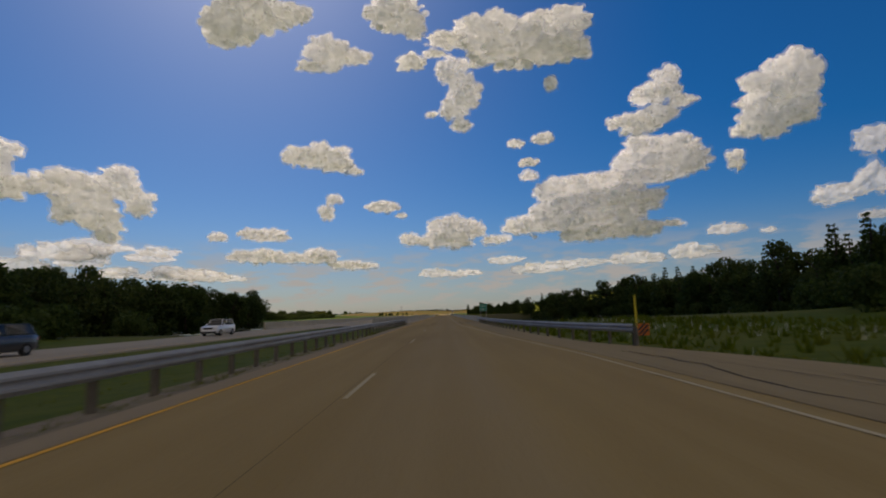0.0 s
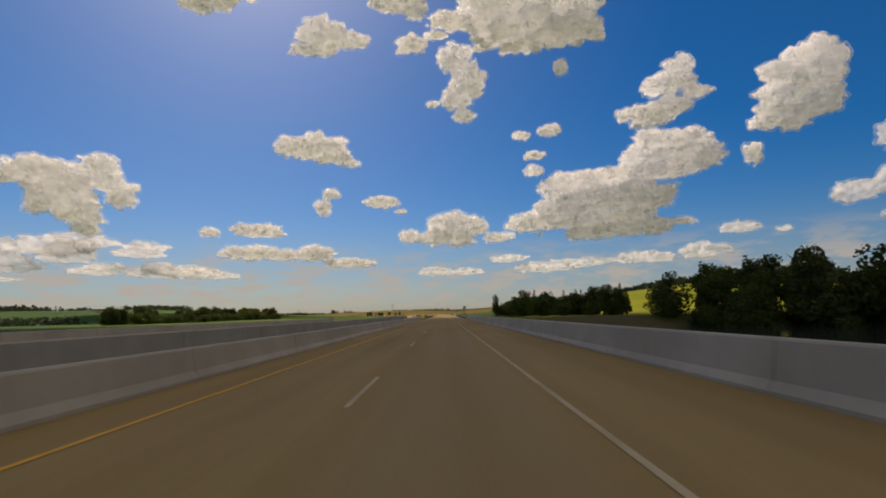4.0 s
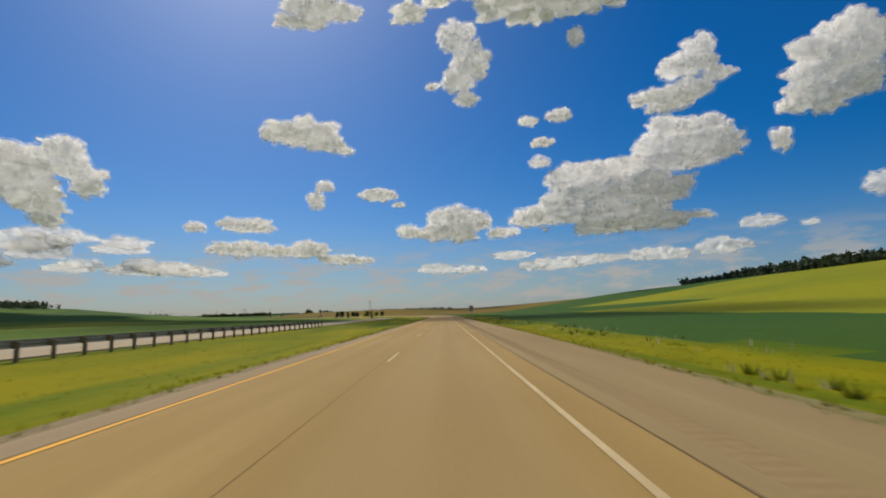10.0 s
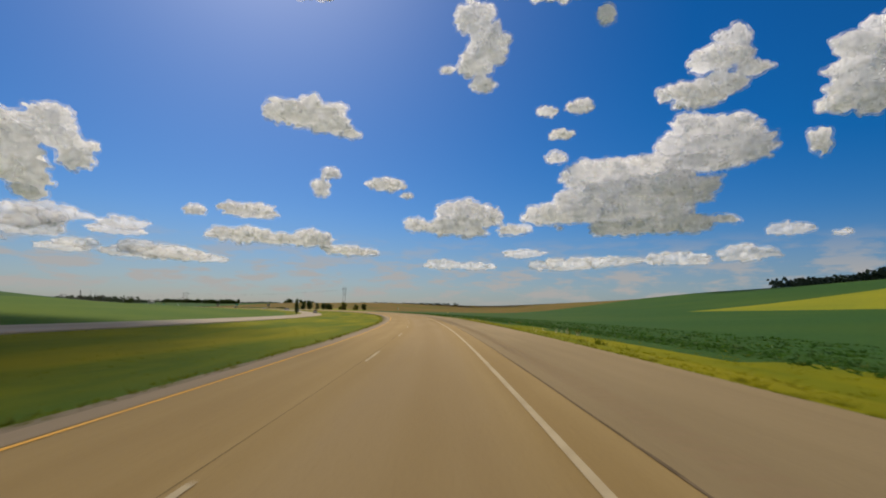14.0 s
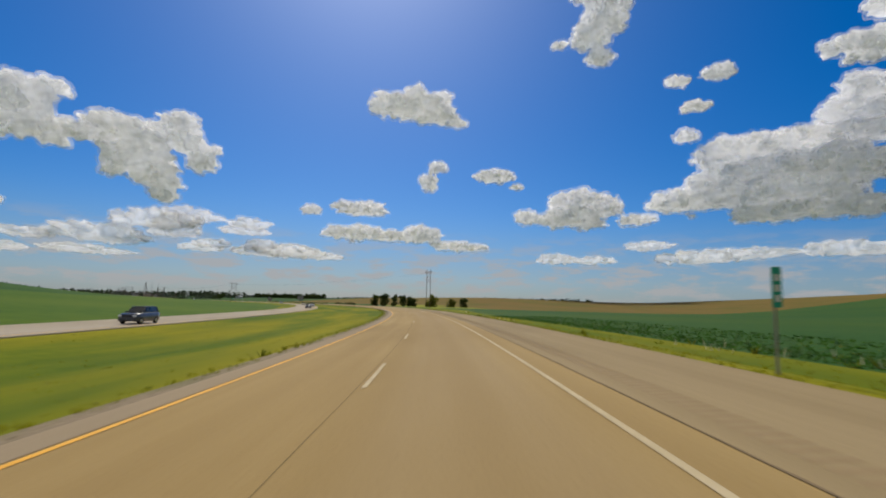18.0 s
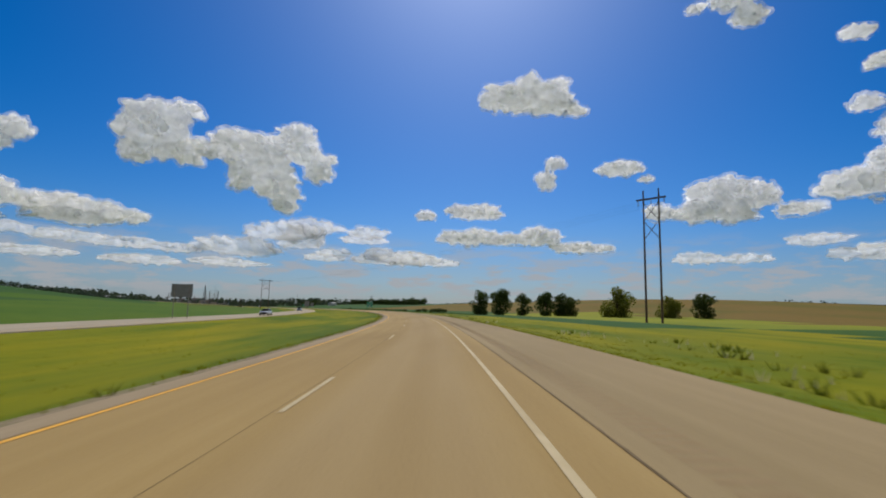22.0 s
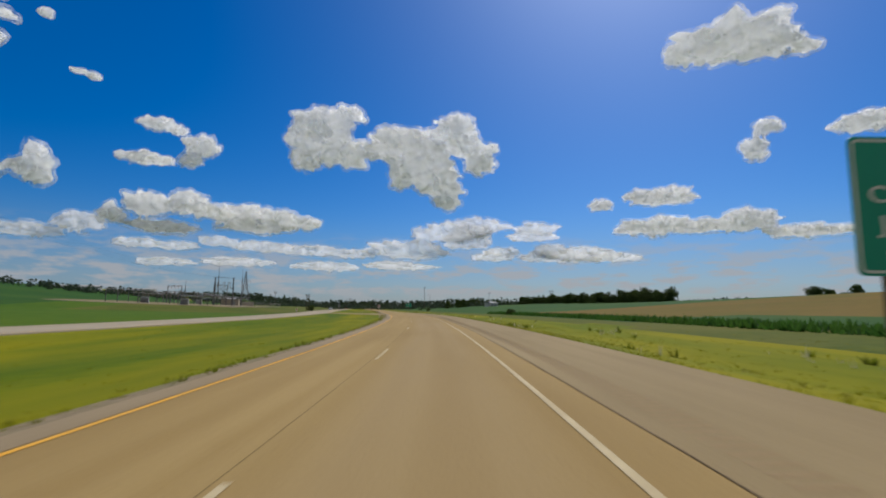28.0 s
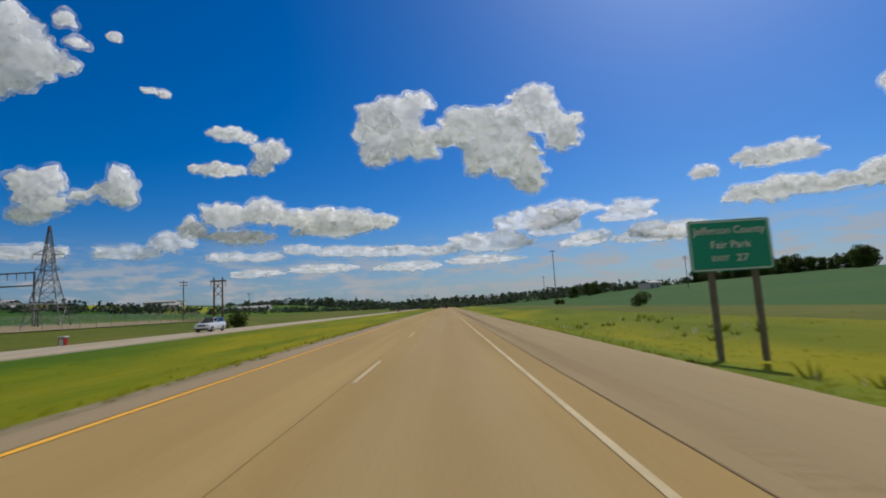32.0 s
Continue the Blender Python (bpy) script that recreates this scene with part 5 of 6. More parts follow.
def tree(kind, s, n, scale=1.0, group="", z=None, name="tree", wood=None):
    x, y, _ = at(s, n)
    m = pose(float(x), float(y), (ground_z(s, n) if z is None else z) - 0.05, 0, 0, float(rng.random() * 360)) @ Matrix.Diagonal((scale * (0.9 + 0.2 * rng.random()), scale * (0.9 + 0.2 * rng.random()), scale, 1))
    if wood is not None:
        wood.append((kind, m))
        return None
    t = thing(name, TREE_WORDS[kind], "tree", group, m=m)
    part("trunk", TREES[kind][0], None, t)
    part("crown", TREES[kind][1], None, t)
    return t


def grown_wood(name, label, wood):
    """The trees of a back row, joined into one stand."""
    mats, cos, loops, totals, slots, base = [], [], [], [], [], 0
    for kind, m in wood:
        a = np.array(m)
        for me in TREES[kind]:
            mat = me.materials[0]
            if mat not in mats:
                mats.append(mat)
            co = np.empty(len(me.vertices) * 3, dtype=np.float32)
            me.vertices.foreach_get("co", co)
            lv = np.empty(len(me.loops), dtype=np.int32)
            me.loops.foreach_get("vertex_index", lv)
            lt = np.empty(len(me.polygons), dtype=np.int32)
            me.polygons.foreach_get("loop_total", lt)
            cos.append(co.reshape(-1, 3) @ a[:3, :3].T + a[:3, 3])
            loops.append(lv + base)
            totals.append(lt)
            slots.append(np.full(len(lt), mats.index(mat), dtype=np.int32))
            base += len(me.vertices)
    co, lv, lt, sl = np.concatenate(cos), np.concatenate(loops), np.concatenate(totals), np.concatenate(slots)
    me = bpy.data.meshes.new(name)
    me.vertices.add(len(co))
    me.vertices.foreach_set("co", co.astype(np.float32).ravel())
    me.loops.add(len(lv))
    me.loops.foreach_set("vertex_index", lv)
    me.polygons.add(len(lt))
    me.polygons.foreach_set("loop_start", np.concatenate(([0], np.cumsum(lt)[:-1])).astype(np.int32))
    for mat in mats:
        me.materials.append(mat)
    me.polygons.foreach_set("material_index", sl)
    me.update(calc_edges=True)
    return tagged(part(name, me, None), label, "woods", kind="stuff")


def shrub(i, s, n, scale=1.0, group="", label="dense green shrub in the verge", name="shrub"):
    x, y, _ = at(s, n)
    b = part(name, BUSHES[i], None)
    b.matrix_world = pose(float(x), float(y), ground_z(s, n) - 0.08 * scale, 0, 0, float(rng.random() * 360)) @ Matrix.Diagonal((scale, scale, scale * (0.85 + 0.3 * rng.random()), 1))
    return tagged(b, label, "shrub", group)


def pick(*kinds):
    return kinds[int(rng.integers(len(kinds)))]


BACK_RIVER, BACK_SLOPE, HILL_WOOD = [], [], []
# woods along the river, right-hand side
for i in range(62):
    s = 36 + 265 * (i + rng.random() * 0.8) / 62
    d = float(np.interp(s, [36, 60, 95, 205, 240, 262, 300], [30, 46, 70, 70, 44, 24, 20]))
    tree(pick("oak_a", "oak_b", "oak_c", "pine", "maple", "spruce", "spruce"), s, d + 9 * rng.random(), (0.8 + 0.3 * rng.random()) * (1 + 0.4 * float(smooth01(d, 44, 70))) * (1 - 0.35 * float(smooth01(s, 240, 262))), "riverside woods")
for i in range(46):
    s = 30 + 285 * (i + rng.random() * 0.8) / 46
    d = float(np.interp(s, [30, 60, 95, 205, 240, 262, 300], [44, 58, 82, 82, 56, 36, 32]))
    tree(pick("oak_b", "pine", "oak_a", "pine"), s, d + 14 * rng.random(), (1.0 + 0.3 * rng.random()) * (1 + 0.4 * float(smooth01(d, 56, 82))) * (1 - 0.4 * float(smooth01(s, 240, 262))), wood=BACK_RIVER)
for i in range(40):
    s = 22 + 285 * (i + rng.random() * 0.8) / 40
    shrub(3, s, float(np.interp(s, [22, 60, 95, 205, 240, 262, 300], [22, 43, 67, 67, 41, 18, 15])) + 3 * rng.random(), 0.8 + 0.5 * rng.random(), "river bank scrub", "low green scrub along the river bank", "bank_shrub")
for i in range(16):
    tree(pick("oak_a", "oak_c", "spruce", "maple"), 258 + 2.6 * i + rng.random(), float(np.interp(i, [0, 15], [30, 24])) + 7 * rng.random(), 0.5 + 0.15 * rng.random(), "riverside woods")
for i in range(18):
    tree(pick("oak_a", "oak_b", "oak_c", "maple", "pine"), 200 + 3.6 * i + 2 * rng.random(), float(np.interp(i, [0, 17], [74, 46])) + 12 * rng.random(), 0.85 + 0.3 * rng.random(), "riverside woods")
tree("slim", 290.5, 13.6, 0.8)
tree("spruce", 298, 16, 0.5, "riverside woods")
tree("oak_c", 303, 19, 0.5, "riverside woods")
tree("oak_a", 309, 22, 0.5, "riverside woods")
# wooded slope, left-hand side
for i in range(96):
    s = -30 + 300 * (i + rng.random() * 0.8) / 96
    d = float(np.interp(s, [-30, 60, 155, 190, 270], [-46, -56, -58, -80, -105]))
    tree(pick("oak_a", "oak_c", "oak_c", "maple", "oak_a"), s, d - 7 * rng.random(), 0.95 + 0.25 * rng.random() - 0.5 * float(smooth01(s, 154, 176)), "wooded slope", z=max(-0.3, ground_z(s, d)))
for i in range(38):
    s = -10 + 165 * (i + rng.random() * 0.8) / 38
    tree(pick("oak_b", "oak_c", "oak_a"), s, float(np.interp(s, [-10, 140], [-62, -84])) - 16 * rng.random(), 1.1 + 0.35 * rng.random(), z=0.0, wood=BACK_SLOPE)
for i in range(14):
    s = 10 + 60 * (i + rng.random()) / 14
    shrub(3, s, -30 - 16 * rng.random(), 0.7 + 0.5 * rng.random(), "river bank scrub", "low green scrub along the river bank", "bank_shrub")
# a line of field trees beyond the bridge, left
for i in range(46):
    s = 322 + 158 * (i + rng.random()) / 46
    k = pick("oak_c", "maple", "willow", "round") if s > 425 else pick("oak_c", "maple", "oak_a", "shade")
    tree(k, s, -106 - 14 * rng.random(), (0.62 + 0.25 * rng.random()) * (1.25 if k in ("willow", "round", "shade") else 1.0), "trees beyond the river")
for i in range(26):
    shrub(3, 322 + 6 * i + 4 * rng.random(), -103 - 4 * rng.random(), 0.8 + 0.5 * rng.random(), "field-edge scrub", "green scrub at the foot of a tree line", "field_shrub")
tree("slim", 696, -26.0, 0.62)
# hedge trees at the bend and their neighbours
for k, s, n, q in (("maple", 986, 22.6, 0.75), ("oak_c", 985, 27.9, 0.80), ("small", 975, 30.2, 1.02), ("oak_c", 971, 34.6, 0.66), ("maple", 970, 38.0, 0.62), ("shade", 968.5, 39.6, 0.74), ("round", 962, 47.6, 0.98),
                   ("round", 958, 57.4, 0.7), ("shade", 955, 63.4, 0.86)):
    tree(k, s, n, q, "field-edge trees")
for s, n, i, q in ((1028, 20.7, 2, 0.8), (1026, 22.0, 0, 1.0), (1034, 21.5, 1, 1.0), (1041, 22, 0, 0.9), (1047, 20.5, 1, 1.0), (1053, 19, 0, 0.8), (1062, 24, 2, 0.7), (1071, 18, 1, 0.9), (1083, 19, 1, 0.8), (1094, 14.8, 2, 0.5), (1092, 16.5, 1, 0.6), (1089, 18, 1, 0.6),
                   (1296, 18.5, 2, 0.7), (1340, 21, 0, 0.8), (1190, 21, 0, 0.8), (1020, 16, 1, 0.7), (1320, -30.5, 3, 0.7)):
    shrub(i, s, n, q, "verge shrubs")
tree("shade", 1352, 262, 1.7, "trees on the hill")
for i in range(9):
    tree(pick("shade", "maple", "oak_c"), 1300 - 9 * i + 5 * rng.random(), 205 + 14 * rng.random(), 0.55 + 0.3 * rng.random(), "trees on the hill")
for i in range(-22, 96):
    tree(pick("oak_c", "oak_a", "maple", "shade", "slim"), 1330 + 2.0 * i + 4 * rng.random(), 118 + 0.11 * i + 14 * rng.random(), 0.5 + 0.3 * rng.random(), wood=HILL_WOOD)
for i in range(12):
    tree(pick("oak_c", "maple", "slim"), 1480 + 10 * i + 5 * rng.random(), 60 + 4 * i + 12 * rng.random(), 0.6 + 0.3 * rng.random(), "trees on the hill")

grown_wood("back_woods", "dense dark broadleaf and pine woods behind the river bank", BACK_RIVER)
grown_wood("back_woods", "dense dark woods higher up the wooded slope", BACK_SLOPE)
grown_wood("hill_woods", "mixed green trees standing close together on the hill", HILL_WOOD)

# ---- far woods along the horizon ----


def belt(points, height, depth, density, name, label):
    """A far belt of trees: many leaf clumps with an uneven top, along a line of world points."""
    out = []
    for (x0, y0), (x1, y1) in zip(points[:-1], points[1:]):
        ln = math.hypot(x1 - x0, y1 - y0)
        k = max(2, int(2.0 * ln / density))
        for i in range(k):
            f = (i + rng.random()) / k
            x, y = x0 + (x1 - x0) * f + rng.normal() * depth, y0 + (y1 - y0) * f + rng.normal() * depth
            i0 = int(np.argmin((_x - x) ** 2 + (_y - y) ** 2))
            nn = (x - _x[i0]) * math.cos(_h[i0]) + (y - _y[i0]) * math.sin(_h[i0])
            zz = ground_z(float(_s[i0]), float(nn)) if abs(nn) < 400 else -9.4
            tall = height * (0.6 + 0.25 * noise.noise((x * 0.01, y * 0.01, 0)) + 0.3 * rng.random())
            r = tall * 0.42
            cs = [(x + rng.normal() * r * 0.6, y + rng.normal() * r * 0.6, zz + tall * q) for q in (0.12, 0.42, 0.72)]
            out.append(leaf_cloud(cs, [r * 1.25, r * 1.1, r * 0.7], 24, r * 0.8))
    return tagged(part(name, leaf_mesh(name, out, M["hazed_leaf"]), None), label, "woods", kind="stuff")


belt([(270, 470), (285, 620), (275, 760), (300, 900), (300, 1040), (280, 1250), (150, 1550)], 10.5, 9, 2.0, "far_woods", "dark tree belt along the ridge of the hill")
belt([(150, 1550), (-100, 1750), (-420, 1800), (-760, 1700)], 8, 16, 2.4, "far_woods", "distant dark woods ahead along the horizon")
belt([(-760, 1700), (-1100, 1500), (-1350, 1200), (-1450, 800), (-1300, 300), (-1100, -200)], 16, 30, 3.2, "far_woods", "distant dark woods along the left horizon")
belt([(-560, 1040), (-640, 1150), (-720, 1320), (-760, 1500)], 5.5, 12, 2.3, "far_woods", "low dark tree line beyond the switchyard")
belt([(-330, 780), (-430, 860), (-520, 900), (-600, 960)], 8, 10, 2.5, "far_woods", "low hedge trees beyond the left fields")
belt([(-420, 420), (-520, 600), (-560, 760), (-620, 900)], 11, 14, 2.6, "far_woods", "dark tree line beyond the left fields")
belt([(-240, 480), (-330, 430), (-430, 420)], 7, 8, 2.5, "far_woods", "dark tree line beyond the left fields")
belt([(-420, 1500), (-330, 1440), (-240, 1400), (-130, 1330), (0, 1290)], 5, 8, 2.0, "far_woods", "dark hedge wood on the hill")
belt([(-620, 1290), (-560, 1340), (-500, 1400), (-450, 1470)], 4.5, 9, 2.0, "far_woods", "low dark trees where the road meets the sky")

# thicket between the two bridges, right-hand side
for i in range(15):
    k = pick("oak_a", "shade", "maple", "oak_a")
    tree(k, 290.5 + 2.3 * i + rng.random(), 18.8 + 4.5 * rng.random(), (0.46 + 0.12 * rng.random()) * (1.35 if k == "shade" else 1.0), "riverside woods")

# ---- power line and switchyard ----


def h_frame(s, n, h, gap, label, rz=0.0):
    """Two poles with a cross-arm and X-bracing; returns the thing and the wire heights."""
    t = thing("h_frame_pole", label, "power pole", "power line", m=stand(s, n, None, rz))
    for x in (-gap / 2, gap / 2):
        bm = bmesh.new()
        tube(bm, (x, 0, -0.6), (x, 0, h), 0.15, 0.09, 10)
        part("pole", bm, M["wood"], t)
    part("cross_arm", boxes((-gap * 0.95, gap * 0.95, -0.12, 0.12, h * 0.93 - 0.1, h * 0.93 + 0.1), bevel=0.02), M["wood"], t)
    for z0, z1 in ((0.62, 0.76), (0.76, 0.90)):
        for a, b in ((-1, 1), (1, -1)):
            bm = bmesh.new()
            tube(bm, (a * gap / 2, 0.06 * a, h * z0), (b * gap / 2, 0.06 * a, h * z1), 0.05, 0.05, 6)
            part("brace", bm, M["wood"], t)
    for x in (-gap * 0.85, 0, gap * 0.85):
        bm = bmesh.new()
        for i in range(6):
            tube(bm, (x, 0, h * 0.93 - 0.16 - i * 0.11), (x, 0, h * 0.93 - 0.24 - i * 0.11), 0.07, 0.03, 8)
        part("insulator", bm, M["porcelain"], t)
    return t


def wire(points, sag, r=0.018, steps=14, parent=None):
    """One sagging cable through the given points, as one continuous four-sided tube."""
    vs, fs = [], []
    for a, b in zip(points[:-1], points[1:]):
        a, b = Vector(a), Vector(b)
        side = (b - a).cross(Vector((0, 0, 1))).normalized() * r
        for i in range(0 if not vs else 1, steps + 1):
            f = i / steps
            p = a.lerp(b, f) - Vector((0, 0, 4 * sag * f * (1 - f)))
            k = len(vs)
            vs += [tuple(p + side), tuple(p + Vector((0, 0, r))), tuple(p - side), tuple(p - Vector((0, 0, r)))]
            if k:
                fs += [(k - 4 + q, k - 4 + (q + 1) % 4, k + (q + 1) % 4, k + q) for q in range(4)]
    bm = mesh("wire", vs, fs, M["wire"])
    return part("wire", bm, M["wire"], parent)


h_frame(918, 29.6, 17.0, 2.0, "tall two-pole timber power structure beside the verge", -52)
h_frame(1106, -39.3, 14.2, 3.3, "two-pole timber power structure with X-bracing in a field", 5)
h_frame(1317, -31.5, 7.4, 1.1, "short two-pole timber power structure beside a shrub", 10)
h_frame(1490, 150, 11.0, 2.2, "two-pole timber power structure on the hill")
h_frame(1760, -20, 14.0, 2.5, "two-pole timber power structure far ahead")


def top(s, n, off, z):
    x, y, _ = at(s, n + off)
    return (float(x), float(y), ground_z(s, n) + z)


line = thing("power_line", "three sagging overhead power cables crossing the highway", "power line")
for o in (-1.6, 0.0, 1.6):
    wire([top(918, 29.6, o, 15.2), top(1106, -39.3, o, 12.6), top(1274, -55.4, o, 9.6)], 2.2, 0.006, parent=line)


def pole(s, n, h, arms=1, label="single timber utility pole with a cross-arm"):
    t = thing("utility_pole", label, "utility pole", "utility poles", m=stand(s, n))
    bm = bmesh.new()
    tube(bm, (0, 0, -0.6), (0, 0, h), 0.12, 0.075, 9)
    part("pole", bm, M["wood"], t)
    for i in range(arms):
        z = h - 0.35 - 0.6 * i
        part("cross_arm", boxes((-0.75, 0.75, -0.05, 0.05, z - 0.06, z + 0.06), bevel=0.01), M["wood"], t)
        for x in (-0.65, 0.0, 0.65):
            bm = bmesh.new()
            tube(bm, (x, 0, z + 0.05), (x, 0, z + 0.22), 0.035, 0.025, 7)
            part("insulator", bm, M["porcelain"], t)


for s, n, h, a in ((362, 33.0, 9.0, 1), (1341, -49, 7.6, 2), (1405, -62, 7.5, 1), (1368, 26.5, 13.0, 1), (1392, 70, 9.5, 2), (1470, 44, 11, 1), (1545, -20, 9, 1)):
    pole(s, n, h, a)

# gravel pad, fence and steelwork of the switchyard
YARD = (1252, 1345, -47, -100)


pad = ribbon("gravel_pad", YARD[0], YARD[1], [(n, 0.0) for n in np.linspace(YARD[3], YARD[2], 8)], M["gravel"], 4)
me = pad.data
for v in me.vertices:
    i0 = int(np.argmin((_x - v.co.x) ** 2 + (_y - v.co.y) ** 2))
    nn = (v.co.x - _x[i0]) * math.cos(_h[i0]) + (v.co.y - _y[i0]) * math.sin(_h[i0])
    v.co.z = ground_z(float(_s[i0]), float(nn)) + 0.06
tagged(pad, "pale gravel pad of the electrical switchyard", "ground", kind="structure")


def lattice_leg(bm, a, b, w, r=0.045, bays=7):
    """A four-cornered laced column from a to b."""
    a, b = Vector(a), Vector(b)
    cs = [Vector((sx * w / 2, sy * w / 2, 0)) for sx, sy in ((-1, -1), (1, -1), (1, 1), (-1, 1))]
    for c in cs:
        tube(bm, a + c, b + c, r, r, 5)
    for i in range(bays):
        p, q = a.lerp(b, i / bays), a.lerp(b, (i + 1) / bays)
        for j in range(4):
            tube(bm, p + cs[j], q + cs[(j + 1) % 4], r * 0.6, r * 0.6, 4)


g = thing("switchyard_gantry", "tall dark steel gantry with splayed legs and hanging switches", "gantry", m=stand(1274, -55.4, None, 8))
for x in (-2.9, 2.9):
    for y in (-1.2, 1.2):
        bm = bmesh.new()
        lattice_leg(bm, (x, y, -0.2), (x, y * 0.15, 9.6), 0.28)
        part("leg", bm, M["dark_steel"], g)
bm = bmesh.new()
lattice_leg(bm, (-3.2, 0, 9.6), (3.2, 0, 9.6), 0.4)
part("beam", bm, M["dark_steel"], g)
bm = bmesh.new()
lattice_leg(bm, (-2.6, 0, 5.9), (2.6, 0, 5.9), 0.25)
part("beam", bm, M["dark_steel"], g)
for x in (-1.7, 0, 1.7):
    bm = bmesh.new()
    tube(bm, (x - 0.45, 0, 7.9), (x + 0.45, 0, 7.9), 0.07, 0.07, 6)
    tube(bm, (x - 0.4, 0, 6.0), (x - 0.45, 0, 7.9), 0.09, 0.06, 7)
    tube(bm, (x + 0.4, 0, 6.0), (x + 0.05, 0, 7.8), 0.09, 0.06, 7)
    part("disconnect_switch", bm, M["porcelain"], g)

for s, n, w, h in ((1330, -71, 5.6, 9.0), (1306, -82, 5.0, 7.0)):
    g = thing("switchyard_gantry", "slender dark steel portal in the switchyard", "gantry", "switchyard portals", m=stand(s, n, None, 5))
    for x in (-w / 2, w / 2):
        part("leg", boxes((x - 0.13, x + 0.13, -0.13, 0.13, -0.2, h), bevel=0.02), M["dark_steel"], g)
    for z in (h - 0.15, h - 2.3):
        part("beam", boxes((-w / 2, w / 2, -0.11, 0.11, z - 0.11, z + 0.11), bevel=0.02), M["dark_steel"], g)
    for x in (-w / 4, 0, w / 4):
        bm = bmesh.new()
        tube(bm, (x, 0, h - 0.3), (x, 0, h - 1.4), 0.09, 0.05, 7)
        part("insulator", bm, M["porcelain"], g)

for s, n, h in ((1292, -53.5, 15.0), (1286, -60.5, 15.0), (1312, -80, 10)):
    g = thing("lightning_mast", "thin steel lightning mast in the switchyard", "mast", "lightning masts", m=stand(s, n))
    bm = bmesh.new()
    tube(bm, (0, 0, -0.3), (0, 0, h * 0.7), 0.17, 0.11, 10)
    part("pole", bm, M["dark_steel"], g)
    bm = bmesh.new()
    tube(bm, (0, 0, h * 0.7), (0, 0, h), 0.09, 0.03, 8)
    part("spike", bm, M["dark_steel"], g)

# lattice tower
tw = thing("lattice_tower", "grey steel lattice transmission tower behind the switchyard", "transmission tower", m=stand(1321, -58.5, None, 20) @ Matrix.Diagonal((0.85, 0.85, 0.85, 1)))


def tower_half(z):
    return float(np.interp(z, [0, 9.5, 12.5, 17.5], [2.7, 0.85, 0.62, 0.12]))


levels = [0, 3.2, 5.8, 8.0, 9.6, 11.0, 12.4, 13.8, 15.6, 17.5]
for sx, sy in ((-1, -1), (1, -1), (1, 1), (-1, 1)):
    vs, fs = [], []
    for i, z in enumerate([0, 9.5, 12.5, 17.5]):
        for k in range(5):
            a = k * 1.2566
            vs.append((sx * tower_half(z) + 0.09 * math.cos(a), sy * tower_half(z) + 0.09 * math.sin(a), z))
            if i:
                fs.append((5 * i - 5 + k, 5 * i - 5 + (k + 1) % 5, 5 * i + (k + 1) % 5, 5 * i + k))
    part("leg", mesh("leg", vs, fs, M["dark_steel"]), None, tw)
for z0, z1 in zip(levels[:-1], levels[1:]):
    cs = ((-1, -1), (1, -1), (1, 1), (-1, 1))
    for j in range(4):
        (ax, ay), (bx, by) = cs[j], cs[(j + 1) % 4]
        h0, h1 = tower_half(z0), tower_half(z1)
        for p, q in (((ax * h0, ay * h0, z0), (bx * h1, by * h1, z1)), ((bx * h0, by * h0, z0), (ax * h1, ay * h1, z1)), ((ax * h1, ay * h1, z1), (bx * h1, by * h1, z1))):
            part("brace", tube(bmesh.new(), p, q, 0.045, 0.045, 4), M["dark_steel"], tw)
for z, w in ((12.4, 2.3), (9.8, 2.0)):
    for sx in (-1, 1):
        bm = bmesh.new()
        h = tower_half(z)
        tip = (sx * w, 0, z + 0.1)
        for y in (-h, h):
            tube(bm, (sx * h, y, z), tip, 0.05, 0.04, 4)
            tube(bm, (sx * h, y, z + 0.9), tip, 0.045, 0.04, 4)
        part("cross_arm", bm, M["dark_steel"], tw)
        bm = bmesh.new()
        for i in range(7):
            tube(bm, (sx * w, 0, z - 0.05 - 0.12 * i), (sx * w, 0, z - 0.14 - 0.12 * i), 0.08, 0.03, 7)
        part("insulator", bm, M["porcelain"], tw)

# bus supports, transformers and breakers
for r_ in range(4):
    for c in range(9):
        s, n = 1258 + c * 7.6, -58 - r_ * 9.0
        g = thing("bus_support", "short steel bus support with porcelain insulators", "insulator stand", "bus supports of the switchyard", m=stand(s, n))
        h = 2.2 + 0.9 * (r_ % 2)
        part("column", boxes((-0.09, 0.09, -0.09, 0.09, -0.2, h), bevel=0.015), M["dark_steel"], g)
        part("cap_beam", boxes((-1.4, 1.4, -0.08, 0.08, h, h + 0.15), bevel=0.015), M["dark_steel"], g)
        for x in (-1.2, 0, 1.2):
            bm = bmesh.new()
            tube(bm, (x, 0, h + 0.15), (x, 0, h + 1.0), 0.09, 0.06, 7)
            part("insulator", bm, M["porcelain"], g)
bus = thing("bus_bars", "long horizontal aluminium bus bars above the switchyard", "bus bars")
for r_ in range(4):
    for o in (-1.2, 0.0, 1.2):
        n = -58 - r_ * 9.0
        h = 2.2 + 0.9 * (r_ % 2) + 1.02
        bm = bmesh.new()
        pts = []
        for s in (1256, 1290, 1322):
            x, y, _ = at(s, n + o)
            pts.append((float(x), float(y), ground_z(s, n) + h))
        tube(bm, pts[0], pts[1], 0.05, 0.05, 6)
        tube(bm, pts[1], pts[2], 0.05, 0.05, 6)
        part("bar", bm, M["sign_back"], bus)


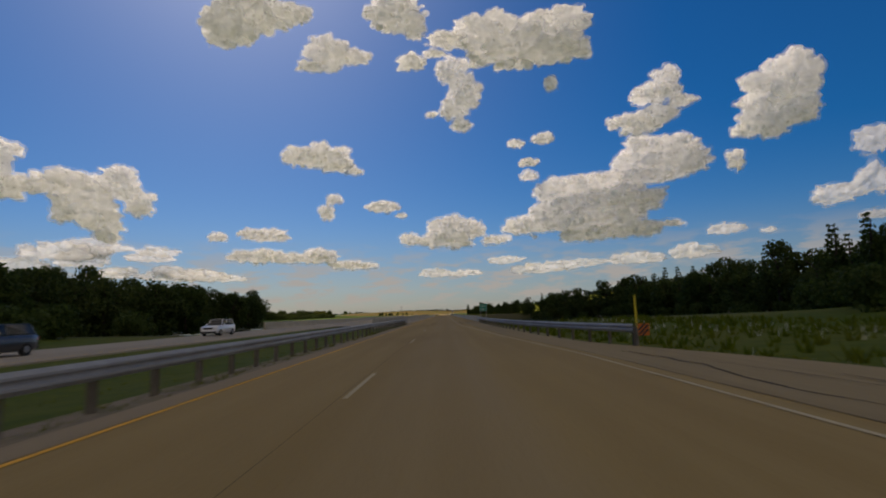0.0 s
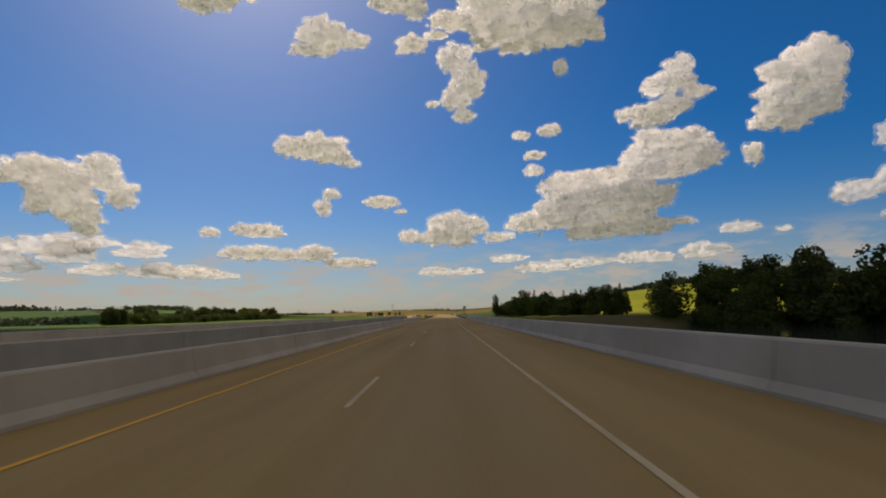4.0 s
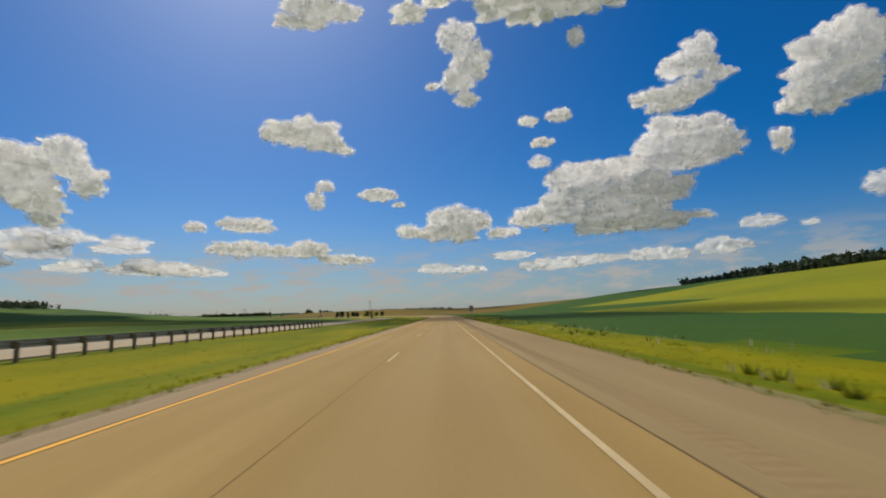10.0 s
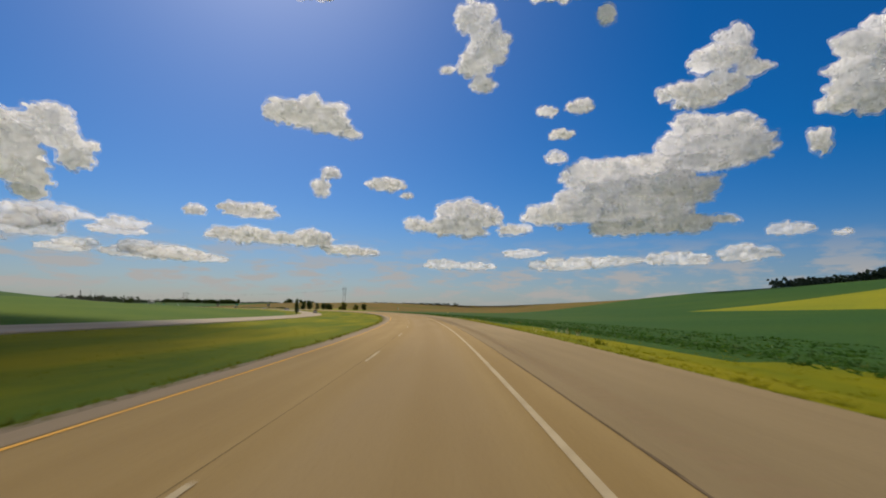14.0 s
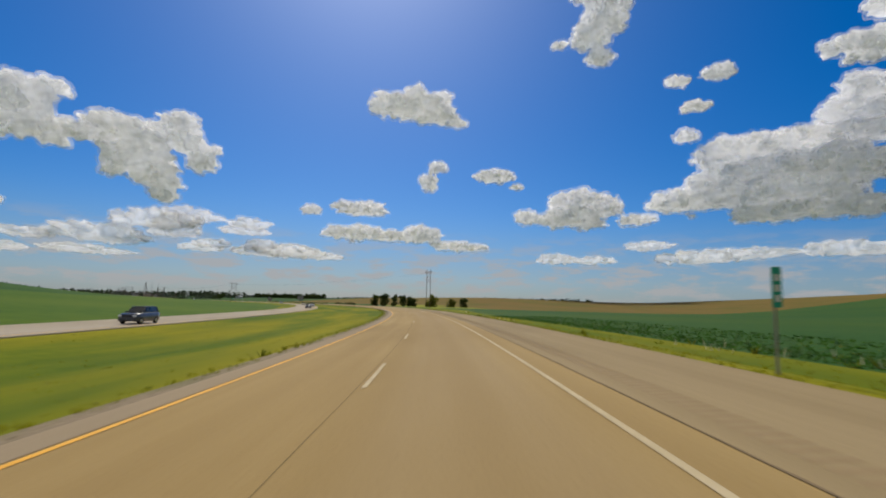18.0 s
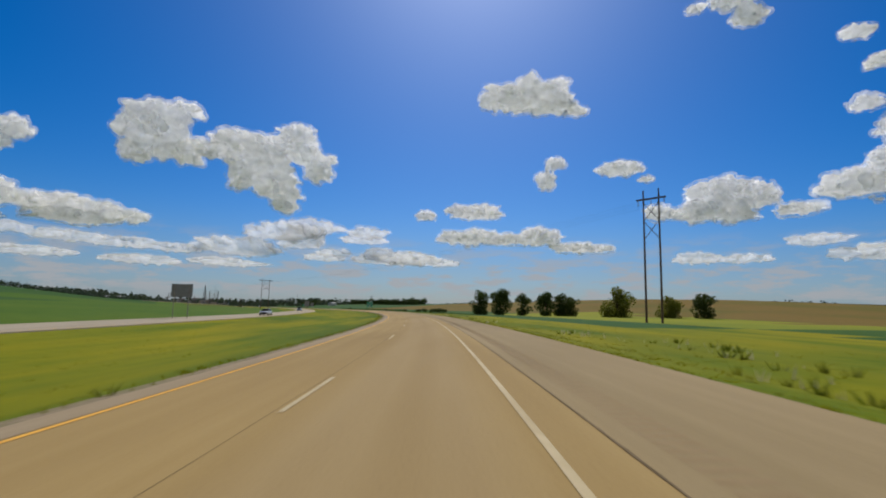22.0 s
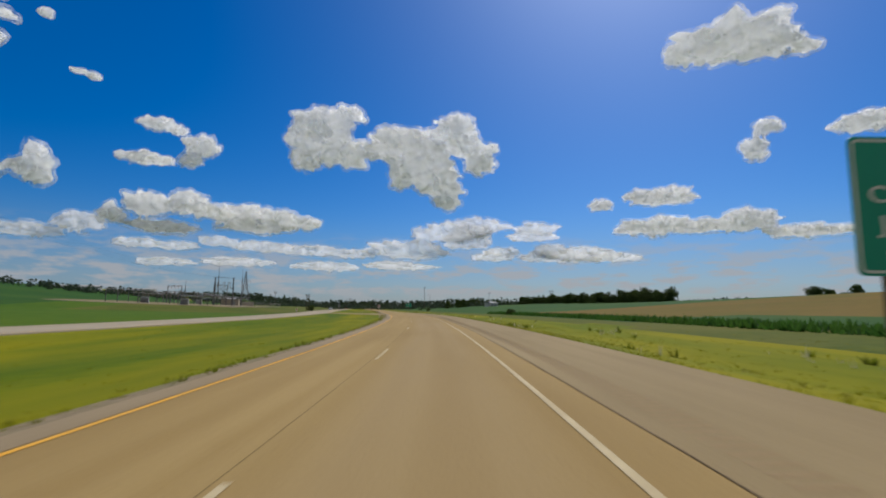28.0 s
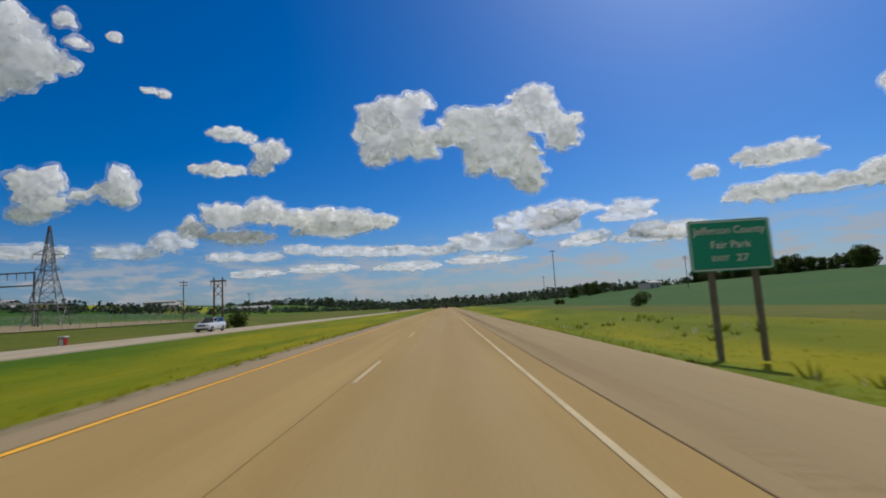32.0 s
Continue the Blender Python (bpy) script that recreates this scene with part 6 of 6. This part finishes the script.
def transformer(s, n, q=1.0):
    t = thing("transformer", "grey ribbed power transformer with bushings", "transformer", "transformers", m=stand(s, n, None, 12) @ Matrix.Diagonal((q, q, q, 1)))
    part("tank", boxes((-1.3, 1.3, -0.8, 0.8, 0.15, 2.1), bevel=0.06), M["shed"], t)
    part("plinth", boxes((-1.6, 1.6, -1.1, 1.1, -0.2, 0.15), bevel=0.02), M["barrier"], t)
    for i in range(9):
        part("cooling_fin", boxes((-1.15 + i * 0.28, -1.05 + i * 0.28, -1.15, -0.82, 0.4, 1.9), bevel=0.01), M["sign_back"], t)
    for x in (-0.8, 0, 0.8):
        bm = bmesh.new()
        for i in range(8):
            tube(bm, (x, 0, 2.1 + i * 0.15), (x, 0, 2.24 + i * 0.15), 0.13, 0.07, 8)
        part("bushing", bm, M["porcelain"], t)


transformer(1259, -63, 0.9)
transformer(1268, -78, 0.9)
transformer(1297, -70, 0.8)

# control house
ch = thing("control_house", "low tan block control house with a flat roof", "building", m=stand(1303, -60, None, 4))
part("wall", boxes((-3.2, 3.2, -1.8, 1.8, -0.3, 2.3)), M["block"], ch)
part("roof", boxes((-3.45, 3.45, -2.05, 2.05, 2.3, 2.5), bevel=0.03), M["roof"], ch)
part("door", boxes((1.2, 1.95, -1.86, -1.805, 0.0, 1.55), bevel=0.01), M["sign_back"], ch)
part("vent", boxes((-2.0, -1.2, -1.86, -1.805, 1.3, 1.8), bevel=0.01), M["dark_steel"], ch)
part("block_wall", boxes((4.2, 9.0, -1.6, -1.35, -0.3, 1.5), bevel=0.01), M["block"], ch)

# wire fence round the yard: posts, rails and mesh wires
fence = thing("yard_fence", "grey wire fence on steel posts round the switchyard", "fence")
corners = [(YARD[0], YARD[2]), (YARD[1], YARD[2]), (YARD[1], YARD[3])]
for (s0, n0), (s1, n1) in zip(corners[:-1], corners[1:]):
    k = int(max(abs(s1 - s0), abs(n1 - n0)) / 3)
    pts = []
    for i in range(k + 1):
        s, n = s0 + (s1 - s0) * i / k, n0 + (n1 - n0) * i / k
        x, y, _ = at(s, n)
        z = ground_z(s, n)
        pts.append((float(x), float(y), z))
        bm = bmesh.new()
        tube(bm, (float(x), float(y), z - 0.3), (float(x), float(y), z + 1.75), 0.035, 0.035, 6)
        part("post", bm, M["pole"], fence)
    for h in (0.15, 0.5, 0.85, 1.2, 1.5, 1.7):
        bm = bmesh.new()
        for a, b in zip(pts[:-1], pts[1:]):
            tube(bm, (a[0], a[1], a[2] + h), (b[0], b[1], b[2] + h), 0.012, 0.012, 4, False)
        part("fence_wire", bm, M["pole"], fence)

kb = thing("utility_kiosk", "small red roadside utility box with a white cap", "utility box", m=stand(1291, -33.0))
part("body", boxes((-0.28, 0.28, -0.22, 0.22, -0.1, 0.72), bevel=0.03), M["sign_red"], kb)
part("cap", boxes((-0.33, 0.33, -0.27, 0.27, 0.72, 0.86), bevel=0.03), M["sign_white"], kb)
part("door", boxes((-0.2, 0.2, -0.24, -0.222, 0.05, 0.62), bevel=0.01), M["sign_white"], kb)


def shed(s, n, w, d, h, rz, label="long pale metal farm shed with a low roof"):
    t = thing("farm_shed", label, "building", "farm sheds", m=stand(s, n, None, rz))
    bm = boxes((-w / 2, w / 2, -d / 2, d / 2, -0.5, h))
    part("wall", bm, M["shed"], t)
    for sg_ in (-1, 1):
        bm = bmesh.new()
        q = [(-w / 2 - 0.4, sg_ * (d / 2 + 0.5), h - 0.1), (w / 2 + 0.4, sg_ * (d / 2 + 0.5), h - 0.1), (w / 2 + 0.4, 0, h + d * 0.16), (-w / 2 - 0.4, 0, h + d * 0.16)]
        lo = [bm.verts.new(p) for p in q]
        hi = [bm.verts.new((p[0], p[1], p[2] + 0.12)) for p in q]
        bm.faces.new(lo)
        bm.faces.new(hi[::-1])
        for i in range(4):
            j = (i + 1) % 4
            bm.faces.new((lo[i], lo[j], hi[j], hi[i]))
        part("roof", bm, M["roof"], t)
    for i in range(int(w / 4)):
        x = -w / 2 + 2 + i * 4
        part("door", boxes((x - 0.9, x + 0.9, -d / 2 - 0.05, -d / 2 - 0.005, -0.2, h * 0.75)), M["sign_back"], t)


for s, n, w, d, h, rz in ((1450, -190, 26, 7, 1.7, 12), (1646, -228, 24, 7, 2.2, 12), (1676, -240, 22, 7, 2.2, 8), (1712, -255, 20, 7, 2.2, 10), (1622, -150, 36, 8, 2.0, 5), (1560, -178, 22, 7, 2.0, 9), (980, -330, 34, 10, 2.0, 20), (1020, -335, 28, 10, 2.0, 14), (1080, -320, 22, 9, 2.0, 25)):
    shed(s, n, w, d, h, rz)
shed(1480, 95, 9, 6, 2.6, 35, "dark-roofed farmhouse among trees on the rise")


# ---- cars ----


def section(bm, rows):
    """A body lofted from cross-sections: (y, half width, bottom, shoulder, top, half width at the top)."""
    rings = []
    for y, w, b, sh, tp, wt in rows:
        pts = [(-w * 0.92, b), (-w, b + 0.12), (-w, sh), (-wt, tp), (wt, tp), (w, sh), (w, b + 0.12), (w * 0.92, b)]
        rings.append([bm.verts.new((x, y, z)) for x, z in pts])
    for r0, r1 in zip(rings[:-1], rings[1:]):
        for i in range(8):
            j = (i + 1) % 8
            bm.faces.new((r0[i], r0[j], r1[j], r1[i]))
    bm.faces.new(rings[0])
    bm.faces.new(rings[-1][::-1])
    bmesh.ops.recalc_face_normals(bm, faces=bm.faces)
    return bm


def car(kind, colour, s, n, label, rz=0.0, group="cars on the far carriageway"):
    """A car with its nose along -y, that is towards the oncoming driver."""
    t = thing("car", label, "car", group, m=stand(s, n, 0.0, rz) @ Matrix.Diagonal((K, K, K, 1)))
    tall = {"sedan": 1.42, "suv": 1.72, "pickup": 1.78}[kind]
    hood = {"sedan": 0.86, "suv": 1.06, "pickup": 1.1}[kind]
    bm = bmesh.new()
    section(bm, [(-2.35, 0.72, 0.35, 0.58, 0.62, 0.66), (-2.25, 0.86, 0.28, 0.70, hood - 0.12, 0.78), (-1.7, 0.91, 0.26, hood - 0.06, hood, 0.82), (-0.95, 0.92, 0.26, hood, hood + 0.05, 0.84),
                 (0.6, 0.92, 0.26, hood + 0.02, hood + 0.07, 0.86), (1.7, 0.92, 0.26, hood + 0.04, hood + 0.08, 0.86), (2.2, 0.88, 0.30, hood + 0.02, hood + 0.06, 0.82), (2.35, 0.76, 0.38, hood - 0.1, hood - 0.02, 0.72)])
    bmesh.ops.bevel(bm, geom=bm.edges[:], offset=0.03, segments=2, affect="EDGES")
    body = part("body", bm, CAR[colour], t)
    body.data.polygons.foreach_set("use_smooth", [True] * len(body.data.polygons))
    end = {"sedan": 1.55, "suv": 2.2, "pickup": 0.75}[kind]
    rear = {"sedan": 1.0, "suv": 1.9, "pickup": 0.6}[kind]
    bm = bmesh.new()
    section(bm, [(-1.0, 0.78, hood, hood + 0.03, hood + 0.05, 0.72), (-0.35, 0.80, hood, hood + 0.06, tall - 0.05, 0.64), (0.2, 0.80, hood, hood + 0.06, tall, 0.64), (rear, 0.80, hood, hood + 0.06, tall - 0.02, 0.62), (end, 0.76, hood, hood + 0.05, hood + 0.08, 0.68)])
    part("cabin", bm, M["glass"], t, "dark tinted glass")
    part("roof", boxes((-0.6, 0.6, -0.3, rear - 0.05, tall - 0.015, tall + 0.03), bevel=0.02), CAR[colour], t)
    for sx in (-1, 1):
        for y0, y1, z0 in ((-0.95, -0.38, hood + 0.02), (rear + 0.02, end - 0.06, hood + 0.04)):
            bm = bmesh.new()
            up = (y1, tall) if y0 < 0 else (y0, tall - 0.02)
            lo = (y0, z0) if y0 < 0 else (y1, z0)
            tube(bm, (sx * 0.765, lo[0], lo[1]), (sx * 0.63, up[0], up[1]), 0.04, 0.035, 6)
            part("pillar", bm, CAR[colour], t)
        bm = bmesh.new()
        tube(bm, (sx * 0.79, 0.32, hood), (sx * 0.65, 0.32, tall), 0.035, 0.03, 6)
        part("pillar", bm, CAR[colour], t)
        part("headlamp", boxes((sx * 0.5, sx * 0.84, -2.33, -2.18, hood - 0.33, hood - 0.17), bevel=0.02), M["lens"], t, "clear headlamp")
        part("tail_lamp", boxes((sx * 0.6, sx * 0.84, 2.22, 2.36, hood - 0.25, hood - 0.05), bevel=0.02), M["sign_red"], t, "red tail lamp")
        part("mirror", boxes((sx * 0.90, sx * 1.06, -0.78, -0.66, hood + 0.06, hood + 0.2), bevel=0.02), CAR[colour], t)
        for y in (-1.45, 1.42):
            bm = bmesh.new()
            tube(bm, (sx * 0.72, y, 0.34), (sx * 0.94, y, 0.34), 0.34, 0.34, 18)
            wheel = part("wheel", bm, M["rubber"], t)
            bm = bmesh.new()
            tube(bm, (sx * 0.90, y, 0.34), (sx * 0.955, y, 0.34), 0.22, 0.19, 14)
            part("rim", bm, M["rim"], wheel)
    part("grille", boxes((-0.48, 0.48, -2.385, -2.30, hood - 0.36, hood - 0.18), bevel=0.015), M["sign_black"], t)
    part("bumper", boxes((-0.80, 0.80, -2.40, -2.22, 0.30, 0.48), bevel=0.03), M["sign_black"], t)
    part("bumper", boxes((-0.80, 0.80, 2.22, 2.40, 0.34, 0.52), bevel=0.03), M["sign_black"], t)
    if kind == "pickup":
        part("bed", boxes((-0.74, 0.74, 0.85, 2.25, hood + 0.05, hood + 0.13), bevel=0.01), M["sign_black"], t)
    return t


def lane(s, k):
    return near_edge(s) - (1.75 if k == 0 else 4.3)


car("suv", "white", 38, lane(38, 1), "white sport utility vehicle on the oncoming carriageway")
car("suv", "dark", 18.5, lane(18, 1) + 0.3, "dark sport utility vehicle on the oncoming carriageway")
car("sedan", "white", 400, lane(400, 0), "white sedan on the oncoming carriageway")
car("sedan", "silver", 938, lane(938, 0), "silver sedan on the oncoming carriageway beside a sign")
car("suv", "dark", 739, lane(739, 0), "dark blue sport utility vehicle on the oncoming carriageway")
car("suv", "dark", 830, lane(830, 0), "dark blue sport utility vehicle on the oncoming carriageway")
car("pickup", "silver", 866, lane(866, 0), "silver pickup truck on the oncoming carriageway")
car("suv", "dark", 873, lane(873, 0) + 0.2, "dark blue sport utility vehicle behind a silver pickup")
car("suv", "blue", 1012, lane(1012, 1), "blue-grey sport utility vehicle on the oncoming carriageway")
car("suv", "white", 1291, lane(1291, 1), "white sport utility vehicle near the switchyard")
car("sedan", "red", 1436, lane(1436, 0), "small dark red sedan far along the oncoming road")
car("suv", "black", 1452, 0.0, "black vehicle far ahead in the driving lane", 180.0, "cars ahead")

# ---- grass, weeds, flowers and crops ----


def tufts(name, places, height, spread, blades, mat, label, wide=0.25):
    """Fans of bent blades at (s, n) places, as one mesh of many blades."""
    vs, fs = [], []
    for s, n in places:
        x, y, _ = at(s, n)
        z = ground_z(s, n) - 0.02
        hh = height * (0.6 + 0.8 * rng.random())
        for _ in range(blades):
            a = rng.random() * 6.283
            o = spread * rng.random()
            bx, by = x + math.cos(a) * o * 0.5, y + math.sin(a) * o * 0.5
            b = rng.random() * 6.283
            w = hh * wide * (0.5 + rng.random())
            tx, ty = bx + math.cos(a) * o, by + math.sin(a) * o
            k = len(vs)
            vs += [(bx - math.cos(b) * w, by - math.sin(b) * w, z), (bx + math.cos(b) * w, by + math.sin(b) * w, z), (tx, ty, z + hh * (0.6 + 0.6 * rng.random()))]
            fs.append((k, k + 1, k + 2))
    return tagged(part(name, mesh(name, vs, fs, mat), None), label, name.replace("_", " "), kind="stuff")


def scatter(count, s0, s1, n0, n1, clump=0.0):
    out = []
    while len(out) < count:
        s, f = s0 + (s1 - s0) * rng.random(), rng.random()
        if 57 < s < 249 or 341 < s < 375:
            continue
        e0 = n0(s) if callable(n0) else n0
        e1 = n1(s) if callable(n1) else n1
        n = e0 + (e1 - e0) * f
        if -14 < n < 0 and cross_s(n)[0] < s < cross_s(n)[1]:
            continue
        if clump and noise.noise((s * 0.11, n * 0.25, 2.0)) < clump:
            continue
        out.append((s, n))
    return out


tufts("grass_edge", scatter(10000, 376, 1290, lambda s: shoulder_end(s) + 0.0, lambda s: shoulder_end(s) + 0.6), 0.07, 0.14, 5, M["blade"], "tufts of dry grass along the shoulder edge", 0.2)
tufts("grass_edge", scatter(9000, -20, 1290, -5.2, -4.4), 0.07, 0.14, 5, M["blade"], "tufts of dry grass along the median edge", 0.2)
tufts("verge_grass", scatter(20000, -10, 1290, lambda s: 7.8 if s < 24 else (6.0 if s < 342 else 4.8), 9.5), 0.07, 0.26, 5, M["blade"], "uneven green and yellow verge grass", 0.2)
tufts("verge_grass", scatter(6000, 375, 1290, 9.5, 16), 0.07, 0.34, 5, M["blade"], "rank green grass beyond the ditch", 0.2)
tufts("median_grass", scatter(20000, -10, 1290, lambda s: near_edge(s) + 0.4, -5.0), 0.06, 0.26, 5, M["blade"], "uneven green median grass", 0.2)
tufts("weeds", scatter(420, 375, 1290, 5.5, 12, 0.2), 0.24, 0.25, 9, M["weed"], "clumps of tall green weeds in the verge", 0.16)
tufts("weeds", scatter(260, -10, 1290, -5.0, -4.4, 0.1), 0.14, 0.2, 9, M["weed"], "weeds along the median edge", 0.16)
tufts("weeds", scatter(1500, -20, 57, lambda s: 8.0 if s < 24 else 5.0, 22), 0.34, 0.3, 6, M["weed"], "tall weeds beside the guard rail", 0.16)
tufts("weeds", scatter(900, 250, 340, 6.0, 16), 0.22, 0.3, 6, M["weed"], "tall weeds beside the guard rail", 0.16)
tufts("weeds", scatter(420, -20, 16, 4.5, 5.3, 0.05), 0.10, 0.16, 7, M["weed"], "low weeds in the cracks of the apron", 0.18)
tufts("flowers", scatter(900, 380, 1290, 6.0, 11.5, 0.2), 0.26, 0.12, 3, M["flower"], "pale wild flowers scattered in the verge", 0.07)
tufts("flowers", scatter(260, -20, 57, 8, 16, 0.1), 0.30, 0.12, 3, M["flower"], "pale wild flowers scattered in the verge", 0.07)
tufts("crop_rows", [(s + 0.4 * rng.random(), n + 0.15 * rng.random()) for s in np.arange(545, 770, 0.6) for n in (9.9, 10.5, 11.1, 11.7, 12.4, 13.2, 14.2, 15.4, 17.0, 19.0)], 0.13, 0.45, 7, M["corn"], "dense rows of dark green soybean plants", 0.55)
tufts("corn_rows", [(s + 0.4 * rng.random(), n + 0.15 * rng.random()) for s in np.arange(1095, 1210, 0.6) for n in (21, 21.8, 22.6, 23.4, 24.3, 25.4)], 0.5, 0.5, 8, M["corn"], "standing rows of green corn", 0.2)
tufts("crop_rows", [(s + 0.4 * rng.random(), n + 0.15 * rng.random()) for s in np.arange(985, 1095, 0.7) for n in (17.5, 18.5, 19.5, 20.5)], 0.2, 0.5, 6, M["corn"], "low rows of green crop", 0.45)

# loose stones on the shoulder edges
vs, fs = [], []
for s, n in scatter(2600, -20, 1290, lambda s: shoulder_end(s) - 0.25, lambda s: shoulder_end(s) + 0.25) + scatter(2600, -20, 1290, -4.7, -4.1):
    x, y, _ = at(s, n)
    z = (ground_z(s, n) if not -4.05 < n < 3.8 else 0.0 + float(tilt(s, n))) + 0.004
    r = 0.008 + 0.022 * rng.random() ** 2
    k = len(vs)
    a = rng.random() * 6.28
    for i in range(4):
        vs.append((x + r * math.cos(a + i * 1.57), y + r * math.sin(a + i * 1.57), z))
    vs.append((x, y, z + r * 0.8))
    fs += [(k, k + 1, k + 4), (k + 1, k + 2, k + 4), (k + 2, k + 3, k + 4), (k + 3, k, k + 4)]
tagged(part("gravel", mesh("gravel", vs, fs, M["gravel"]), None), "loose pale stones along the pavement edges", "gravel", kind="stuff")
